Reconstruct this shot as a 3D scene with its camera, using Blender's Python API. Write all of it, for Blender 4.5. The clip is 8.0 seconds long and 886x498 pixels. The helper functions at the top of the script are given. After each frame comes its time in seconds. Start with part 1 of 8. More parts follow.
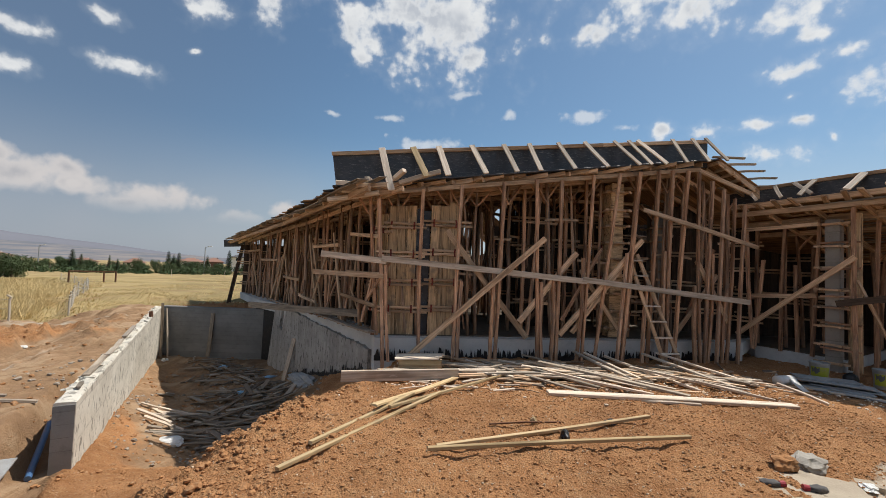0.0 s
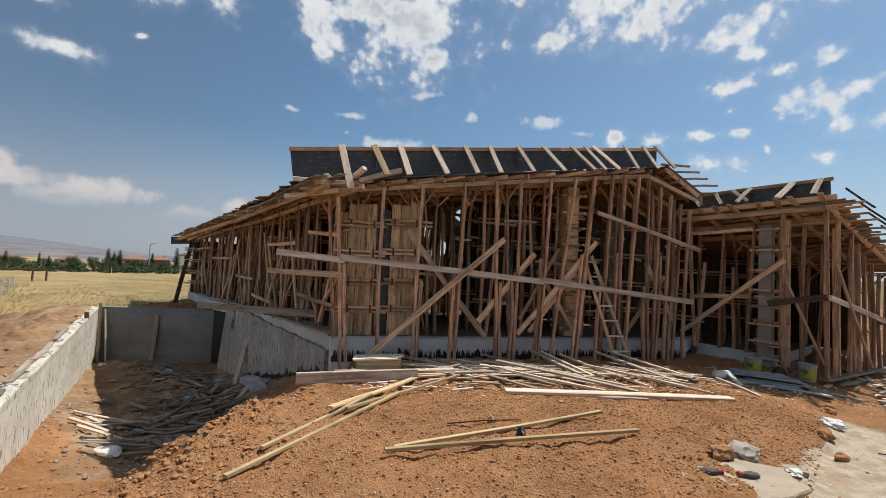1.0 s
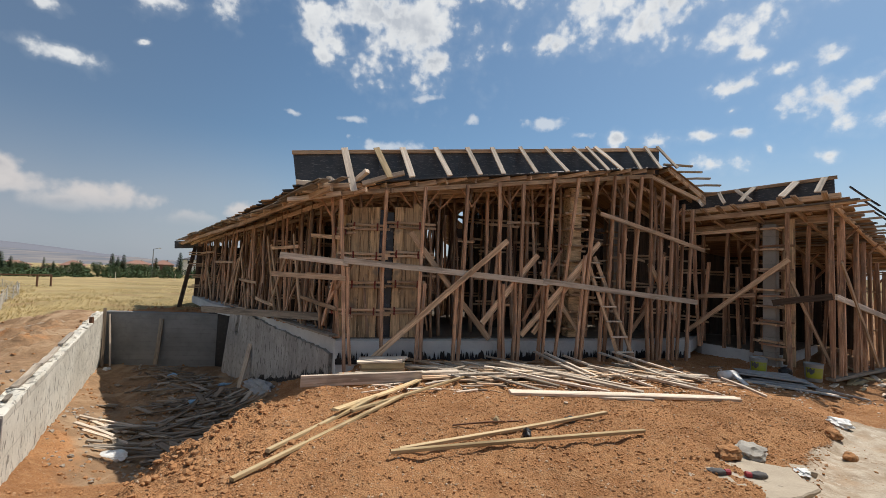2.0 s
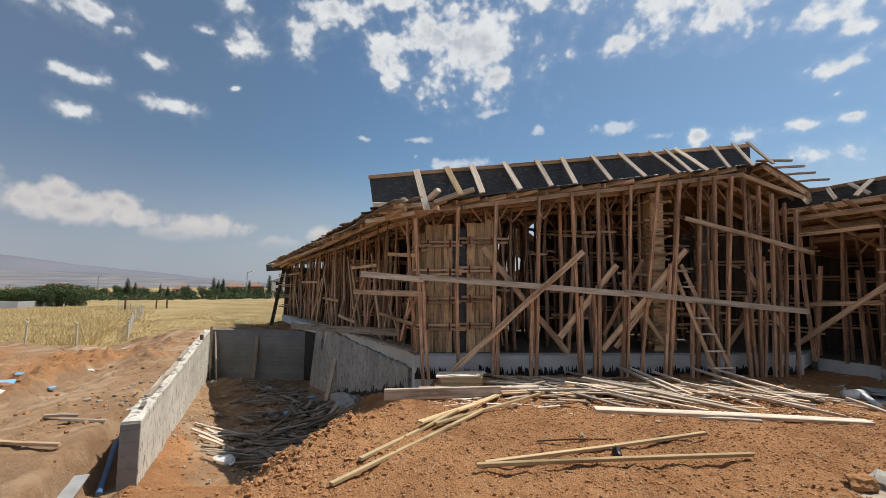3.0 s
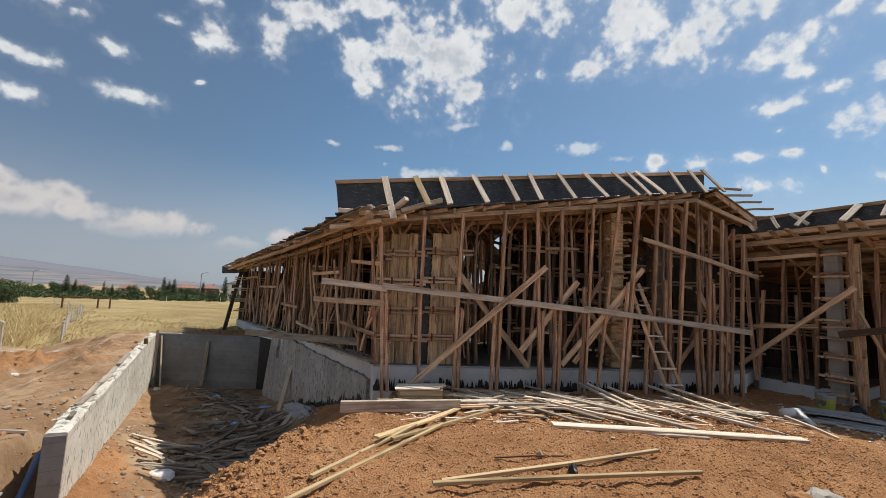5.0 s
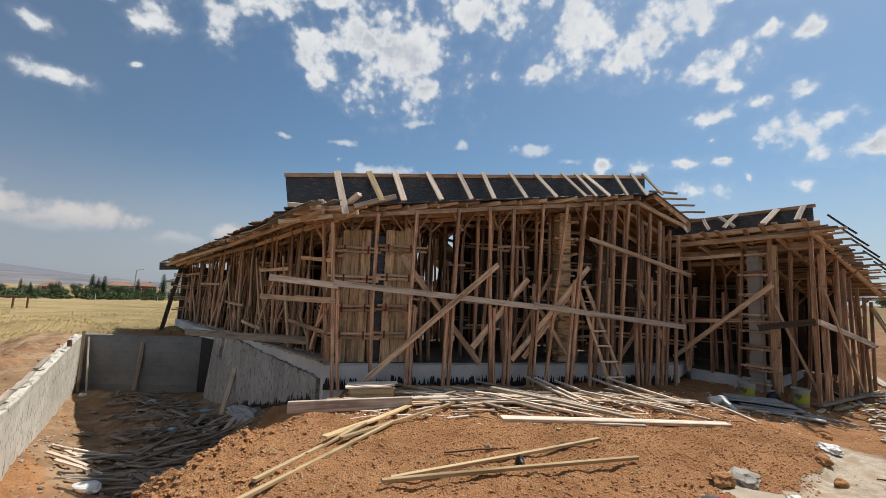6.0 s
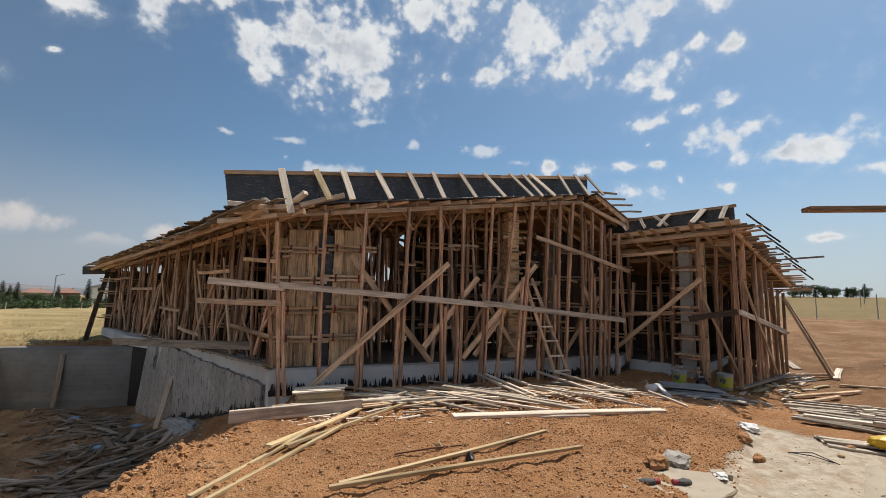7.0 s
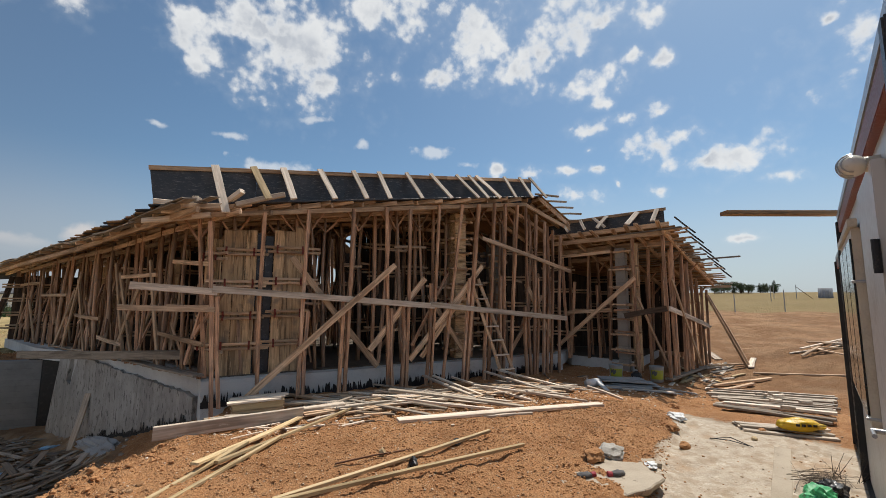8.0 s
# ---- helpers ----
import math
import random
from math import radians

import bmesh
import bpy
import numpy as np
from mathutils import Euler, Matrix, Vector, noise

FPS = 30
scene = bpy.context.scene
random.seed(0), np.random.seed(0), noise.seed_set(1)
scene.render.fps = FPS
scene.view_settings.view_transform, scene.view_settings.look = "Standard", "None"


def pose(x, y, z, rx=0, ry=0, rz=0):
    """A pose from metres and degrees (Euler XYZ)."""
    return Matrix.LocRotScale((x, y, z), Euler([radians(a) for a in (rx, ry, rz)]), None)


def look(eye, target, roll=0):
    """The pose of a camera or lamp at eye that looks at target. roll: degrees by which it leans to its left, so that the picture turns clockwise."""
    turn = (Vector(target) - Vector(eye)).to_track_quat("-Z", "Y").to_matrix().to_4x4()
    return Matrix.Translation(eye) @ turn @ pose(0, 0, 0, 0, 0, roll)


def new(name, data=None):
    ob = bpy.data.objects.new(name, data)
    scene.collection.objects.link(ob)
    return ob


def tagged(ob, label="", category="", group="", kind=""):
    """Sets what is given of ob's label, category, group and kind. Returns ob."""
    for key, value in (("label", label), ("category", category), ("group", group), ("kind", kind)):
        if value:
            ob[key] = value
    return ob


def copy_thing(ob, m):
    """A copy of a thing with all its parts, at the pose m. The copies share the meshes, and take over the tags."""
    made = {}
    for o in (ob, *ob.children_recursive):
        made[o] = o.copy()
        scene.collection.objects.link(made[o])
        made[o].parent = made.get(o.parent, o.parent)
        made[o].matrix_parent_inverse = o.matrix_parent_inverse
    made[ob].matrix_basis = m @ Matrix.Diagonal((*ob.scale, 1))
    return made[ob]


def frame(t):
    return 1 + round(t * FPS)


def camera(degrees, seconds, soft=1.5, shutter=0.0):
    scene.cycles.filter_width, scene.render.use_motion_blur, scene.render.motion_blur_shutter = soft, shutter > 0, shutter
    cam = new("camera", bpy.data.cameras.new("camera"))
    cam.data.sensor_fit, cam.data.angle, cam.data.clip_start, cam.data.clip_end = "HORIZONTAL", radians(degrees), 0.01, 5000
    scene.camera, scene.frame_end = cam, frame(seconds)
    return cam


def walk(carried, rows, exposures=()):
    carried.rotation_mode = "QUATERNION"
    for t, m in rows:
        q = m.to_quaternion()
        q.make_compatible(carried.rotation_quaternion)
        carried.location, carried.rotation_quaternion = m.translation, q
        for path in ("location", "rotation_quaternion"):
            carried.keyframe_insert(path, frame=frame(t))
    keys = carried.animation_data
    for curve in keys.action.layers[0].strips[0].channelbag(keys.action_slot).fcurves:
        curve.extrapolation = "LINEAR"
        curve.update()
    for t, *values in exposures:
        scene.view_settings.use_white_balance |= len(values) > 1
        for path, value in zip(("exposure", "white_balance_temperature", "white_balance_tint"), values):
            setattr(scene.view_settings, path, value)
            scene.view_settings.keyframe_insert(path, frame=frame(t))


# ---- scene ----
cam = camera(93.66, 8.0, soft=0.6)

PATH = [
    (0.0, pose(-0.0000, 0.0000, 1.8500, 92.468, -2.220, -0.243)),
    (0.5, pose(0.0014, 0.0083, 1.8514, 92.755, -2.450, -2.972)),
    (1.0, pose(0.0088, 0.0182, 1.8398, 92.741, -2.623, -5.663)),
    (1.2, pose(0.0149, 0.0252, 1.8379, 92.719, -2.639, -6.486)),
    (2.3, pose(-0.0278, -0.0024, 1.8309, 93.450, -1.605, -3.684)),
    (2.5, pose(-0.0429, -0.0276, 1.8333, 93.836, -1.382, -1.763)),
    (3.0, pose(-0.0732, -0.0741, 1.8277, 94.866, -0.497, 4.359)),
    (3.5, pose(-0.0935, -0.0959, 1.8268, 95.700, -0.000, 9.718)),
    (4.0, pose(-0.1086, -0.0815, 1.8275, 96.392, -0.992, 8.051)),
    (4.5, pose(-0.0995, -0.0565, 1.8409, 96.596, -2.204, 3.396)),
    (4.7, pose(-0.0940, -0.0235, 1.8472, 96.414, -2.381, 1.687)),
    (5.8, pose(-0.0456, 0.0044, 1.8324, 96.356, -2.639, -5.809)),
    (6.0, pose(-0.0526, 0.0002, 1.8309, 96.322, -2.475, -6.902)),
    (6.5, pose(-0.0407, 0.0056, 1.8263, 96.332, -1.896, -9.798)),
    (7.0, pose(-0.0106, 0.0155, 1.8262, 96.494, -1.204, -13.345)),
    (7.5, pose(0.0393, 0.0384, 1.8312, 96.656, -0.636, -17.240)),
    (8.0, pose(0.0740, 0.0512, 1.8411, 96.695, -0.272, -20.155)),
]
walk(cam, PATH)

# ---- light ----
SUN = Vector((0.47, 0.25, 1.0)).normalized()
sun_data = bpy.data.lights.new("sun", "SUN")
sun_data.energy, sun_data.angle, sun_data.color = 4.7, radians(0.55), (1.0, 0.94, 0.85)
sun = new("sun", sun_data)
sun.matrix_world = look((0, 0, 60), Vector((0, 0, 60)) - SUN)

# clouds: azimuth to the right of +y, elevation, half width, half height, in degrees
MAIN_CLOUDS = [(-1.1, 31.0, 7.2, 5.6), (-5.3, 32.7, 4.8, 3.5), (2.5, 27.3, 3.4, 2.9), (-13.3, 30.0, 2.6, 2.2), (-10.8, 28.2, 2.1, 1.6), (-11.7, 26.3, 1.3, 1.0), (13.1, 36.0, 6.8, 2.7),
               (25.6, 32.9, 4.4, 3.5), (30.0, 29.7, 2.7, 2.3), (37.3, 33.4, 3.4, 3.3), (41.0, 27.0, 2.9, 1.5), (47.7, 33.0, 2.9, 1.2), (20.7, 28.9, 2.4, 1.3), (13.3, 29.2, 0.9, 1.3),
               (42.4, 33.9, 2.3, 1.2), (33.5, 31.3, 3.3, 1.9)]
RIGHT_CLOUDS = [(45.5, 28.8, 1.0, 0.8), (48.8, 27.9, 1.3, 0.9), (41.6, 24.4, 1.4, 0.8), (44.5, 22.4, 2.1, 0.8), (48.6, 22.4, 1.1, 0.9), (40.1, 21.4, 2.5, 1.0), (40.0, 18.9, 0.7, 0.5),
                (48.1, 18.7, 3.9, 1.4), (56.4, 16.1, 3.8, 1.9), (53.0, 16.0, 3.0, 1.4), (60.1, 13.1, 1.9, 0.6), (48.1, 13.1, 0.9, 0.7), (56.5, 6.8, 1.7, 0.5), (65.0, 27.2, 0.7, 0.4),
                (32.4, 16.8, 1.9, 0.8), (37.2, 16.5, 1.6, 0.6), (43.6, 14.7, 0.4, 0.5), (40.6, 16.3, 0.9, 0.5), (27.7, 17.5, 0.9, 0.8), (38.7, 13.3, 3.2, 0.9), (75, 24, 9, 4),
                (110, 30, 16, 7), (100, 55, 12, 8)]
LEFT_CLOUDS = [(-56.9, 25.9, 2.0, 1.4), (-54.9, 24.1, 1.2, 0.7), (-51.7, 26.6, 0.9, 1.3), (-47.7, 29.3, 1.3, 1.3), (-46.4, 26.6, 2.5, 1.3), (-44.5, 26.0, 1.4, 0.7), (-47.1, 20.7, 1.7, 0.7),
               (-47.7, 17.5, 1.5, 0.7), (-38.1, 19.8, 2.1, 0.8), (-40.4, 24.3, 1.3, 0.7), (-32.5, 23.2, 0.5, 0.3), (-32.8, 33.0, 1.8, 2.4), (-31.5, 28.0, 1.8, 1.6), (-35.3, 28.7, 0.7, 0.6),
               (-20.3, 34.1, 3.2, 2.5), (-23.7, 30.4, 1.9, 1.9), (-11.7, 35.8, 2.7, 1.5), (-85, 28, 10, 4), (-120, 30, 16, 7)]
# the last seven, wide and out of view, are added to brighten the front
SMALL_AND_FILL_CLOUDS = [(8.5, 20.4, 0.8, 0.5), (18.6, 19.9, 2.5, 0.8), (23.1, 18.2, 1.0, 0.4), (2.6, 22.9, 2.2, 0.4), (-8.5, 19.7, 1.6, 0.4), (-15.7, 19.3, 1.0, 0.3), (-2.3, 16.6, 4.7, 0.8),
                (170, 32, 18, 8), (140, 45, 16, 8), (-150, 48, 18, 9), (-165, 24, 14, 6), (-100, 52, 12, 8), (180, 62, 20, 9), (135, 20, 12, 5)]
LOW_CLOUDS = [(-54.8, 9.4, 2.5, 1.3), (-56.7, 9.3, 1.9, 1.2), (-47.9, 8.9, 1.5, 1.0), (-46.3, 7.5, 4.0, 1.3), (-42.3, 8.6, 1.4, 1.1), (-50.4, 8.0, 2.1, 1.2), (-34.3, 6.8, 4.1, 1.4),
              (-37.4, 5.7, 2.5, 1.0), (-26.4, 4.6, 2.3, 1.0), (-20.9, 6.3, 1.5, 1.1), (-41.7, 7.2, 2.3, 0.9), (-53.5, 8.0, 2.6, 1.0), (-63, 9, 6, 2.4), (-72, 8, 7, 3)]


class Nodes:
    """Short hand for wiring a node tree."""

    def __init__(self, tree):
        self.tree = tree
        tree.nodes.clear()

    def add(self, kind, links=None, **settings):
        node = self.tree.nodes.new(kind)
        for key, value in settings.items():
            if key == "operation":
                node.operation = value
            elif key == "use_clamp":
                node.use_clamp = value
            elif key == "data_type":
                node.data_type = value
            elif key == "blend_type":
                node.blend_type = value
            elif key == "vector_type":
                node.vector_type = value
            elif key == "noise_dimensions":
                node.noise_dimensions = value
            elif key == "attribute_name":
                node.attribute_name = value
        for key, value in (links or {}).items():
            slot = node.inputs[key]
            if isinstance(value, bpy.types.NodeSocket):
                self.tree.links.new(value, slot)
            else:
                slot.default_value = value
        return node

    def math(self, op, a, b=0.0, clamp=False):
        return self.add("ShaderNodeMath", {0: a, 1: b}, operation=op, use_clamp=clamp).outputs[0]

    def vmath(self, op, a, b=(0, 0, 0), out=0):
        return self.add("ShaderNodeVectorMath", {0: a, 1: b}, operation=op).outputs[out]

    def noise(self, vector, scale, detail=4.0, rough=0.55, out=0):
        return self.add("ShaderNodeTexNoise", {"Vector": vector, "Scale": scale, "Detail": detail, "Roughness": rough}).outputs[out]

    def ramp(self, value, low, high, a=0.0, b=1.0, smooth=True):
        node = self.add("ShaderNodeMapRange", {"Value": value, "From Min": low, "From Max": high, "To Min": a, "To Max": b})
        node.interpolation_type = "SMOOTHSTEP" if smooth else "LINEAR"
        return node.outputs[0]

    def mix(self, factor, a, b, blend="MIX"):
        node = self.add("ShaderNodeMix", data_type="RGBA", blend_type=blend)
        for slot, value in ((0, factor), (6, a), (7, b)):
            if isinstance(value, bpy.types.NodeSocket):
                self.tree.links.new(value, node.inputs[slot])
            else:
                node.inputs[slot].default_value = value if slot == 0 else (*value[:3], 1)
        return node.outputs[2]


world = bpy.data.worlds.new("sky")
scene.world = world
world.use_nodes = True
W = Nodes(world.node_tree)
sky = W.add("ShaderNodeTexSky")
sky.sky_type, sky.sun_disc = "NISHITA", False
sky.sun_elevation, sky.sun_rotation = math.asin(SUN.z), math.atan2(SUN.x, SUN.y)
sky.altitude, sky.air_density, sky.dust_density, sky.ozone_density = 900.0, 1.0, 2.2, 1.2
ray_way = W.add("ShaderNodeTexCoord").outputs["Generated"]
warp = W.vmath("SUBTRACT", W.noise(ray_way, 9.0, 4.0, 0.55, 1), (0.5, 0.5, 0.5))
bent = W.vmath("ADD", ray_way, W.vmath("MULTIPLY", warp, (0.05, 0.05, 0.036)))


def cloud_field(clouds):
    """Distance to the nearest of the clouds, in its own half widths."""
    nearest, where = None, bent
    for k, (az, el, half_w, half_h) in enumerate(clouds):
        a, e = radians(az), radians(el)
        if k % 15 == 14:                        # chains the nodes, so that few values are held at a time
            where = W.vmath("ADD", where, W.add("ShaderNodeCombineXYZ", {0: W.math("MULTIPLY", nearest, 1e-9)}).outputs[0])
        spot = W.add("ShaderNodeMapping", {"Vector": where, "Location": (math.sin(a) * math.cos(e), math.cos(a) * math.cos(e), math.sin(e)),
                                           "Rotation": (e, 0, -a), "Scale": (radians(half_w), 0.6, radians(half_h))}, vector_type="TEXTURE").outputs[0]
        far = W.vmath("LENGTH", spot, out=1)
        nearest = far if nearest is None else W.math("SMOOTH_MIN", nearest, far)
        if nearest is not far:
            nearest.node.inputs[2].default_value = 0.25
    return nearest


def billow(scale):
    node = W.add("ShaderNodeTexVoronoi", {"Vector": bent, "Scale": scale})
    node.feature = "SMOOTH_F1"
    node.inputs["Smoothness"].default_value = 0.5
    return node.outputs["Distance"]


high = W.add("ShaderNodeSeparateXYZ", {0: ray_way}).outputs[2]
sideways = W.add("ShaderNodeSeparateXYZ", {0: ray_way}).outputs[0]
puffs = W.noise(ray_way, 17.0, 8.0, 0.60)
lobes = billow(24.0)
knobs = billow(62.0)
frayed = W.math("ADD", W.math("MULTIPLY", W.math("SUBTRACT", puffs, 0.5), 3.6),
                W.math("ADD", W.math("MULTIPLY", W.math("SUBTRACT", lobes, 0.42), 0.9), W.math("MULTIPLY", W.math("SUBTRACT", knobs, 0.42), 0.65)))
body = W.math("ADD", cloud_field(MAIN_CLOUDS + RIGHT_CLOUDS + LEFT_CLOUDS), frayed)
bent = W.vmath("ADD", bent, W.add("ShaderNodeCombineXYZ", {0: W.math("MULTIPLY", body, 1e-9)}).outputs[0])
thin = W.math("ADD", cloud_field(SMALL_AND_FILL_CLOUDS), W.math("MULTIPLY", frayed, 1.1))
cover = W.math("ADD", W.math("MULTIPLY", W.ramp(body, 1.25, 0.30), 0.86), W.math("MULTIPLY", W.ramp(body, 2.1, 0.3), 0.14))
cover = W.math("MAXIMUM", cover, W.math("MULTIPLY", W.ramp(thin, 1.4, 0.2), 0.60))
creases = W.ramp(W.math("ADD", lobes, W.math("MULTIPLY", knobs, 0.5)), 0.42, 0.90)
thick = W.ramp(body, 0.85, -0.55)
grey = W.math("MULTIPLY", thick, W.math("ADD", W.math("MULTIPLY", creases, 0.55), W.ramp(W.noise(ray_way, 7.0, 3.0), 0.36, 0.60, 0.15, 0.95)))
white = W.mix(W.math("MINIMUM", grey, 0.9), (0.83, 0.84, 0.84), (0.49, 0.525, 0.58))
# the long bank low in the haze: clear rounded tops, bases lost in the murk
bent = W.vmath("ADD", bent, W.add("ShaderNodeCombineXYZ", {0: W.math("MULTIPLY", thin, 1e-9)}).outputs[0])
bank = W.math("ADD", cloud_field(LOW_CLOUDS), W.math("MULTIPLY", frayed, 0.6))
bank_cover = W.math("MULTIPLY", W.ramp(bank, 1.55, 0.55), W.ramp(high, 0.068, 0.125, 0.0, 0.82))
bank_tone = W.mix(W.math("MULTIPLY", W.ramp(bank, 0.8, -0.3), creases), (0.70, 0.655, 0.63), (0.47, 0.46, 0.475))
sky_light = W.vmath("MULTIPLY", sky.outputs[0], (0.082, 0.1005, 0.1035))
sky_light = W.mix(W.ramp(sideways, -0.10, -0.78, 0.0, 0.60), sky_light, (0.145, 0.198, 0.292))
veil = W.math("MULTIPLY", W.ramp(high, 0.30, 0.02), W.ramp(W.noise(ray_way, 2.2, 3.0), 0.3, 0.7, 0.60, 0.95))
haze_tone = W.mix(W.ramp(sideways, -0.9, 0.7), (0.375, 0.400, 0.452), (0.51, 0.565, 0.63))
hazy = W.mix(veil, sky_light, haze_tone)
hazy = W.mix(bank_cover, hazy, bank_tone)
final_sky = W.mix(W.math("MULTIPLY", cover, 0.95), hazy, white)
W.add("ShaderNodeOutputWorld", {"Surface": W.add("ShaderNodeBackground", {"Color": final_sky, "Strength": 1.0}).outputs[0]})

# ---- materials ----


def material(name, build):
    """A principled material; build(n, shader) wires its colours, roughness and relief."""
    mat = bpy.data.materials.new(name)
    mat.use_nodes = True
    n = Nodes(mat.node_tree)
    shader = n.add("ShaderNodeBsdfPrincipled")
    build(n, shader)
    n.add("ShaderNodeOutputMaterial", {"Surface": shader.outputs[0]})
    return mat


def put(n, shader, **sockets):
    names = {"color": "Base Color", "rough": "Roughness", "metal": "Metallic", "normal": "Normal", "spec": "Specular IOR Level",
             "alpha": "Alpha", "trans": "Transmission Weight", "glow": "Emission Color", "glow_power": "Emission Strength"}
    for key, value in sockets.items():
        slot = shader.inputs[names[key]]
        if isinstance(value, bpy.types.NodeSocket):
            n.tree.links.new(value, slot)
        else:
            slot.default_value = (*value, 1) if isinstance(value, tuple) and len(value) == 3 else value


def bump(n, height, strength=0.4, distance=0.01):
    return n.add("ShaderNodeBump", {"Height": height, "Strength": strength, "Distance": distance}).outputs[0]


def wood(name, light, dark, grey=0.3, wear=0.5):
    """Sawn timber: grain runs along the piece's own x."""
    def build(n, shader):
        where = n.add("ShaderNodeTexCoord").outputs["Object"]
        chance = n.add("ShaderNodeObjectInfo").outputs["Random"]
        shift = n.vmath("ADD", where, n.add("ShaderNodeCombineXYZ", {0: n.math("MULTIPLY", chance, 37.0), 1: n.math("MULTIPLY", chance, 11.0)}).outputs[0])
        grain = n.noise(n.vmath("MULTIPLY", shift, (2.2, 42.0, 42.0)), 1.0, 5.0, 0.62)
        rings = n.noise(n.vmath("MULTIPLY", shift, (0.7, 9.0, 9.0)), 1.0, 3.0, 0.5)
        blot = n.noise(shift, 2.6, 4.0, 0.6)
        base = n.mix(n.ramp(grain, 0.32, 0.68), dark, light)
        base = n.mix(n.ramp(rings, 0.5, 0.68, 0.0, 0.75), base, tuple(c * 0.45 for c in dark))
        streak = n.noise(n.vmath("MULTIPLY", shift, (1.1, 17.0, 17.0)), 1.0, 4.0, 0.6)
        base = n.mix(n.ramp(streak, 0.54, 0.66, 0.0, min(1.0, wear * 1.25)), base, tuple(c * 0.36 for c in dark))
        scuff = n.noise(n.vmath("MULTIPLY", shift, (5.0, 30.0, 30.0)), 1.0, 4.0, 0.65)
        base = n.mix(n.ramp(scuff, 0.60, 0.70, 0.0, 0.5), base, tuple(min(1.0, c * 1.3 + 0.03) for c in light))
        tone = n.math("FRACT", n.math("MULTIPLY", chance, 7.31))
        base = n.mix(n.math("MULTIPLY", n.ramp(tone, 0.25, 1.0, smooth=False), grey), base, (0.27, 0.245, 0.215))
        base = n.mix(n.math("MULTIPLY", n.ramp(blot, 0.52, 0.72), wear), base, (0.20, 0.165, 0.13))
        value = n.ramp(n.math("FRACT", n.math("MULTIPLY", chance, 3.77)), 0.0, 1.0, 0.60, 1.22, smooth=False)
        base = n.vmath("MULTIPLY", base, n.add("ShaderNodeCombineXYZ", {0: value, 1: value, 2: value}).outputs[0])
        put(n, shader, color=base, rough=n.ramp(grain, 0.2, 0.8, 0.72, 0.9), spec=0.25,
            normal=bump(n, n.math("ADD", grain, n.math("MULTIPLY", blot, 0.4)), 0.35, 0.004))
    return material(name, build)


WOOD_PROP = wood("prop_timber", (0.74, 0.45, 0.275), (0.36, 0.185, 0.105), 0.22, 0.6)
WOOD_BEAM = wood("beam_timber", (0.80, 0.57, 0.37), (0.52, 0.325, 0.19), 0.24, 0.45)
WOOD_FRESH = wood("fresh_sawn_timber", (0.70, 0.53, 0.31), (0.54, 0.38, 0.19), 0.15, 0.25)
WOOD_GREY = wood("weathered_board", (0.50, 0.42, 0.33), (0.33, 0.265, 0.20), 0.6, 0.45)
WOOD_PALE = wood("pale_cement_stained_board", (0.82, 0.70, 0.57), (0.62, 0.49, 0.37), 0.28, 0.30)
WOOD_PANEL = wood("form_board", (0.76, 0.54, 0.31), (0.50, 0.32, 0.17), 0.25, 0.8)
WOOD_DECK = wood("deck_board", (0.54, 0.32, 0.155), (0.32, 0.17, 0.08), 0.15, 0.45)
# near black for added partitions that deepen indoor shade; also a few dark timbers
WOOD_DARK = wood("shade_dark_timber", (0.085, 0.055, 0.036), (0.04, 0.025, 0.016), 0.12, 0.3)
WOOD_POLE = wood("barked_round_pole", (0.68, 0.44, 0.28), (0.36, 0.20, 0.12), 0.35, 0.65)
# darker wood for pit litter lying in shade, and for other dull boards
WOOD_LITTER = wood("dull_and_shaded_board", (0.33, 0.255, 0.185), (0.20, 0.145, 0.10), 0.5, 0.6)


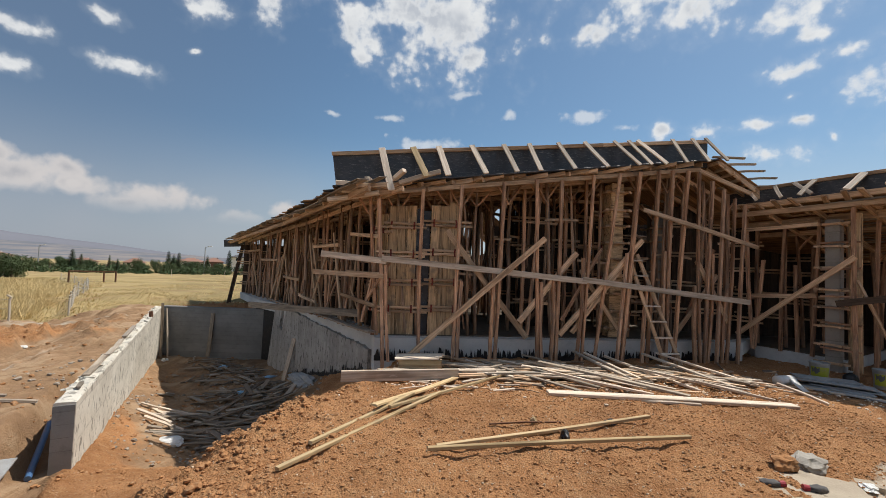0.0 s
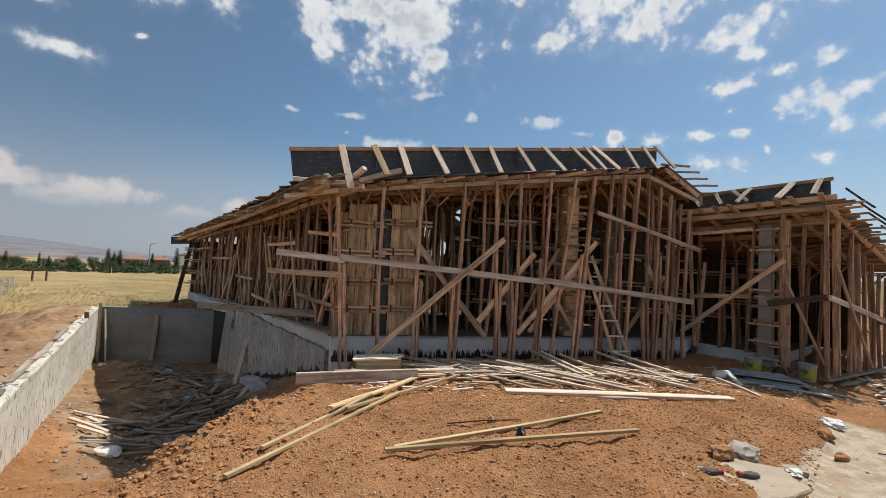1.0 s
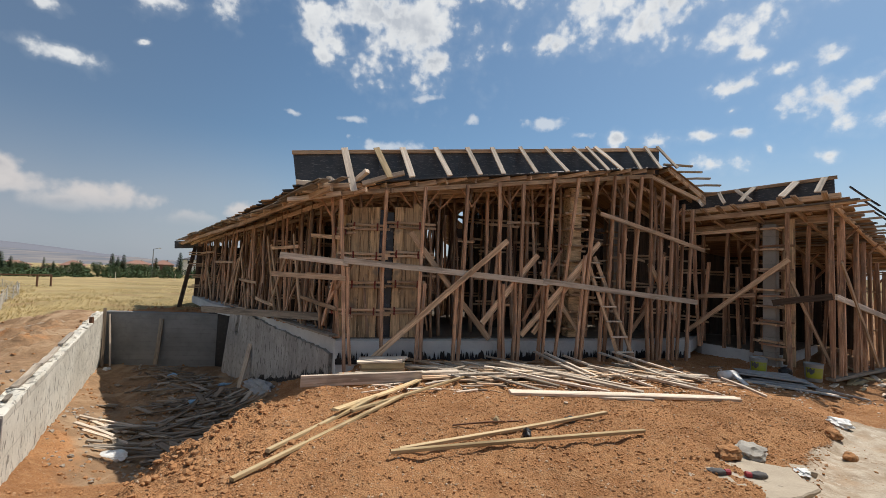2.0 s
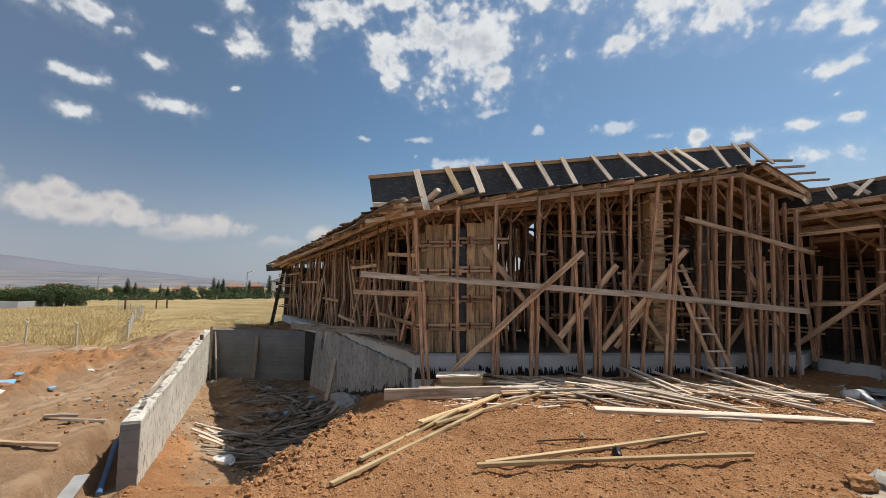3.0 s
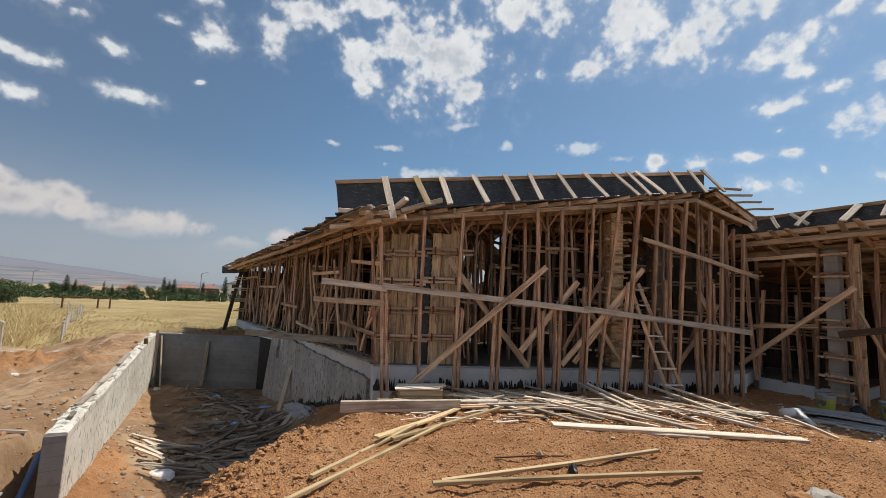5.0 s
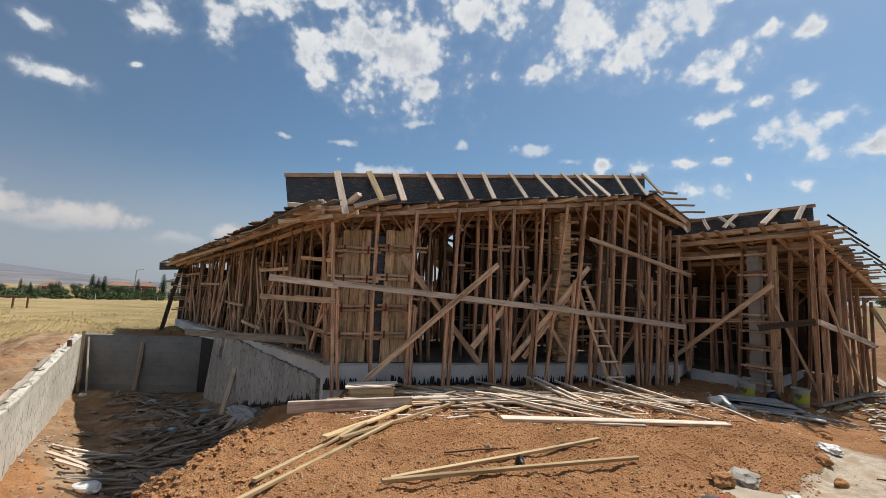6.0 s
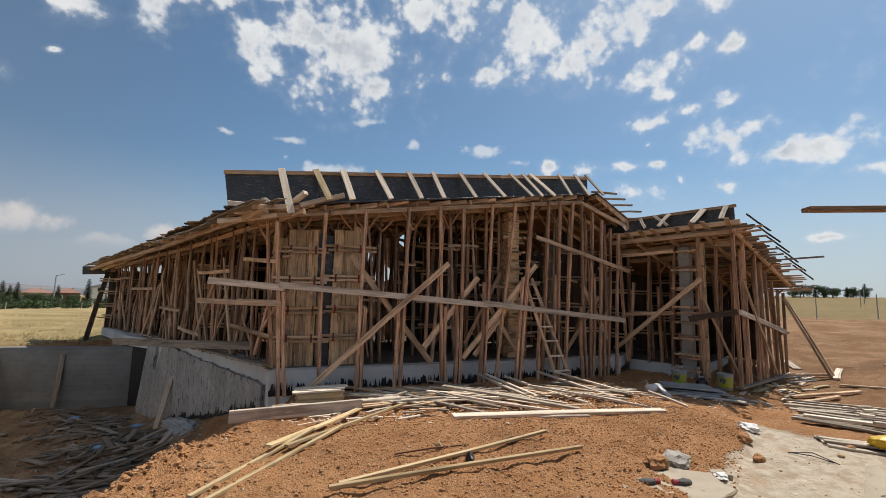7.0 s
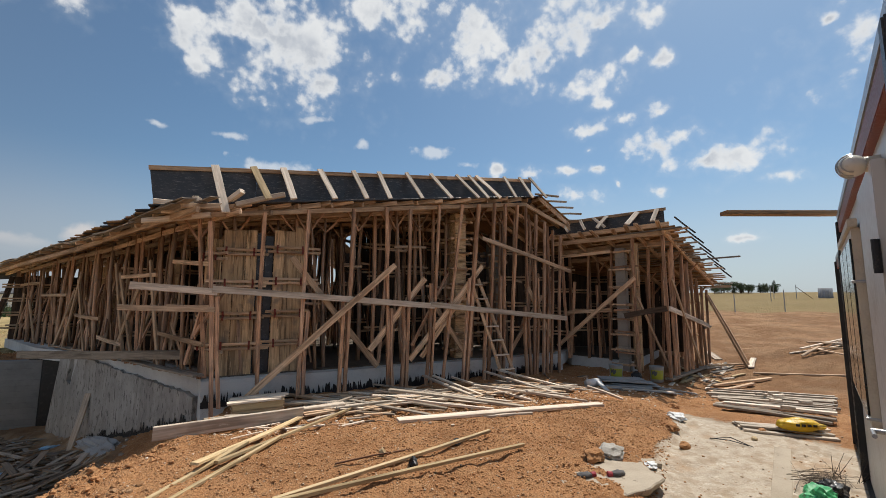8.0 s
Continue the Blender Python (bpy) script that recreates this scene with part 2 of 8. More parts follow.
def concrete(name, tone, dark, boards=0.0, upright=False, stain=0.5, pits=0.3):
    """Cast concrete; boards: the width of the form boards whose joints it shows."""
    def build(n, shader):
        where = n.add("ShaderNodeTexCoord").outputs["Object"]
        big = n.noise(where, 0.9, 5.0, 0.6)
        mid = n.noise(where, 5.0, 5.0, 0.6)
        fine = n.noise(where, 60.0, 4.0, 0.7)
        holes = n.noise(n.vmath("MULTIPLY", where, (1.0, 1.0, 0.36 if pits > 0.5 else 1.0)), 13.0, 3.0, 0.6)
        base = n.mix(n.ramp(big, 0.35, 0.68), tone, dark)
        base = n.mix(n.ramp(mid, 0.5, 0.75, 0.0, stain), base, tuple(c * 0.6 for c in dark))
        base = n.mix(n.ramp(fine, 0.3, 0.7, 0.0, 0.25), base, tuple(min(1.0, c * 1.25) for c in tone))
        hole = n.ramp(n.math("ADD", holes, n.math("MULTIPLY", n.math("SUBTRACT", mid, 0.5), 0.35)), 0.445, 0.36) if pits > 0.5 else n.ramp(holes, 0.34, 0.28)
        base = n.mix(n.math("MULTIPLY", hole, pits), base, tuple(c * 0.3 for c in dark))
        height = n.math("ADD", n.math("MULTIPLY", fine, 0.5), n.math("MULTIPLY", mid, 0.8))
        height = n.math("SUBTRACT", height, n.math("MULTIPLY", hole, 0.9))
        if boards:
            along = n.add("ShaderNodeSeparateXYZ", {0: where}).outputs[0 if upright else 2]
            part_of = n.math("FRACT", n.math("DIVIDE", n.math("ADD", along, n.math("MULTIPLY", n.math("SUBTRACT", mid, 0.5), 0.03)), boards))
            joint = n.math("LESS_THAN", part_of, 0.05)
            number = n.math("FLOOR", n.math("DIVIDE", along, boards))
            step = n.add("ShaderNodeTexWhiteNoise", {"W": number}, noise_dimensions="1D").outputs[0]
            base = n.mix(n.math("MULTIPLY", step, 0.35), base, tuple(c * 0.7 for c in dark))
            base = n.mix(n.math("MULTIPLY", joint, n.ramp(mid, 0.4, 0.6, 0.05, 0.4)), base, tuple(c * 0.45 for c in dark))
            height = n.math("ADD", height, n.math("ADD", n.math("MULTIPLY", step, 0.8), n.math("MULTIPLY", joint, -1.0)))
        put(n, shader, color=base, rough=0.9, spec=0.2, normal=bump(n, height, 0.5, 0.012))
    return material(name, build)


CONCRETE_WALL = concrete("retaining_wall_concrete", (0.70, 0.66, 0.58), (0.52, 0.48, 0.41), 0.42, False, 0.35, 0.75)
# board marks are its own; the grey is darkened for the shadow on it
CONCRETE_PIT = concrete("shaded_board_marked_concrete", (0.25, 0.245, 0.235), (0.17, 0.165, 0.16), 0.15, False, 0.4, 0.2)
CONCRETE_BASE = concrete("streaked_basement_concrete", (0.47, 0.445, 0.41), (0.30, 0.28, 0.255), 0.11, True, 0.6, 0.75)
CONCRETE_PLINTH = concrete("pale_plinth_concrete", (0.62, 0.62, 0.60), (0.48, 0.48, 0.47), 0.0, False, 0.3, 0.2)
CONCRETE_COLUMN = concrete("column_concrete", (0.42, 0.39, 0.345), (0.30, 0.275, 0.24), 0.32, False, 0.4, 0.4)
# floor tone lowered to paint in the shade under the roofs
CONCRETE_FLOOR = concrete("shade_dark_floor", (0.15, 0.125, 0.10), (0.10, 0.08, 0.06), 0.0, False, 0.5, 0.3)
CONCRETE_SLAB = concrete("dusty_slab_concrete", (0.42, 0.355, 0.275), (0.32, 0.265, 0.20), 0.0, False, 0.5, 0.5)


def plain(name, color, rough=0.6, metal=0.0, vary=0.25, scale=6.0, dirt=(0.25, 0.2, 0.15), dirty=0.25, relief=0.15, spec=0.5):
    def build(n, shader):
        where = n.add("ShaderNodeTexCoord").outputs["Object"]
        big, fine = n.noise(where, scale, 5.0, 0.6), n.noise(where, scale * 12, 3.0, 0.6)
        base = n.mix(n.ramp(big, 0.35, 0.7, 0.0, vary), color, tuple(c * 0.55 for c in color))
        base = n.mix(n.math("MULTIPLY", n.ramp(n.math("ADD", n.math("MULTIPLY", fine, 0.4), n.math("MULTIPLY", big, 0.6)), 0.5, 0.66), dirty), base, dirt)
        put(n, shader, color=base, rough=n.ramp(fine, 0.2, 0.8, max(0.02, rough - 0.12), min(1.0, rough + 0.1)), metal=metal, spec=spec,
            normal=bump(n, n.math("ADD", fine, big), relief, 0.006))
    return material(name, build)


def film_ply(n, shader):
    where = n.add("ShaderNodeTexCoord").outputs["Object"]
    chance = n.add("ShaderNodeObjectInfo").outputs["Random"]
    shift = n.vmath("ADD", where, n.add("ShaderNodeCombineXYZ", {0: n.math("MULTIPLY", chance, 23.0)}).outputs[0])
    big = n.noise(shift, 3.0, 6.0, 0.65)
    scratch = n.noise(n.vmath("MULTIPLY", shift, (3.0, 3.0, 16.0)), 3.0, 5.0, 0.7)
    base = n.mix(n.ramp(big, 0.45, 0.75, 0.0, 0.5), (0.030, 0.032, 0.038), (0.14, 0.14, 0.15))
    base = n.mix(n.ramp(scratch, 0.54, 0.70, 0.0, 0.7), base, (0.22, 0.21, 0.20))
    put(n, shader, color=base, rough=n.ramp(big, 0.3, 0.7, 0.32, 0.6), spec=0.5, normal=bump(n, scratch, 0.2, 0.003))


FILM_PLY = material("black_film_plywood", film_ply)
# bitumen on plinth and wall foot, and the painted dark of the basement opening
TAR_AND_VOID_BLACK = plain("black_bitumen_and_void", (0.012, 0.012, 0.014), 0.5, 0.0, 0.4, 14.0, (0.1, 0.09, 0.08), 0.3, 0.6)
RED_CLAMP = plain("rusty_red_clamp", (0.20, 0.035, 0.022), 0.65, 0.2, 0.4, 20.0)
STEEL_DARK = plain("dark_painted_steel", (0.02, 0.02, 0.022), 0.45, 0.3, 0.3, 9.0)
STEEL_GREY = plain("galvanised_steel", (0.42, 0.43, 0.44), 0.4, 0.7, 0.3, 9.0)
STEEL_RUST = plain("rusty_steel", (0.16, 0.075, 0.04), 0.8, 0.3, 0.5, 15.0)
WHITE_PLASTIC = plain("white_plastic_film", (0.74, 0.74, 0.72), 0.35, 0.0, 0.2, 9.0, (0.45, 0.4, 0.33), 0.4, 0.6)
BLUE_PLASTIC = plain("pale_blue_foam_board", (0.27, 0.47, 0.66), 0.5, 0.0, 0.2, 8.0, (0.5, 0.5, 0.48), 0.3, 0.3)
BLUE_PIPE = plain("blue_plastic_pipe", (0.06, 0.14, 0.29), 0.4, 0.0, 0.3, 9.0)
YELLOW_BAG = plain("yellow_plastic_bag", (0.70, 0.43, 0.012), 0.35, 0.0, 0.2, 10.0, (0.5, 0.35, 0.1), 0.25, 0.5)
GREEN_BAG = plain("green_plastic_bag", (0.05, 0.36, 0.13), 0.4, 0.0, 0.3, 9.0, (0.2, 0.3, 0.2), 0.3, 0.5)
BUCKET_YELLOW = plain("lime_yellow_plastic", (0.36, 0.38, 0.03), 0.4, 0.0, 0.2, 9.0, (0.3, 0.28, 0.24), 0.4)
BUCKET_LABEL = plain("grey_label", (0.10, 0.11, 0.12), 0.5)
BUCKET_WHITE = plain("dull_white_plastic", (0.30, 0.30, 0.285), 0.5, 0.0, 0.25, 9.0, (0.22, 0.2, 0.17), 0.6)
FORM_GREY = plain("grey_form_sheet", (0.34, 0.35, 0.355), 0.55, 0.0, 0.35, 5.0, (0.30, 0.24, 0.18), 0.5)
BLACK_PLASTIC = plain("black_plastic", (0.012, 0.012, 0.013), 0.4)
RED_CLOTH = plain("dark_red_rubber", (0.33, 0.03, 0.045), 0.7)
GREY_CLOTH = plain("grey_knitted_cloth", (0.10, 0.095, 0.095), 0.95)
CONTAINER_WHITE = plain("off_white_sheet_metal", (0.60, 0.60, 0.585), 0.42, 0.0, 0.15, 2.2, (0.42, 0.38, 0.33), 0.35, 0.05)
CONTAINER_RED = plain("brown_red_trim_paint", (0.23, 0.06, 0.028), 0.5, 0.0, 0.25, 6.0)
FRAME_CREAM = plain("cream_painted_frame", (0.56, 0.50, 0.40), 0.5, 0.0, 0.2, 8.0)
LAMP_GLASS = plain("frosted_lamp_cover", (0.72, 0.70, 0.63), 0.2, 0.0, 0.1, 9.0, spec=0.6)
DARK_GLASS = plain("dark_window_glass", (0.012, 0.013, 0.015), 0.16, 0.0, 0.1, 3.0, dirty=0.05, relief=0.0)
BARK = plain("bark", (0.09, 0.065, 0.045), 0.95, 0.0, 0.5, 9.0, relief=0.6)
WALL_WHITE = plain("white_render", (0.70, 0.68, 0.64), 0.9, 0.0, 0.15, 0.6)
WALL_BROWN = plain("brown_brick_render", (0.15, 0.075, 0.055), 0.9, 0.0, 0.3, 0.8)
WALL_CREAM = plain("cream_render", (0.52, 0.46, 0.38), 0.9, 0.0, 0.2, 0.6)
# tile red dulled in the colour to stand for haze over the distance
ROOF_RED = plain("orange_red_tiles", (0.27, 0.14, 0.10), 0.85, 0.0, 0.35, 1.2, relief=0.6)
ROOF_GREY = plain("dark_grey_tiles", (0.07, 0.07, 0.075), 0.8, 0.0, 0.3, 1.2, relief=0.6)
GARDEN_WALL = plain("pale_grey_block_wall", (0.34, 0.35, 0.37), 0.9, 0.0, 0.25, 0.9)


def foliage(name, tone, dark):
    def build(n, shader):
        where = n.add("ShaderNodeTexCoord").outputs["Object"]
        chance = n.add("ShaderNodeObjectInfo").outputs["Random"]
        leaf = n.add("ShaderNodeNewGeometry").outputs["Random Per Island"]
        base = n.mix(leaf, tone, dark)
        base = n.mix(n.ramp(n.noise(where, 1.3, 3.0), 0.4, 0.7, 0.0, 0.5), base, tuple(c * 0.7 for c in dark))
        base = n.mix(n.math("MULTIPLY", chance, 0.4), base, (0.10, 0.105, 0.04))
        put(n, shader, color=base, rough=0.7, spec=0.2)
    return material(name, build)


LEAF_DARK = foliage("conifer_needles", (0.042, 0.075, 0.032), (0.02, 0.04, 0.02))
LEAF_MID = foliage("broad_leaves", (0.065, 0.105, 0.04), (0.03, 0.055, 0.022))
LEAF_WEED = foliage("weed_leaves", (0.20, 0.25, 0.08), (0.13, 0.17, 0.06))
GRASS_DRY = foliage("dry_straw", (0.80, 0.64, 0.36), (0.72, 0.56, 0.29))


def soil(n, shader):
    """Ground: red soil, with pale trodden tracks, dry grass and thin cement dust where the mesh's own attributes say so."""
    where = n.add("ShaderNodeNewGeometry").outputs["Position"]
    grass = n.add("ShaderNodeAttribute", attribute_name="grass").outputs["Fac"]
    track = n.add("ShaderNodeAttribute", attribute_name="track").outputs["Fac"]
    dust = n.add("ShaderNodeAttribute", attribute_name="dust").outputs["Fac"]
    huge, big = n.noise(where, 0.18, 4.0, 0.6), n.noise(where, 1.1, 6.0, 0.65)
    mid, fine = n.noise(where, 7.0, 5.0, 0.65), n.noise(where, 42.0, 4.0, 0.7)
    crumbs = n.add("ShaderNodeTexVoronoi", {"Vector": where, "Scale": 58.0}).outputs["Distance"]
    stones = n.add("ShaderNodeTexVoronoi", {"Vector": where, "Scale": 24.0})
    base = n.mix(n.ramp(big, 0.35, 0.68), (0.50, 0.25, 0.112), (0.32, 0.147, 0.062))
    base = n.mix(n.ramp(mid, 0.42, 0.7, 0.0, 0.7), base, (0.52, 0.295, 0.145))
    base = n.mix(n.ramp(fine, 0.48, 0.70, 0.0, 0.75), base, (0.20, 0.09, 0.04))
    base = n.mix(n.ramp(n.noise(where, 95.0, 3.0, 0.7), 0.55, 0.72, 0.0, 0.6), base, (0.62, 0.42, 0.26))
    pale = n.math("LESS_THAN", stones.outputs["Distance"], 0.16)
    base = n.mix(n.math("MULTIPLY", pale, n.ramp(fine, 0.3, 0.7, 0.1, 0.75)), base, (0.60, 0.47, 0.35))
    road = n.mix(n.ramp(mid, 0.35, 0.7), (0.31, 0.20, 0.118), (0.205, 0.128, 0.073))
    road = n.mix(n.ramp(fine, 0.45, 0.75, 0.0, 0.5), road, (0.40, 0.28, 0.175))
    ruts = n.noise(n.add("ShaderNodeMapping", {"Vector": where, "Rotation": (0, 0, radians(-33)), "Scale": (3.2, 0.35, 1.0)}).outputs[0], 1.0, 5.0, 0.6)
    trackside = n.ramp(n.add("ShaderNodeSeparateXYZ", {0: where}).outputs[0], 3.0, -1.0, 0.15, 1.0)
    road = n.mix(n.math("MULTIPLY", trackside, n.ramp(ruts, 0.48, 0.62, 0.0, 0.85)), road, (0.41, 0.295, 0.19))
    road = n.mix(n.math("MULTIPLY", trackside, n.ramp(ruts, 0.46, 0.34, 0.0, 0.6)), road, (0.22, 0.14, 0.085))
    road = n.mix(n.ramp(n.noise(where, 0.55, 5.0, 0.7), 0.48, 0.66, 0.0, 0.65), road, (0.20, 0.125, 0.075))
    road = n.mix(n.ramp(n.noise(n.vmath("MULTIPLY", where, (0.5, 1.2, 1.0)), 0.8, 5.0, 0.7), 0.56, 0.70, 0.0, 0.7), road, (0.38, 0.26, 0.155))
    base = n.mix(n.ramp(huge, 0.45, 0.68, 0.0, 0.45), base, (0.25, 0.125, 0.06))
    slope_side = n.ramp(n.add("ShaderNodeSeparateXYZ", {0: where}).outputs[0], 7.5, 11.0)
    churned = n.mix(n.ramp(n.noise(where, 0.6, 6.0, 0.7), 0.42, 0.62), (0.19, 0.105, 0.055), (0.32, 0.195, 0.11))
    churned = n.mix(n.ramp(n.noise(n.vmath("MULTIPLY", where, (0.5, 1.4, 1.0)), 0.35, 5.0, 0.65), 0.56, 0.66, 0.0, 0.7), churned, (0.42, 0.285, 0.175))
    churned = n.mix(n.ramp(mid, 0.5, 0.7, 0.0, 0.6), churned, (0.15, 0.08, 0.042))
    base = n.mix(n.math("MULTIPLY", slope_side, 0.85), base, churned)
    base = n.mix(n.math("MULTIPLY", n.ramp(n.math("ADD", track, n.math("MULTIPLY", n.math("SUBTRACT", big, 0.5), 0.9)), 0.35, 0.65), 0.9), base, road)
    cement = n.mix(n.ramp(mid, 0.35, 0.7), (0.48, 0.41, 0.325), (0.33, 0.255, 0.18))
    cement = n.mix(n.ramp(big, 0.52, 0.70, 0.0, 0.7), cement, (0.54, 0.475, 0.385))
    cement = n.mix(n.ramp(n.noise(where, 2.3, 4.0, 0.7), 0.52, 0.68, 0.0, 0.6), cement, (0.33, 0.28, 0.22))
    cement = n.mix(n.ramp(n.noise(where, 24.0, 3.0, 0.6), 0.60, 0.70, 0.0, 0.8), cement, (0.27, 0.20, 0.14))
    cement = n.mix(n.ramp(n.noise(where, 0.9, 6.0, 0.7), 0.50, 0.62, 0.0, 0.65), cement, (0.40, 0.275, 0.175))
    cement = n.mix(n.ramp(n.noise(where, 5.5, 5.0, 0.75), 0.56, 0.68, 0.0, 0.7), cement, (0.62, 0.56, 0.47))
    cement = n.mix(n.ramp(fine, 0.5, 0.72, 0.0, 0.45), cement, (0.26, 0.20, 0.14))
    dusty = n.ramp(dust, 0.35, 0.75)
    base = n.mix(n.ramp(n.math("ADD", dust, n.math("MULTIPLY", n.math("SUBTRACT", n.math("ADD", n.math("MULTIPLY", big, 0.5), n.math("MULTIPLY", mid, 0.5)), 0.5), 1.3)), 0.4, 0.62), base, cement)
    straw = n.mix(n.ramp(mid, 0.35, 0.7), (0.46, 0.35, 0.175), (0.33, 0.245, 0.115))
    straw = n.mix(n.ramp(huge, 0.4, 0.65, 0.0, 0.8), straw, (0.25, 0.20, 0.095))
    straw = n.mix(n.ramp(big, 0.52, 0.72, 0.0, 0.55), straw, (0.22, 0.185, 0.085))
    straw = n.mix(n.ramp(n.noise(where, 0.35, 6.0, 0.7), 0.50, 0.64, 0.0, 0.75), straw, (0.30, 0.195, 0.10))
    straw = n.mix(n.ramp(n.noise(n.vmath("MULTIPLY", where, (1.0, 2.5, 1.0)), 0.9, 6.0, 0.75), 0.52, 0.70, 0.0, 0.6), straw, (0.20, 0.165, 0.08))
    straw = n.mix(n.ramp(n.add("ShaderNodeSeparateXYZ", {0: where}).outputs[0], 8.0, 20.0, 0.0, 0.8), straw, n.mix(mid, (0.16, 0.125, 0.058), (0.24, 0.17, 0.085)))
    base = n.mix(n.ramp(n.math("ADD", grass, n.math("MULTIPLY", n.math("SUBTRACT", big, 0.5), 0.7)), 0.4, 0.6), base, straw)
    height = n.math("ADD", n.math("MULTIPLY", crumbs, -0.22), n.math("ADD", n.math("MULTIPLY", fine, 1.0), n.math("MULTIPLY", mid, 1.2)))
    height = n.math("MULTIPLY", height, n.math("MULTIPLY", n.ramp(dusty, 0.0, 1.0, 1.0, 0.22), n.ramp(track, 0.2, 0.7, 1.0, 0.45)))
    height = n.math("ADD", height, n.math("MULTIPLY", n.noise(where, 3.0, 5.0, 0.7), 0.9))
    put(n, shader, color=base, rough=0.95, spec=0.12, normal=bump(n, height, 1.0, 0.04))


SOIL = material("red_soil", soil)
CLOD = plain("soil_clod", (0.40, 0.205, 0.095), 0.95, 0.0, 0.5, 5.0, (0.52, 0.36, 0.22), 0.5, 0.8, 0.1)
STONE = plain("pale_limestone", (0.55, 0.41, 0.28), 0.9, 0.0, 0.4, 9.0, (0.40, 0.22, 0.11), 0.5, 0.6, 0.2)
# haze is mixed into the grey-blue tones of the far plain
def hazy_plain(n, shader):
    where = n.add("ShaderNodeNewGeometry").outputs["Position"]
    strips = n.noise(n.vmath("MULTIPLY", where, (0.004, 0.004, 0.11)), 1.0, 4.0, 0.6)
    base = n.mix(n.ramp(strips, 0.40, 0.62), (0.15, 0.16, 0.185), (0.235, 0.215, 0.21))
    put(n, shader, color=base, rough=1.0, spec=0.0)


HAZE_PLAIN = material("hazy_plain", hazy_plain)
# distance haze put into the hills' base colour
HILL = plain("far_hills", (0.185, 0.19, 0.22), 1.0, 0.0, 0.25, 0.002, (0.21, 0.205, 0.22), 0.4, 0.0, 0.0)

# ---- building blocks ----


def link_mesh(name, verts, faces, mat=None, smooth=False):
    data = bpy.data.meshes.new(name)
    data.from_pydata(verts, [], faces)
    if mat:
        data.materials.append(mat)
    if smooth:
        data.polygons.foreach_set("use_smooth", [True] * len(data.polygons))
    return data


def under(ob, parent):
    if parent is not None:
        ob.parent = parent
    return ob


def thing(name, place, label, category, group="", kind=""):
    """An Empty at a thing's base."""
    ob = new(name)
    ob.matrix_world = Matrix.Translation(place)
    ob.empty_display_size = 0.2
    tagged(ob, label, category, group, kind)
    bpy.context.view_layer.update()
    return ob


def part(name, bm, mat, parent, label="", smooth=False):
    data = bpy.data.meshes.new(name)
    bm.to_mesh(data)
    bm.free()
    data.materials.append(mat)
    if smooth:
        data.polygons.foreach_set("use_smooth", [True] * len(data.polygons))
    ob = under(new(name, data), parent)
    return tagged(ob, label)


rng = random.Random(11)


def beam_mesh(name, length, wide, thick, mat, rough=0.012, rnd=rng, taper=0.0):
    """A sawn timber along x from 0 to length, with broken edges, a little out of true."""
    c = min(wide, thick) * 0.10
    ring = [(-wide / 2 + c, -thick / 2), (wide / 2 - c, -thick / 2), (wide / 2, -thick / 2 + c), (wide / 2, thick / 2 - c),
            (wide / 2 - c, thick / 2), (-wide / 2 + c, thick / 2), (-wide / 2, thick / 2 - c), (-wide / 2, -thick / 2 + c)]
    verts = []
    sag_y, sag_z = rnd.uniform(-rough, rough), rnd.uniform(-rough, rough)
    cuts = (0.0, 0.5, 1.0)
    for i, f in enumerate(cuts):
        k = 1 - taper * f
        mid = 1 if i == 1 else 0
        for y, z in ring:
            verts.append((length * f + rnd.uniform(-1, 1) * min(0.008, length * 0.02) * (0 if mid else 1),
                          y * k + sag_y * mid, z * k + sag_z * mid))
    faces = [tuple(range(7, -1, -1)), tuple(range(16, 24))]
    for i in range(2):
        for j in range(8):
            k = (j + 1) % 8
            faces.append((i * 8 + j, i * 8 + k, i * 8 + 8 + k, i * 8 + 8 + j))
    return link_mesh(name, verts, faces, mat)


def along(p0, p1, up=(0, 0, 1)):
    """The pose of a piece that runs from p0 to p1 along its x, with its z as near up as can be."""
    p0, p1, up = Vector(p0), Vector(p1), Vector(up)
    x = (p1 - p0).normalized()
    if abs(x.dot(up.normalized())) > 0.98:
        up = Vector((0, 1, 0)) if abs(x.y) < 0.9 else Vector((1, 0, 0))
    y = up.cross(x).normalized()
    z = x.cross(y)
    m = Matrix((x, y, z)).transposed().to_4x4()
    return Matrix.Translation(p0) @ m


def beam(name, p0, p1, wide, thick, mat, parent=None, up=(0, 0, 1), label="", rnd=rng, rough=0.012, taper=0.0):
    length = (Vector(p1) - Vector(p0)).length
    ob = new(name, beam_mesh(name, length, wide, thick, mat, rough, rnd, taper))
    m = along(p0, p1, up)
    if parent is None:
        ob.matrix_world = m
    else:
        ob.parent = parent
        ob.matrix_basis = parent.matrix_world.inverted() @ m
    return tagged(ob, label)


def box_bm(bm, lo, hi, bevel=0.0):
    made = bmesh.ops.create_cube(bm, size=1.0)
    lo, hi = Vector(lo), Vector(hi)
    for v in made["verts"]:
        v.co = Vector([lo[i] + (v.co[i] + 0.5) * (hi[i] - lo[i]) for i in range(3)])
    if bevel:
        edges = list({e for v in made["verts"] for e in v.link_edges})
        bmesh.ops.bevel(bm, geom=edges, offset=bevel, segments=2, affect="EDGES")
    return bm


